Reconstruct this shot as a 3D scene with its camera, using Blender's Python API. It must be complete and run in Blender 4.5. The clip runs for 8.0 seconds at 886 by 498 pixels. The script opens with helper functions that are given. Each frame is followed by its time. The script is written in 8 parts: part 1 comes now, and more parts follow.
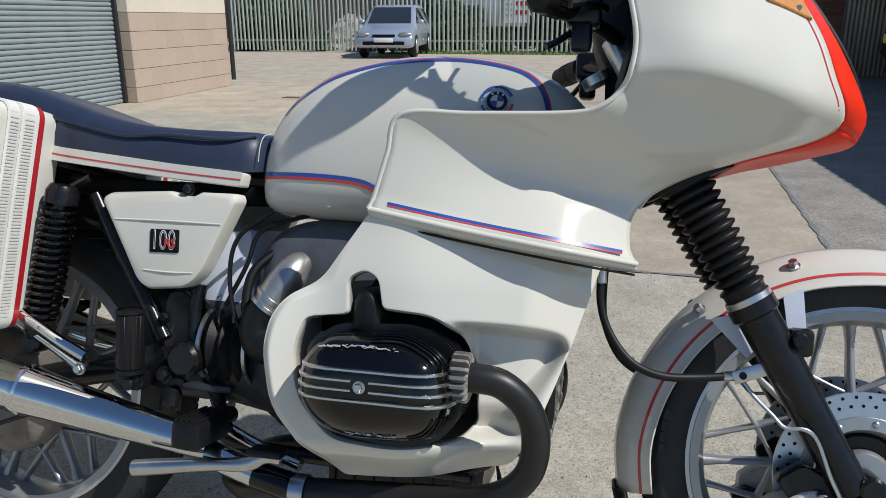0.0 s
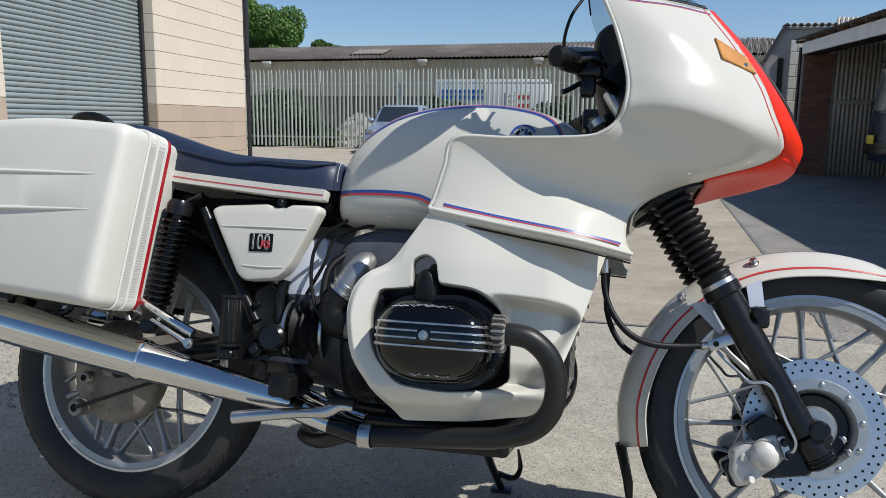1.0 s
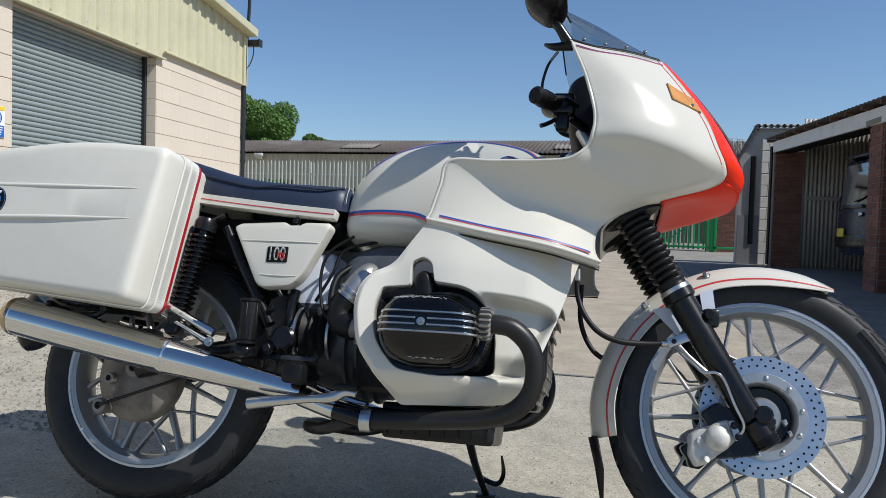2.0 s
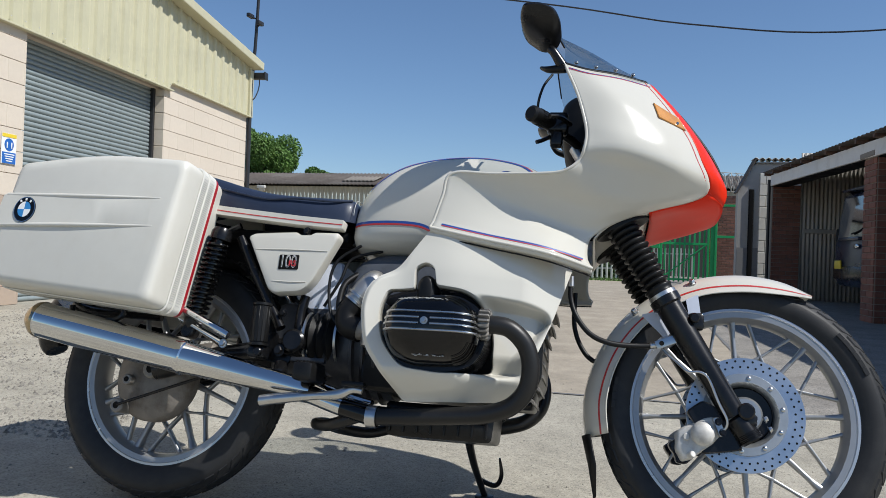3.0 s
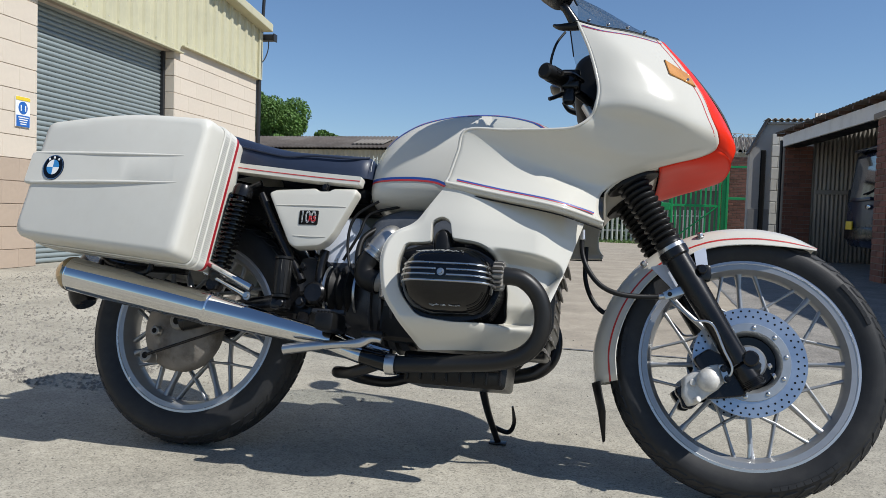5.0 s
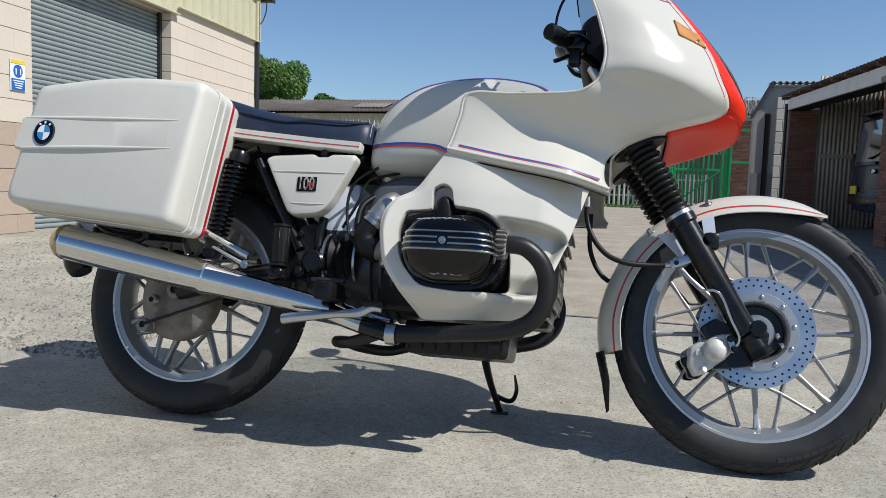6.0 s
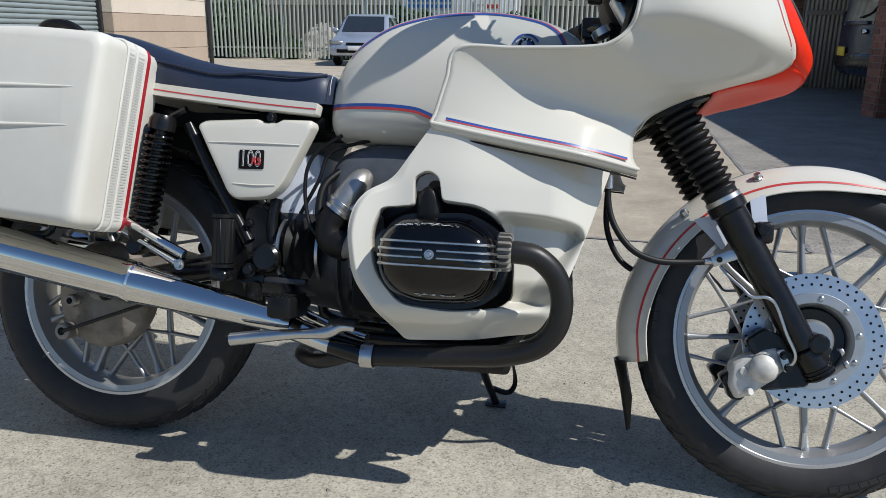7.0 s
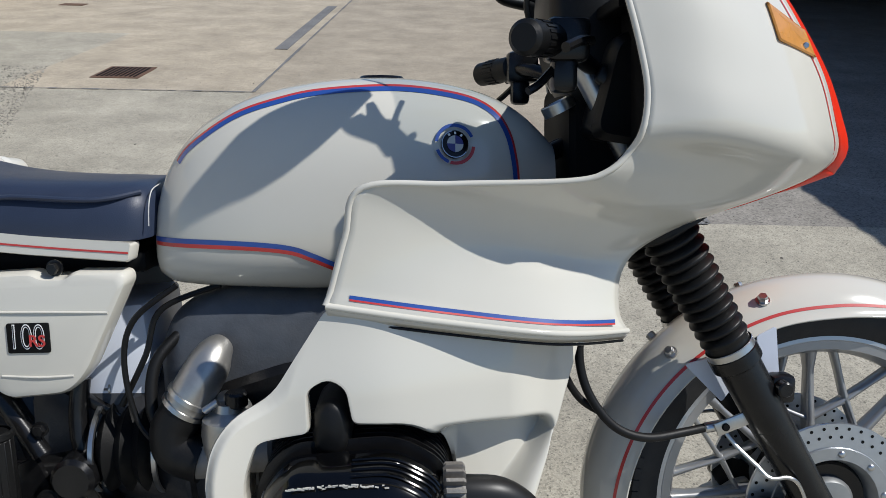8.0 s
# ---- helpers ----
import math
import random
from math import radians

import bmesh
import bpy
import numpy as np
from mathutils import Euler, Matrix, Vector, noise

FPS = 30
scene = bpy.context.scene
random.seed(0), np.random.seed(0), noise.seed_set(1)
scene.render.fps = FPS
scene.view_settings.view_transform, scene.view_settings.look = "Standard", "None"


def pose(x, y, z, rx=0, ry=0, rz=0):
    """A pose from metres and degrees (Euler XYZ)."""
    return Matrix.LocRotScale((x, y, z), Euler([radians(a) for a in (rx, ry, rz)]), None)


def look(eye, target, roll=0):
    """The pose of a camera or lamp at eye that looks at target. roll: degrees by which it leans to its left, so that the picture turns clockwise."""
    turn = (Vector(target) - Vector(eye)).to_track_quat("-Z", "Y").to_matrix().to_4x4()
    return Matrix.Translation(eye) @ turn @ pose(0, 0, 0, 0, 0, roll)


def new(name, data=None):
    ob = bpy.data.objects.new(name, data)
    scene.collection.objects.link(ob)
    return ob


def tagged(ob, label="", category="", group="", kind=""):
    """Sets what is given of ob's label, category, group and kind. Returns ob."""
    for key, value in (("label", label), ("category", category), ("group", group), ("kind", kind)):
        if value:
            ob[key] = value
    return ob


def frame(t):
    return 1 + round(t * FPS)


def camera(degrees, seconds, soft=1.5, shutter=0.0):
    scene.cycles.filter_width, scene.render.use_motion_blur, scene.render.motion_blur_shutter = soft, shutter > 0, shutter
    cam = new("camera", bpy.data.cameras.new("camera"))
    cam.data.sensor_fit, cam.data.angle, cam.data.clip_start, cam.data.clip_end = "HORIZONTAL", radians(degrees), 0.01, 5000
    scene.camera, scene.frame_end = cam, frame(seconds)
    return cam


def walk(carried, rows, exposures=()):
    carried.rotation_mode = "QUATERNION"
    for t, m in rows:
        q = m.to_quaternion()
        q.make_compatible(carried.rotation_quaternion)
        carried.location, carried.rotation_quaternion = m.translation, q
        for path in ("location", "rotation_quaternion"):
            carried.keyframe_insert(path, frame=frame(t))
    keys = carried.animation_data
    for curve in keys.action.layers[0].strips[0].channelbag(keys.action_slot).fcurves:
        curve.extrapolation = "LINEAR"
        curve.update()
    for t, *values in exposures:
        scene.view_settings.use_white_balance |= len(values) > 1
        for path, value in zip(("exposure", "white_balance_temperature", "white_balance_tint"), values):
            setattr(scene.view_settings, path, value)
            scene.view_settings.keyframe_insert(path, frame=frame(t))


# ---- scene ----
cam = camera(60.52, 8.0, soft=0.6)
PATH = [
    (0, (0.3986, -1.1344, 0.9961), (-0.1161, 0.7087, 0.4157), -0.22),
    (0.5, (0.4094, -1.3284, 0.9337), (-0.1290, 0.5405, 0.4685), 0.15),
    (1, (0.4254, -1.5170, 0.9000), (-0.1064, 0.3821, 0.5691), 0.60),
    (1.5, (0.4613, -1.6681, 0.8294), (-0.0559, 0.2538, 0.6333), 1.16),
    (2, (0.4737, -1.7617, 0.7423), (-0.0308, 0.1723, 0.6608), 1.70),
    (3.5, (0.5105, -1.9045, 0.6744), (-0.0045, 0.0286, 0.6856), 2.04),
    (4, (0.5103, -1.9235, 0.6610), (-0.0109, 0.0076, 0.6398), 1.93),
    (4.5, (0.5075, -1.9393, 0.6592), (-0.0194, -0.0103, 0.6004), 1.82),
    (6, (0.4930, -1.8961, 0.6664), (-0.0359, 0.0242, 0.4832), 1.81),
    (6.5, (0.4452, -1.7683, 0.6973), (-0.0532, 0.1447, 0.3957), 1.74),
    (7, (0.3505, -1.4952, 0.8959), (-0.0818, 0.3788, 0.3475), 0.72),
    (7.5, (0.2630, -1.2336, 1.0724), (-0.0178, 0.6036, 0.3329), 0.01),
    (8, (0.1550, -0.9084, 1.1561), (0.1386, 0.9103, 0.3247), 1.06),
]
walk(cam, [(t, look(eye, target, roll)) for t, eye, target, roll in PATH], [(0.0, -0.06), (1.0, 0.0), (2.0, 0.02), (6.0, 0.02), (7.0, 0.0), (8.0, -0.12)])


# sun and sky
SUN_DIR = Vector((0.65, -0.11, 0.79)).normalized()
world = bpy.data.worlds.new("sky")
scene.world = world
world.use_nodes = True
wn = world.node_tree.nodes
sky = wn.new("ShaderNodeTexSky")
sky.sky_type = "NISHITA"
sky.sun_disc = False
sky.sun_elevation = math.asin(SUN_DIR.z)
sky.sun_rotation = math.atan2(SUN_DIR.x, SUN_DIR.y)
sky.air_density = 1.0
sky.dust_density = 0.2
sky.ozone_density = 5.0
world.node_tree.links.new(sky.outputs[0], wn["Background"].inputs[0])
wn["Background"].inputs[1].default_value = 0.103
sun = new("sun", bpy.data.lights.new("sun", "SUN"))
sun.data.energy = 5.0
sun.data.angle = radians(0.55)
sun.data.color = (1.0, 0.95, 0.87)
sun.matrix_world = look((0, 0, 20), Vector((0, 0, 20)) - SUN_DIR)
scene.view_settings.use_white_balance = True
scene.view_settings.white_balance_temperature = 6150


# ---- materials ----
def material(name, base, rough=0.5, metal=0.0, var=0.15, scale=30.0, bump=0.0, bump_scale=200.0, coat=0.0, dirt=None, dirt_scale=3.0, dirt_amount=0.3, rand=0.0, spec=0.5):
    """Base colour varied at two scales, with optional dirt patches, fine relief and per-object variation."""
    m = bpy.data.materials.new(name)
    m.use_nodes = True
    n, l = m.node_tree.nodes, m.node_tree.links
    b = n["Principled BSDF"]
    tc = n.new("ShaderNodeTexCoord")
    n1 = n.new("ShaderNodeTexNoise")
    n1.inputs["Scale"].default_value = scale
    n1.inputs["Detail"].default_value = 6
    n2 = n.new("ShaderNodeTexNoise")
    n2.inputs["Scale"].default_value = scale * 0.12
    n2.inputs["Detail"].default_value = 3
    for t in (n1, n2):
        l.new(tc.outputs["Object"], t.inputs["Vector"])
    add = n.new("ShaderNodeMath")
    add.operation = "ADD"
    l.new(n1.outputs["Fac"], add.inputs[0])
    l.new(n2.outputs["Fac"], add.inputs[1])
    mr = n.new("ShaderNodeMapRange")
    mr.inputs["From Min"].default_value, mr.inputs["From Max"].default_value = 0.6, 1.4
    mr.inputs["To Min"].default_value, mr.inputs["To Max"].default_value = 1 - var, 1 + var
    l.new(add.outputs[0], mr.inputs["Value"])
    mul = n.new("ShaderNodeMix")
    mul.data_type, mul.blend_type = "RGBA", "MULTIPLY"
    mul.inputs["Factor"].default_value = 1.0
    mul.inputs["A"].default_value = (*base, 1)
    l.new(mr.outputs[0], mul.inputs["B"])
    col = mul.outputs["Result"]
    if rand:
        info = n.new("ShaderNodeObjectInfo")
        r2 = n.new("ShaderNodeMapRange")
        r2.inputs["To Min"].default_value, r2.inputs["To Max"].default_value = 1 - rand, 1 + rand
        l.new(info.outputs["Random"], r2.inputs["Value"])
        mm = n.new("ShaderNodeMix")
        mm.data_type, mm.blend_type = "RGBA", "MULTIPLY"
        mm.inputs["Factor"].default_value = 1.0
        l.new(col, mm.inputs["A"])
        l.new(r2.outputs[0], mm.inputs["B"])
        col = mm.outputs["Result"]
    if dirt:
        n3 = n.new("ShaderNodeTexNoise")
        n3.inputs["Scale"].default_value = dirt_scale
        n3.inputs["Detail"].default_value = 8
        n3.inputs["Roughness"].default_value = 0.65
        l.new(tc.outputs["Object"], n3.inputs["Vector"])
        ramp = n.new("ShaderNodeValToRGB")
        ramp.color_ramp.elements[0].position, ramp.color_ramp.elements[1].position = 0.48, 0.68
        l.new(n3.outputs["Fac"], ramp.inputs[0])
        fm = n.new("ShaderNodeMath")
        fm.operation = "MULTIPLY"
        fm.inputs[1].default_value = dirt_amount
        l.new(ramp.outputs[0], fm.inputs[0])
        dm = n.new("ShaderNodeMix")
        dm.data_type = "RGBA"
        l.new(fm.outputs[0], dm.inputs["Factor"])
        l.new(col, dm.inputs["A"])
        dm.inputs["B"].default_value = (*dirt, 1)
        col = dm.outputs["Result"]
    l.new(col, b.inputs["Base Color"])
    rr = n.new("ShaderNodeMapRange")
    rr.inputs["From Min"].default_value, rr.inputs["From Max"].default_value = 0.3, 0.7
    rr.inputs["To Min"].default_value, rr.inputs["To Max"].default_value = max(rough * 0.8, 0.01), min(rough * 1.2, 1)
    l.new(n2.outputs["Fac"], rr.inputs["Value"])
    l.new(rr.outputs[0], b.inputs["Roughness"])
    b.inputs["Metallic"].default_value = metal
    b.inputs["Coat Weight"].default_value = coat
    b.inputs["Coat Roughness"].default_value = 0.04
    b.inputs["Specular IOR Level"].default_value = spec
    if bump:
        n4 = n.new("ShaderNodeTexNoise")
        n4.inputs["Scale"].default_value = bump_scale
        n4.inputs["Detail"].default_value = 4
        l.new(tc.outputs["Object"], n4.inputs["Vector"])
        bp = n.new("ShaderNodeBump")
        bp.inputs["Strength"].default_value = bump
        bp.inputs["Distance"].default_value = 0.5 / bump_scale
        l.new(n4.outputs["Fac"], bp.inputs["Height"])
        l.new(bp.outputs[0], b.inputs["Normal"])
    return m


def glass(name, tint, rough=0.02, alpha=0.25):
    m = bpy.data.materials.new(name)
    m.use_nodes = True
    n, l = m.node_tree.nodes, m.node_tree.links
    out = n["Material Output"]
    tr = n.new("ShaderNodeBsdfTransparent")
    tr.inputs[0].default_value = (*tint, 1)
    gl = n.new("ShaderNodeBsdfGlossy")
    gl.inputs["Roughness"].default_value = rough
    lw = n.new("ShaderNodeLayerWeight")
    pw = n.new("ShaderNodeMath")
    pw.operation = "POWER"
    pw.inputs[1].default_value = 5.0
    l.new(lw.outputs["Facing"], pw.inputs[0])
    fr = n.new("ShaderNodeMath")
    fr.operation = "MULTIPLY_ADD"
    fr.inputs[1].default_value, fr.inputs[2].default_value = 0.9, 0.04
    l.new(pw.outputs[0], fr.inputs[0])
    mx = n.new("ShaderNodeMixShader")
    l.new(fr.outputs[0], mx.inputs[0])
    l.new(tr.outputs[0], mx.inputs[1])
    l.new(gl.outputs[0], mx.inputs[2])
    l.new(mx.outputs[0], out.inputs[0])
    return m


PAINT = material("cream_paint", (0.595, 0.573, 0.501), 0.11, var=0.02, scale=8, coat=0.2, dirt=(0.5, 0.42, 0.28), dirt_scale=9, dirt_amount=0.05)
CASE = material("cream_plastic", (0.615, 0.597, 0.53), 0.45, var=0.03, scale=20, bump=0.12, bump_scale=900, dirt=(0.5, 0.45, 0.36), dirt_scale=14, dirt_amount=0.12)
RED = material("orange_red_paint", (0.70, 0.028, 0.008), 0.38, var=0.05, coat=0.05, spec=0.12)
STRIPE_RED = material("stripe_red", (0.50, 0.035, 0.03), 0.35, var=0.04, coat=0.4)
STRIPE_BLUE = material("stripe_blue", (0.022, 0.07, 0.30), 0.35, var=0.04, coat=0.4)
STRIPE_DARK = material("stripe_indigo", (0.05, 0.05, 0.2), 0.35, var=0.04, coat=0.4)
CASE_RED = material("red_rubber_strip", (0.34, 0.010, 0.018), 0.45, var=0.06)
STRIP = material("ribbed_grey_strip", (0.64, 0.625, 0.565), 0.5, var=0.06)
STRIP_DARK = material("grey_groove", (0.53, 0.52, 0.48), 0.5, var=0.06)
SEAT = material("navy_vinyl", (0.022, 0.031, 0.057), 0.40, var=0.12, scale=40, bump=0.3, bump_scale=700, coat=0.08, spec=0.4)
RUBBER = material("black_rubber", (0.0065, 0.0065, 0.0065), 0.45, var=0.2, scale=60, bump=0.2, bump_scale=500, spec=0.28)
TYRE = material("tyre_rubber", (0.021, 0.021, 0.0215), 0.55, var=0.25, scale=40, bump=0.2, bump_scale=400, dirt=(0.05, 0.047, 0.042), dirt_scale=25, dirt_amount=0.25, spec=0.3)
BLACK = material("black_enamel", (0.002, 0.002, 0.0022), 0.10, var=0.2, scale=30, coat=0.2, spec=0.35)
SATIN = material("satin_black", (0.007, 0.007, 0.0075), 0.26, spec=0.36, var=0.25, scale=60, bump=0.1, bump_scale=500, dirt=(0.03, 0.027, 0.024), dirt_scale=30, dirt_amount=0.12)
PIPE = material("black_exhaust_coating", (0.012, 0.0115, 0.011), 0.4, var=0.2, scale=50, bump=0.1, bump_scale=600, spec=0.4)
CHROME = material("chrome", (0.66, 0.66, 0.65), 0.02, 1.0, var=0.04, scale=20)
STEEL = material("brushed_steel", (0.55, 0.55, 0.54), 0.32, 1.0, var=0.1, scale=80)
ALLOY = material("cast_alloy_grey", (0.42, 0.43, 0.43), 0.42, 0.75, var=0.1, scale=60, bump=0.1, bump_scale=600)
RIM = material("silver_wheel_paint", (0.34, 0.342, 0.342), 0.36, 0.55, var=0.08, scale=40)
RIM_LIP = material("machined_rim_lip", (0.50, 0.50, 0.50), 0.3, 0.7, var=0.05, scale=60)
DRIVE_CASE = material("stained_drive_casting", (0.20, 0.18, 0.155), 0.6, 0.35, var=0.35, scale=30, bump=0.35, bump_scale=220, dirt=(0.07, 0.055, 0.04), dirt_scale=16, dirt_amount=0.7)
CASTING = material("weathered_casting", (0.27, 0.255, 0.23), 0.6, 0.45, var=0.25, scale=40, bump=0.3, bump_scale=250, dirt=(0.10, 0.08, 0.06), dirt_scale=20, dirt_amount=0.5)
ENGINE = material("dark_engine_casting", (0.009, 0.009, 0.0095), 0.34, 0.2, spec=0.35, var=0.3, scale=50, bump=0.25, bump_scale=300, dirt=(0.04, 0.034, 0.028), dirt_scale=25, dirt_amount=0.2)
GEARBOX = material("worn_dark_alloy", (0.045, 0.046, 0.050), 0.42, 0.35, spec=0.5, var=0.35, scale=40, bump=0.3, bump_scale=260, dirt=(0.075, 0.066, 0.056), dirt_scale=20, dirt_amount=0.35)
COVER = material("grey_engine_cover", (0.085, 0.092, 0.104), 0.4, 0.15, var=0.25, scale=50, bump=0.25, bump_scale=300, dirt=(0.09, 0.085, 0.08), dirt_scale=12, dirt_amount=0.3)
DISC = material("drilled_steel", (0.50, 0.53, 0.57), 0.3, 0.9, var=0.08, scale=90)
SATIN_ALLOY = material("satin_alloy", (0.46, 0.45, 0.425), 0.36, 0.8, var=0.12, scale=50, bump=0.1, bump_scale=500, dirt=(0.3, 0.27, 0.22), dirt_scale=30, dirt_amount=0.25)
CALIPER = material("pale_caliper_alloy", (0.60, 0.58, 0.53), 0.55, 0.25, var=0.12, scale=60, bump=0.15, bump_scale=400, dirt=(0.2, 0.17, 0.13), dirt_scale=40, dirt_amount=0.35)
# near-black base carries shade in hollows and gaps; plain black parts use it too
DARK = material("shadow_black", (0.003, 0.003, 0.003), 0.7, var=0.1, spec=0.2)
AMBER = material("amber_lens", (0.55, 0.24, 0.045), 0.25, var=0.15, scale=150, coat=0.5)
BATT = material("pale_battery_case", (0.62, 0.66, 0.74), 0.35, var=0.06)
WHITE = material("white_enamel", (0.8, 0.8, 0.78), 0.35, var=0.03)
BADGE_BLUE = material("badge_blue", (0.04, 0.22, 0.5), 0.3, var=0.04)
SCREEN = glass("smoked_screen", (0.70, 0.73, 0.74))

# ---- mesh tools ----
from mathutils.bvhtree import BVHTree


def mesh_object(name, bm, mat, smooth=True):
    me = bpy.data.meshes.new(name)
    bmesh.ops.recalc_face_normals(bm, faces=bm.faces)
    bm.to_mesh(me)
    bm.free()
    me.materials.append(mat)
    if smooth:
        me.shade_smooth()
    return new(name, me)


def part(name, bm, mat, parent, label="", smooth=True, angle=40):
    """One mesh object under a thing or a part."""
    ob = mesh_object(name, bm, mat, smooth)
    ob.parent = parent
    if smooth and angle:
        ob.data.set_sharp_from_angle(angle=radians(angle))
    if label:
        ob["label"] = label
    return ob


def thing(name, m, label, category, group="", kind=""):
    ob = new(name)
    ob.empty_display_size = 0.1
    ob.matrix_world = m
    return tagged(ob, label, category, group, kind)


def single(name, bm, mat, label, category="", group="", kind="", smooth=True, m=None, angle=40):
    ob = mesh_object(name, bm, mat, smooth)
    if smooth and angle:
        ob.data.set_sharp_from_angle(angle=radians(angle))
    if m is not None:
        ob.matrix_world = m
    return tagged(ob, label, category, group, kind)


def solidify(ob, t, offset=-1):
    mod = ob.modifiers.new("thickness", "SOLIDIFY")
    mod.thickness, mod.offset = t, offset
    return ob


def box(bm, c, s, bevel=0.0, rot=None, seg=2):
    """A box with centre c and size s, its edges rounded by bevel."""
    b2 = bmesh.new()
    bmesh.ops.create_cube(b2, size=1)
    bmesh.ops.scale(b2, vec=s, verts=b2.verts)
    if bevel:
        bmesh.ops.bevel(b2, geom=b2.edges[:], offset=bevel, segments=seg, profile=0.5, affect="EDGES")
    if rot is not None:
        bmesh.ops.transform(b2, matrix=rot.to_4x4(), verts=b2.verts)
    bmesh.ops.translate(b2, vec=c, verts=b2.verts)
    merge(bm, b2)
    return bm


def merge(bm, b2):
    me = bpy.data.meshes.new("tmp")
    b2.to_mesh(me)
    b2.free()
    bm.from_mesh(me)
    bpy.data.meshes.remove(me)


def smooth_line(pts, n):
    """n points on a smooth curve through pts, evenly by length."""
    p = [Vector(q) for q in pts]
    if len(p) == 2:
        return [p[0].lerp(p[1], i / (n - 1)) for i in range(n)]
    fine = []
    for i in range(len(p) - 1):
        a, b, c, d = p[max(i - 1, 0)], p[i], p[i + 1], p[min(i + 2, len(p) - 1)]
        for k in range(16):
            t = k / 16
            fine.append(0.5 * ((2 * b) + (c - a) * t + (2 * a - 5 * b + 4 * c - d) * t * t + (3 * b - a - 3 * c + d) * t ** 3))
    fine.append(p[-1])
    length = [0.0]
    for a, b in zip(fine, fine[1:]):
        length.append(length[-1] + (b - a).length)
    out, j = [], 0
    for i in range(n):
        s = length[-1] * i / (n - 1)
        while j < len(fine) - 2 and length[j + 1] < s:
            j += 1
        span = max(length[j + 1] - length[j], 1e-9)
        out.append(fine[j].lerp(fine[j + 1], min(max((s - length[j]) / span, 0), 1)))
    return out


def skin(bm, rows, closed=False):
    """Quads between rows of equally many points."""
    v = [[bm.verts.new(p) for p in r] for r in rows]
    for a, b in zip(v, v[1:]):
        m = len(a)
        for i in range(m if closed else m - 1):
            k = (i + 1) % m
            try:
                bm.faces.new((a[i], a[k], b[k], b[i]))
            except ValueError:
                pass
    return v


def loft(bm, curves, nu=24, nv=24):
    """A smooth surface through curves."""
    lines = [smooth_line(c, nu) for c in curves]
    cols = [smooth_line([ln[i] for ln in lines], nv) for i in range(nu)]
    skin(bm, cols)
    return bm


def tube(bm, pts, r, seg=12, n=None, caps=True):
    """A round bar along a smooth curve; r: a radius, or one for each given point."""
    rr = r if isinstance(r, (list, tuple)) else [r] * len(pts)
    n = n or (2 if len(pts) == 2 else len(pts) * 6)
    if len(pts) == 2:
        n = 2
    line = smooth_line(pts, n)
    rad = smooth_line([(i, x, 0) for i, x in enumerate(rr)], n) if len(set(rr)) > 1 else None
    rings = []
    side = None
    for i, p in enumerate(line):
        t = (line[min(i + 1, n - 1)] - line[max(i - 1, 0)]).normalized()
        if side is None:
            side = t.orthogonal().normalized()
        side = (side - t * side.dot(t)).normalized()
        up = t.cross(side)
        q = rad[i].y if rad else rr[0]
        rings.append([p + q * (math.cos(2 * math.pi * k / seg) * side + math.sin(2 * math.pi * k / seg) * up) for k in range(seg)])
    v = skin(bm, rings, True)
    if caps:
        for ring in (v[0], v[-1]):
            bm.faces.new(ring)
    return bm


def lathe(bm, profile, seg=64, axis="Y", centre=(0, 0, 0), rot=None, close=False):
    """Turns a profile of (radius, height along the axis) round the axis."""
    c = Vector(centre)
    rows = []
    for k in range(seg):
        a = 2 * math.pi * k / seg
        row = []
        for r, h in profile:
            q = Vector((r * math.cos(a), h, r * math.sin(a))) if axis == "Y" else Vector((r * math.cos(a), r * math.sin(a), h)) if axis == "Z" else Vector((h, r * math.cos(a), r * math.sin(a)))
            if rot is not None:
                q = rot @ q
            row.append(q + c)
        rows.append(row)
    rows.append(rows[0])
    skin(bm, rows)
    bmesh.ops.remove_doubles(bm, verts=bm.verts, dist=1e-6)
    return bm


def rod(bm, a, b, r, seg=14, bevel=0.0):
    """A plain bar from a to b with softened ends."""
    a, b = Vector(a), Vector(b)
    d = (b - a)
    q = d.to_track_quat("Y", "Z").to_matrix()
    h = d.length
    e = bevel or min(r * 0.2, h * 0.2)
    b2 = bmesh.new()
    lathe(b2, [(0, 0), (r - e, 0), (r, e), (r, h - e), (r - e, h), (0, h)], seg, "Y", a, q)
    merge(bm, b2)
    return bm


def fillet(poly, r, n=6):
    """The polygon of (x, z) points with its corners rounded; r: a radius or one for each corner."""
    out = []
    m = len(poly)
    for i in range(m):
        rad = r[i] if isinstance(r, (list, tuple)) else r
        p, a, b = Vector(poly[i]), Vector(poly[i - 1]), Vector(poly[(i + 1) % m])
        u, w = (a - p), (b - p)
        k = min(rad, u.length * 0.48, w.length * 0.48)
        s, e = p + u.normalized() * k, p + w.normalized() * k
        for j in range(n + 1):
            t = j / n
            out.append((1 - t) ** 2 * s + 2 * t * (1 - t) * p + t * t * e)
    return out


def inset(loop, d):
    m = len(loop)
    area = sum(loop[i].x * loop[(i + 1) % m].y - loop[(i + 1) % m].x * loop[i].y for i in range(m))
    sgn = 1 if area > 0 else -1
    out = []
    for i in range(m):
        t = loop[(i + 1) % m] - loop[i - 1]
        nrm = Vector((-t.y, t.x)).normalized() * sgn
        out.append(loop[i] + nrm * d)
    return out


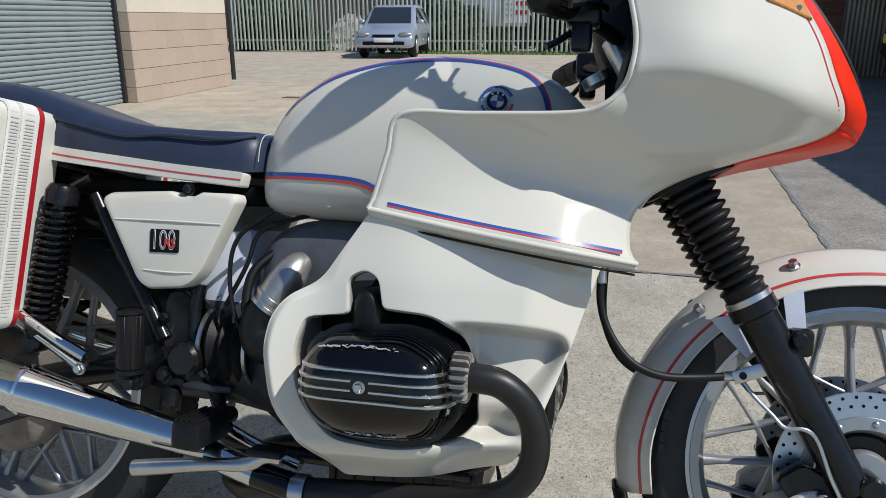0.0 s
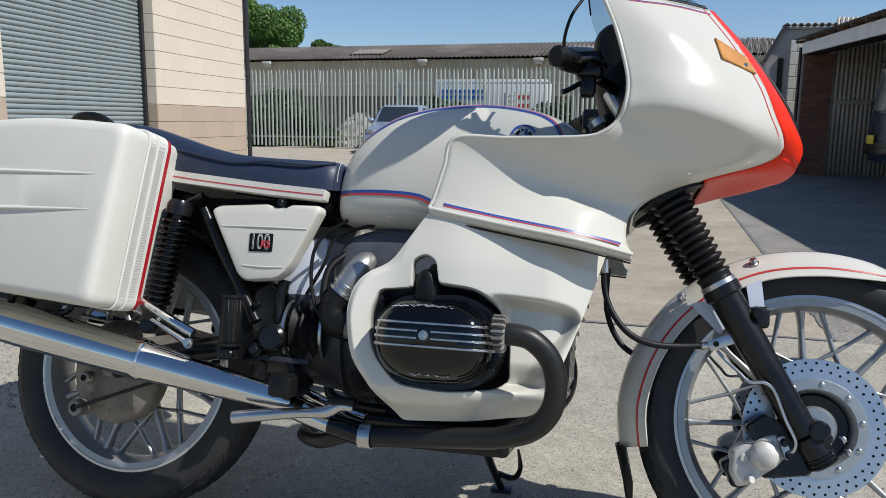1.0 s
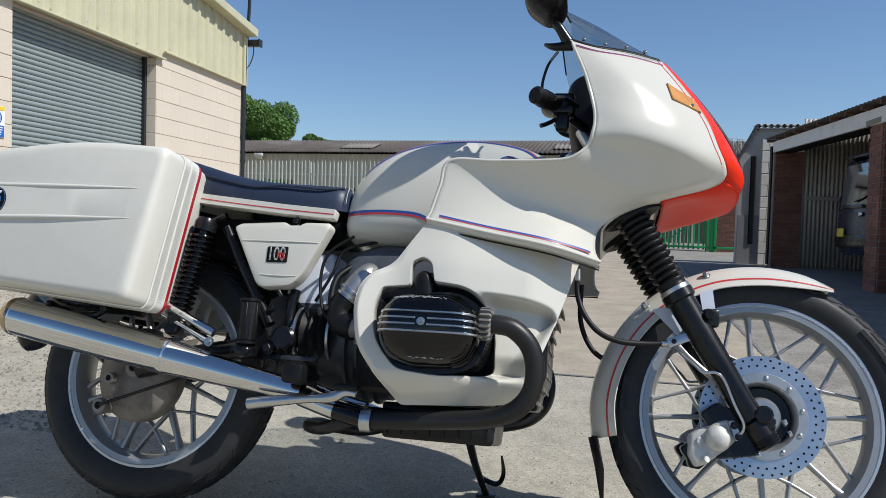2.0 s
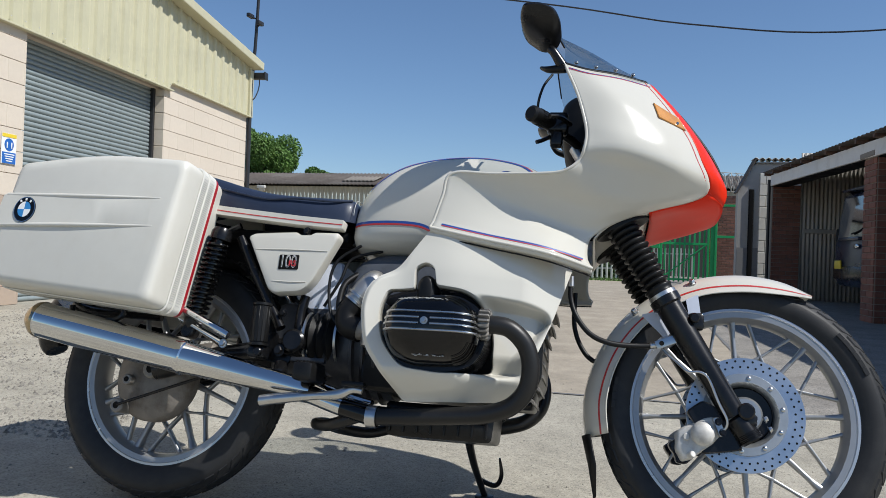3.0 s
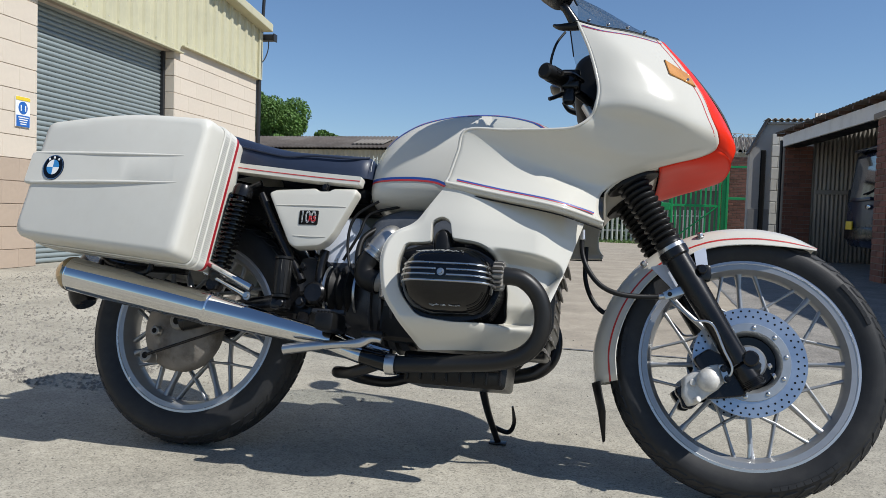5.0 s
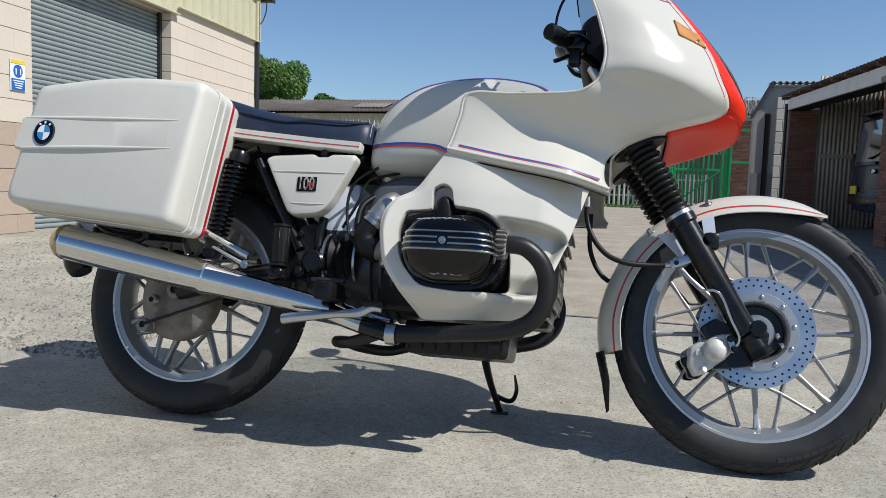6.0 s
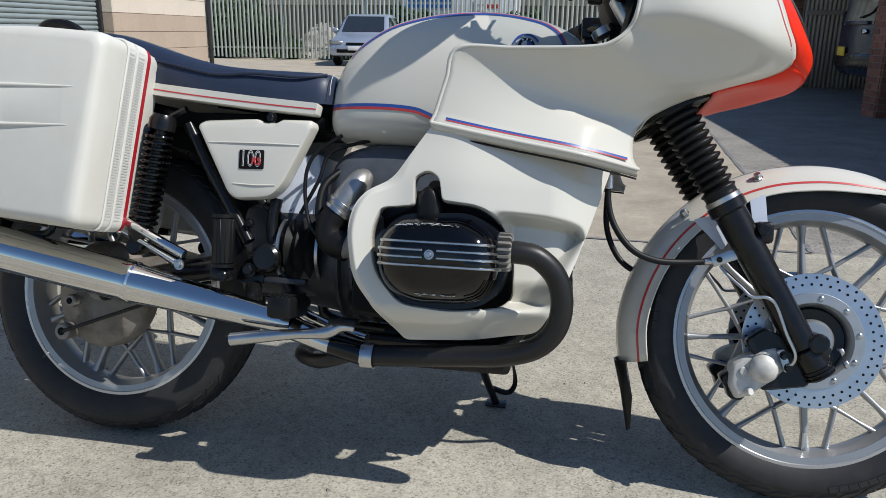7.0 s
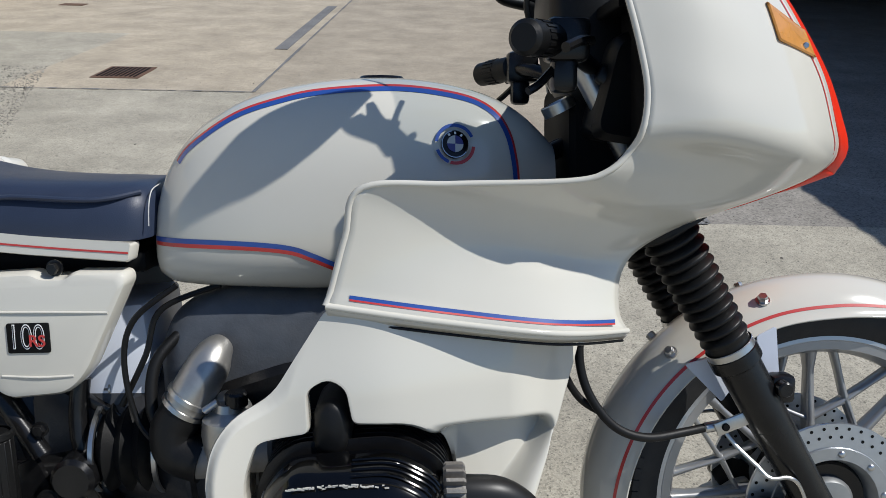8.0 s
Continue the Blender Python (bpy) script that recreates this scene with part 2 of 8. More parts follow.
def shrink(loop, d):
    """The loop drawn in evenly towards its middle by about d."""
    x0, x1 = min(p.x for p in loop), max(p.x for p in loop)
    z0, z1 = min(p.y for p in loop), max(p.y for p in loop)
    c = Vector(((x0 + x1) / 2, (z0 + z1) / 2))
    fx, fz = 1 - 2 * d / (x1 - x0), 1 - 2 * d / (z1 - z0)
    return [Vector((c.x + (p.x - c.x) * fx, c.y + (p.y - c.y) * fz)) for p in loop]


def slab(bm, loop, levels, cap0=True, cap1=True):
    """Stacks an (x, z) loop along y: levels of (y, inset) or (y, inset, dx, dz)."""
    rows = []
    for lev in levels:
        y, d = lev[0], lev[1]
        dx, dz = (lev[2], lev[3]) if len(lev) > 2 else (0, 0)
        rows.append([Vector((p.x + dx, y, p.y + dz)) for p in (shrink(loop, d) if d else loop)])
    v = skin(bm, rows, True)
    for on, ring in ((cap0, v[0]), (cap1, v[-1])):
        if on:
            bm.faces.new(ring)
    return bm


def ball(bm, c, r, seg=16):
    b2 = bmesh.new()
    bmesh.ops.create_uvsphere(b2, u_segments=seg, v_segments=seg // 2, radius=1)
    bmesh.ops.scale(b2, vec=r if isinstance(r, (tuple, list)) else (r, r, r), verts=b2.verts)
    bmesh.ops.translate(b2, vec=c, verts=b2.verts)
    merge(bm, b2)
    return bm


def nut(bm, c, r, h, axis=(0, -1, 0)):
    """A hexagon bolt head with a washer."""
    c, ax = Vector(c), Vector(axis).normalized()
    q = ax.to_track_quat("Y", "Z").to_matrix()
    b2 = bmesh.new()
    lathe(b2, [(0, 0), (r * 1.35, 0), (r * 1.35, h * 0.25), (0, h * 0.25)], 16, "Y", c, q)
    lathe(b2, [(0, 0), (r, 0), (r, h * 0.85), (r * 0.85, h), (0, h)], 6, "Y", c, q)
    merge(bm, b2)
    return bm


def letters(text, size, depth=0.0008, thin=0.0):
    """The mesh of a word in the built-in font, lying in x and y."""
    cu = bpy.data.curves.new("word", "FONT")
    cu.body, cu.size, cu.extrude, cu.align_x, cu.align_y = text, size, depth, "CENTER", "CENTER"
    cu.offset = -thin
    ob = bpy.data.objects.new("word", cu)
    scene.collection.objects.link(ob)
    me = bpy.data.meshes.new_from_object(ob.evaluated_get(bpy.context.evaluated_depsgraph_get()))
    bpy.data.objects.remove(ob)
    bm = bmesh.new()
    bm.from_mesh(me)
    bpy.data.meshes.remove(me)
    return bm


def surface_of(bm):
    """How far out a surface stands at (x, z) of the right side's view."""
    tree = BVHTree.FromBMesh(bm)

    def at(x, z, miss=-0.2):
        hit = tree.ray_cast(Vector((x, -1.0, z)), Vector((0, 1, 0)))[0]
        return hit.y if hit else miss
    return at

# ---- yard materials ----
def ground_material(name, base, light, fine=160.0, speck=0.5):
    m = material(name, base, 0.9, var=0.22, scale=fine, bump=0.5, bump_scale=fine * 1.4, dirt=light, dirt_scale=0.9, dirt_amount=0.45, spec=0.4)
    n, l = m.node_tree.nodes, m.node_tree.links
    b = n["Principled BSDF"]
    tc = n.new("ShaderNodeTexCoord")
    vo = n.new("ShaderNodeTexVoronoi")
    vo.inputs["Scale"].default_value = fine * 0.9
    l.new(tc.outputs["Object"], vo.inputs["Vector"])
    st = n.new("ShaderNodeTexNoise")
    st.inputs["Scale"].default_value = 2.3
    st.inputs["Detail"].default_value = 9
    st.inputs["Roughness"].default_value = 0.7
    l.new(tc.outputs["Object"], st.inputs["Vector"])
    hsv = n.new("ShaderNodeHueSaturation")
    hsv.inputs["Saturation"].default_value = 0.0
    l.new(vo.outputs["Color"], hsv.inputs["Color"])
    mr = n.new("ShaderNodeMapRange")
    mr.inputs["To Min"].default_value, mr.inputs["To Max"].default_value = 1 - speck, 1 + speck
    l.new(hsv.outputs[0], mr.inputs["Value"])
    m2 = n.new("ShaderNodeMapRange")
    m2.inputs["From Min"].default_value, m2.inputs["From Max"].default_value = 0.3, 0.7
    m2.inputs["To Min"].default_value, m2.inputs["To Max"].default_value = 0.72, 1.2
    l.new(st.outputs["Fac"], m2.inputs["Value"])
    pr = n.new("ShaderNodeMath")
    pr.operation = "MULTIPLY"
    l.new(mr.outputs[0], pr.inputs[0])
    l.new(m2.outputs[0], pr.inputs[1])
    old = b.inputs["Base Color"].links[0].from_socket
    mx = n.new("ShaderNodeMix")
    mx.data_type, mx.blend_type = "RGBA", "MULTIPLY"
    mx.inputs["Factor"].default_value = 1
    l.new(old, mx.inputs["A"])
    l.new(pr.outputs[0], mx.inputs["B"])
    l.new(mx.outputs["Result"], b.inputs["Base Color"])
    return m


TARMAC = ground_material("worn_grey_concrete", (0.276, 0.256, 0.208), (0.336, 0.312, 0.254), 260)
SMOOTH_SLAB = ground_material("grey_tan_slab", (0.308, 0.267, 0.207), (0.36, 0.315, 0.248), 260, 0.22)
CONCRETE = ground_material("tan_concrete", (0.35, 0.303, 0.232), (0.407, 0.355, 0.28), 180, 0.25)
ASPHALT = ground_material("dark_asphalt", (0.13, 0.13, 0.13), (0.20, 0.19, 0.18), 140)
GARAGE_TARMAC = ground_material("brown_grey_tarmac", (0.185, 0.172, 0.152), (0.24, 0.225, 0.20), 140)
BLOCK_PAINT = material("cream_masonry_paint", (0.62, 0.542, 0.44), 0.8, var=0.04, scale=25, bump=0.5, bump_scale=120, dirt=(0.52, 0.44, 0.35), dirt_scale=2.2, dirt_amount=0.25, rand=0.02)
BAND_PAINT = material("brown_masonry_paint", (0.42, 0.33, 0.25), 0.8, var=0.07, scale=25, bump=0.4, bump_scale=120, dirt=(0.3, 0.24, 0.18), dirt_scale=3, dirt_amount=0.3, rand=0.04)
MORTAR = material("painted_mortar", (0.56, 0.48, 0.385), 0.9, var=0.10, scale=40)
SLAT = material("grey_green_shutter_paint", (0.255, 0.295, 0.295), 0.45, 0.1, var=0.06, scale=12, dirt=(0.15, 0.165, 0.165), dirt_scale=6, dirt_amount=0.3)
CLAD = material("olive_cream_cladding", (0.52, 0.49, 0.33), 0.5, var=0.05, scale=8, dirt=(0.36, 0.34, 0.24), dirt_scale=2.5, dirt_amount=0.35)
TRIM_BLACK = material("black_plastic_pipe", (0.02, 0.02, 0.022), 0.4, var=0.1)
PALE = material("galvanised_grey_green", (0.47, 0.50, 0.43), 0.6, 0.1, var=0.12, scale=20, rand=0.12)
GREEN = material("green_gate_paint", (0.015, 0.30, 0.085), 0.45, var=0.1, scale=15)
BRICK = material("red_brick", (0.20, 0.088, 0.062), 0.85, var=0.2, scale=60, bump=0.4, bump_scale=180, rand=0.25)
BRICK_JOINT = material("grey_mortar", (0.25, 0.225, 0.195), 0.95, var=0.15, scale=60)
RENDER_GREY = material("grey_render", (0.40, 0.385, 0.36), 0.85, var=0.08, scale=12, bump=0.2, bump_scale=90, dirt=(0.27, 0.255, 0.235), dirt_scale=2, dirt_amount=0.35)
PILASTER = material("pale_block", (0.72, 0.69, 0.61), 0.85, var=0.08, scale=20, bump=0.2, bump_scale=90, rand=0.06)
ROOF_SHEET = material("weathered_cement_sheet", (0.085, 0.070, 0.060), 0.9, var=0.3, scale=5, dirt=(0.19, 0.175, 0.155), dirt_scale=0.5, dirt_amount=0.55)
FAR_WALL = material("dull_brown_wall", (0.13, 0.11, 0.085), 0.85, var=0.15, scale=2)
CORR = material("pale_corrugated_sheet", (0.42, 0.40, 0.36), 0.6, 0.15, var=0.1, scale=6, dirt=(0.22, 0.18, 0.13), dirt_scale=3, dirt_amount=0.35)
FASCIA = material("white_fascia_paint", (0.72, 0.71, 0.68), 0.6, var=0.06, scale=10, dirt=(0.4, 0.37, 0.32), dirt_scale=5, dirt_amount=0.3)
CAR_SILVER = material("silver_blue_car_paint", (0.42, 0.47, 0.55), 0.3, 0.5, var=0.04, scale=6, coat=0.6)
CAR_BLUE = material("dark_blue_car_paint", (0.010, 0.018, 0.050), 0.25, 0.1, var=0.05, scale=6, coat=0.3)
CAR_GLASS = material("dark_car_glass", (0.02, 0.025, 0.03), 0.05, var=0.05, coat=0.8)
LEAF = material("leaf_green", (0.10, 0.19, 0.034), 0.6, var=0.4, scale=1.2, rand=0.1)
LEAF_DARK = material("leaf_dark_green", (0.035, 0.075, 0.02), 0.65, var=0.4, scale=1.5)
BARK = material("grey_bark", (0.12, 0.09, 0.065), 0.9, var=0.3, scale=20, bump=0.5, bump_scale=60)
RUBBLE = material("grey_rubble", (0.30, 0.28, 0.25), 0.95, var=0.3, scale=8, bump=0.6, bump_scale=20)
SIGN_BLUE = material("sign_blue", (0.02, 0.12, 0.42), 0.5, var=0.04)
SIGN_YELLOW = material("sign_yellow", (0.75, 0.55, 0.03), 0.5, var=0.04)
PEBBLE = material("pale_grit", (0.225, 0.208, 0.175), 0.9, var=0.8, scale=45)
END_CAP = material("heat_stained_chrome", (0.42, 0.34, 0.22), 0.22, 1.0, var=0.2, scale=40)
RUST = material("rusty_iron", (0.13, 0.075, 0.05), 0.8, 0.3, var=0.3, scale=40)

# ---- ground ----
gb = bmesh.new()


def flat(bm, pts, z=0.0):
    return bm.faces.new([bm.verts.new((x, y, z)) for x, y in pts])


# near yard, the paler slabs beyond it and the tarmac by the garages, side by side in one sheet
STRIPS = [(-400, -2.84, 6.27), (-2.84, -1.15, 4.02), (-1.15, 1.19, 1.92), (1.19, 400, None)]
for x0, x1, y1 in STRIPS:
    if y1 is None:
        flat(gb, [(x0, -400), (x1, -400), (x1, 1.92), (x0, 1.92)]).material_index = 0
        flat(gb, [(x0, 1.92), (x1, 1.92), (x1, 900), (x0, 900)]).material_index = 3
    else:
        flat(gb, [(x0, -400), (x1, -400), (x1, y1), (x0, y1)]).material_index = 0
        flat(gb, [(x0, y1), (x1, y1), (x1, 900), (x0, 900)]).material_index = 2 if x0 == -1.15 else 1
bmesh.ops.remove_doubles(gb, verts=gb.verts, dist=1e-5)
ground = single("ground", gb, TARMAC, "worn grey concrete yard with a paler tan slab beyond", "ground", kind="structure", smooth=False)
ground.data.materials.append(CONCRETE)
ground.data.materials.append(SMOOTH_SLAB)
ground.data.materials.append(GARAGE_TARMAC)
bm = bmesh.new()
for pts, w in (([(-1.15, 1.92), (1.19, 1.92)], 0.012), ([(1.19, 1.92), (1.19, 4.2), (1.19, 12)], 0.014), ([(-1.15, 4.02), (-1.15, 12)], 0.012), ([(-2.84, 4.02), (-1.15, 4.02)], 0.01)):
    for (xa, ya), (xb, yb) in zip(pts, pts[1:]):
        d = Vector((xb - xa, yb - ya)).normalized()
        n = 30
        for k in range(n):
            a, b = k / n, (k + 1) / n
            wa = w * random.uniform(0.4, 1.2)
            q = [(xa + (xb - xa) * t - d.y * o, ya + (yb - ya) * t + d.x * o) for t, o in ((a, -wa), (b, -wa), (b, wa), (a, wa))]
            flat(bm, q, 0.004)
single("slab_joint", bm, ASPHALT, "dark worn joint between the yard slabs", kind="structure", smooth=False)
single("repair_strip", box(bmesh.new(), (-1.30, 7.04, 0.002), (0.11, 2.9, 0.008)), ASPHALT, "dark tarmac repair strip in the slab", kind="structure", smooth=False)
grate = thing("drain_grate", Matrix.Translation((-2.21, 4.55, 0.0)), "rusty iron drain grate set in concrete", "drain")
part("frame", box(bmesh.new(), (0, 0, 0.002), (0.34, 0.38, 0.008), 0.002), RUST, grate, smooth=False)
for k in range(9):
    part("bar", box(bmesh.new(), (-0.132 + 0.033 * k, 0, 0.007), (0.014, 0.31, 0.006), 0.001), DARK, grate, smooth=False)
single("drain_cover", box(bmesh.new(), (-4.26, 8.2, 0.002), (0.28, 0.16, 0.008), 0.002), RUST, "small rusty drain cover in the slab", "drain", smooth=False)



def grit():
    rng = random.Random(4)
    verts, faces = [], []
    for k in range(14600):
        loose = k >= 3600
        if loose:
            # loose gravel lies thick along the building side
            y = 0.3 + 4.4 * rng.random() ** 1.3
            x = -1.15 - 0.36 * y - rng.random() ** 1.6 * 2.6
        elif k % 3:
            x, y = rng.uniform(-4.5, -0.4), rng.uniform(-0.6, 5.0)
        else:
            x, y = rng.uniform(-2.0, 2.4), rng.uniform(-1.2, 2.6)
        r = rng.uniform(0.0015, 0.0045) * (1.6 if rng.random() < 0.06 else 1) * (rng.uniform(1.2, 2.8) if loose else 1)
        a, o = rng.uniform(0, 6.3), len(verts)
        for q in range(4):
            t = a + q * 1.57
            verts.append((x + r * rng.uniform(0.7, 1.3) * math.cos(t), y + r * rng.uniform(0.7, 1.3) * math.sin(t), 0.0))
        verts.append((x + r * rng.uniform(-0.3, 0.3), y + r * rng.uniform(-0.3, 0.3), r * rng.uniform(0.6, 1.1)))
        faces += [(o + q, o + (q + 1) % 4, o + 4) for q in range(4)]
    me = bpy.data.meshes.new("grit")
    me.from_pydata(verts, [], faces)
    me.materials.append(PEBBLE)
    tagged(new("grit", me), "pale loose grit scattered over the yard", "grit", kind="stuff")


grit()

# ---- the shutter building ----
ENV_ANGLE = math.atan2(-0.9956, 0.0936)
WALL_M = Matrix.Translation((-6.125, 10.15, 0)) @ Matrix.Rotation(ENV_ANGLE, 4, "Z")  # x along the wall towards the yard, y out of the wall
SH0, SH1, SH_TOP = 3.04, 5.73, 2.76
CORNER = 0.42
COURSE = 0.225


def shutter_building():
    root = thing("workshop_building", WALL_M, "workshop with painted cream blockwork, brown lower band and olive cladding", "building", kind="structure")
    bm = bmesh.new()
    box(bm, ((SH0 + CORNER) / 2, -0.16, 1.47), (SH0 - CORNER, 0.28, 2.94))
    box(bm, (SH1 + 3.5, -0.16, 1.47), (7.0, 0.28, 2.94))
    box(bm, (CORNER + 0.14, -4.3, 1.7), (0.28, 8.0, 3.4))
    box(bm, ((SH0 + SH1) / 2, -0.2, 3.04), (SH1 - SH0, 0.2, 0.56))
    wall = part("wall", bm, MORTAR, root, smooth=False)
    # blocks on both sides of the shutter
    shapes = {}

    def block(s0, s1, z0, z1, mat):
        key = (round(s1 - s0, 3), round(z1 - z0, 3), mat.name)
        if key not in shapes:
            b2 = bmesh.new()
            box(b2, (0, 0, 0), (s1 - s0 - 0.0012, 0.02, z1 - z0 - 0.006), 0.0025, seg=1)
            me = bpy.data.meshes.new("block")
            b2.to_mesh(me)
            b2.free()
            me.materials.append(mat)
            shapes[key] = me
        ob = new("block", shapes[key])
        ob.parent = wall
        ob.location = ((s0 + s1) / 2, -0.016, (z0 + z1) / 2)

    for span in ((CORNER, SH0), (SH1, SH1 + 3.2)):
        for k in range(-1, 13):
            z0, z1 = 0.185 + COURSE * k, 0.185 + COURSE * (k + 1)
            z0, z1 = max(z0, 0.0), min(z1, 2.94)
            mat = BAND_PAINT if z1 < 1.10 else BLOCK_PAINT
            off = 0.225 if k % 2 else 0.0
            s = span[0] - off
            while s < span[1] - 0.01:
                a, b = max(s, span[0]), min(s + 0.45, span[1])
                if b - a > 0.03:
                    block(a, b, z0, z1, mat)
                s += 0.45
    # reveal of the opening
    for s, w in ((SH0, 0.011), (SH1, -0.011)):
        for k in range(-1, 12):
            z0, z1 = max(0.185 + COURSE * k, 0), min(0.185 + COURSE * (k + 1), SH_TOP)
            mat = BAND_PAINT if z1 < 1.10 else BLOCK_PAINT
            b2 = bmesh.new()
            box(b2, (0, 0, 0), (0.02, 0.2, z1 - z0 - 0.008), 0.003, seg=1)
            me = bpy.data.meshes.new("block")
            b2.to_mesh(me)
            b2.free()
            me.materials.append(mat)
            ob = new("block", me)
            ob.parent = wall
            ob.location = (s + w, -0.107, (z0 + z1) / 2)
    # cladding above
    verge = lambda s: 3.66 + 0.10 * (s + 0.3)
    bm = bmesh.new()
    s = CORNER - 0.05
    pts = []
    while s < 9.5:
        for ds, dy in ((0, 0.05), (0.055, 0.05), (0.075, 0.020), (0.140, 0.020), (0.150, 0.026), (0.160, 0.020), (0.245, 0.020)):
            pts.append((s + ds, dy))
        s += 0.265
    rows = [[Vector((a, b, 2.77 if a > 2.93 else 2.87)) for a, b in pts], [Vector((a, b, verge(a))) for a, b in pts]]
    skin(bm, rows)
    solidify(part("cladding", bm, CLAD, root, "olive cream ribbed metal cladding", smooth=False), 0.004)
    bm = bmesh.new()
    for i in range(46):
        s = CORNER - 0.05 + 0.2 * i
        z = 2.80 if s > 2.93 else 2.90
        rod(bm, (s + 0.045, 0.05, z + 0.03), (s + 0.045, 0.058, z + 0.03), 0.007, 8)
    tagged(part("cladding_screw", bm, STRIP_DARK, root), kind="stuff")
    for x0, x1, z in ((CORNER - 0.08, 2.93, 2.862), (2.93, 9.4, 2.762)):
        part("drip_flashing", box(bmesh.new(), ((x0 + x1) / 2, 0.03, z), (x1 - x0, 0.07, 0.02), 0.004), CLAD, root, smooth=False)
    # corner trim and verge board
    bm = bmesh.new()
    box(bm, (CORNER - 0.035, -0.015, 3.255), (0.13, 0.15, 0.80), 0.006)
    part("corner_trim", bm, CLAD, root, smooth=False)
    bm = bmesh.new()
    a, b = Vector((0.26, 0.12, verge(0.26) + 0.03)), Vector((9.6, 0.12, verge(9.6) + 0.03))
    rot = Matrix.Rotation(-math.atan(0.10), 3, "Y")
    box(bm, (a + b) / 2, ((b - a).length, 0.19, 0.13), 0.012, rot)
    part("verge_board", bm, CLAD, root, smooth=False)
    bm = bmesh.new()
    skin(bm, [[Vector((0.26, 0.2, verge(0.26) + 0.095)), Vector((9.6, 0.2, verge(9.6) + 0.095))], [Vector((0.26, -8.5, verge(0.26) + 0.095)), Vector((9.6, -8.5, verge(9.6) + 0.095))]])
    solidify(part("roof", bm, ROOF_SHEET, root, smooth=False), 0.03)
    # gutter end, downpipe and cable
    bm = bmesh.new()
    box(bm, (0.15, -0.10, 3.61), (0.13, 0.60, 0.11), 0.02)
    box(bm, (0.15, 0.205, 3.61), (0.15, 0.02, 0.13), 0.008)
    part("gutter", bm, TRIM_BLACK, root)
    bm = bmesh.new()
    tube(bm, [(CORNER - 0.05, 0.03, 3.5), (CORNER - 0.05, 0.025, 2.6), (CORNER - 0.05, 0.025, 0.09)], 0.036, 12)
    for z in (0.6, 1.6, 2.5):
        lathe(bm, [(0.036, z - 0.02), (0.044, z - 0.02), (0.044, z + 0.02), (0.036, z + 0.02)], 12, "Z", (CORNER - 0.05, 0.025, 0))
    part("downpipe", bm, TRIM_BLACK, root)
    bm = bmesh.new()
    tube(bm, [(0.24, 0.12, 3.56), (0.225, 0.12, 3.46), (0.25, 0.11, 3.34), (0.31, 0.09, 3.22), (0.345, 0.07, 3.17)], 0.010, 8)
    part("cable", bm, TRIM_BLACK, root)
    # roller shutter
    sh = part("roller_shutter", box(bmesh.new(), ((SH0 + SH1) / 2, -0.24, 2.82), (SH1 - SH0, 0.12, 0.14), 0.01), SLAT, root, "closed grey-green steel roller shutter")
    bm = bmesh.new()
    w = SH1 - SH0 - 0.06
    prof = [(-0.020, -0.029), (-0.006, -0.024), (0.004, -0.013), (0.006, 0.0), (0.003, 0.013), (-0.007, 0.022), (-0.020, 0.0255)]
    rows = [[Vector((-w / 2, y, z)) for y, z in prof], [Vector((w / 2, y, z)) for y, z in prof]]
    skin(bm, rows)
    me = bpy.data.meshes.new("slat")
    bm.to_mesh(me)
    bm.free()
    me.materials.append(SLAT)
    me.shade_smooth()
    for k in range(51):
        ob = new("slat", me)
        ob.parent = sh
        ob.location = ((SH0 + SH1) / 2, -0.19, 0.031 + 0.0545 * k)
    for s in (SH0 + 0.042, SH1 - 0.042):
        part("guide_rail", box(bmesh.new(), (s, -0.17, 1.38), (0.05, 0.06, 2.76), 0.004), TRIM_BLACK, root, smooth=False)
    return root


shutter_building()


def notice():
    root = thing("safety_notice", WALL_M @ Matrix.Translation((5.925, 0.004, 1.545)), "small yellow, white and blue safety notice on blockwork", "sign")
    part("plate", box(bmesh.new(), (0, 0, 0), (0.2, 0.006, 0.30), 0.001), WHITE, root, smooth=False)
    part("header", box(bmesh.new(), (0, 0.005, 0.13), (0.19, 0.004, 0.035)), SIGN_YELLOW, root, smooth=False)
    part("symbol", lathe(bmesh.new(), [(0, 0.003), (0.062, 0.003), (0.062, 0.006), (0, 0.006)], 32, "Y", (0, 0, 0.04)), SIGN_BLUE, root)
    bm = bmesh.new()
    for dx in (-0.03, 0.03):
        box(bm, (dx, 0.008, 0.035), (0.014, 0.003, 0.06), 0.0012)
    part("pictogram", bm, WHITE, root, smooth=False)
    part("panel", box(bmesh.new(), (0, 0.005, -0.09), (0.18, 0.004, 0.11)), SIGN_BLUE, root, smooth=False)
    bm = bmesh.new()
    for k in range(4):
        box(bm, (0, 0.008, -0.055 - 0.022 * k), (0.14 - 0.02 * k, 0.003, 0.01))
    part("text_bar", bm, WHITE, root, smooth=False)


notice()


# ---- open garages ----
SHED_M = Matrix.Translation((3.745, 1.15, 0)) @ Matrix.Rotation(math.atan2(0.9975, -0.0708), 4, "Z") @ Matrix.Diagonal((1, 1, 1.035, 1))  # x along the front away from the yard, y out of the front


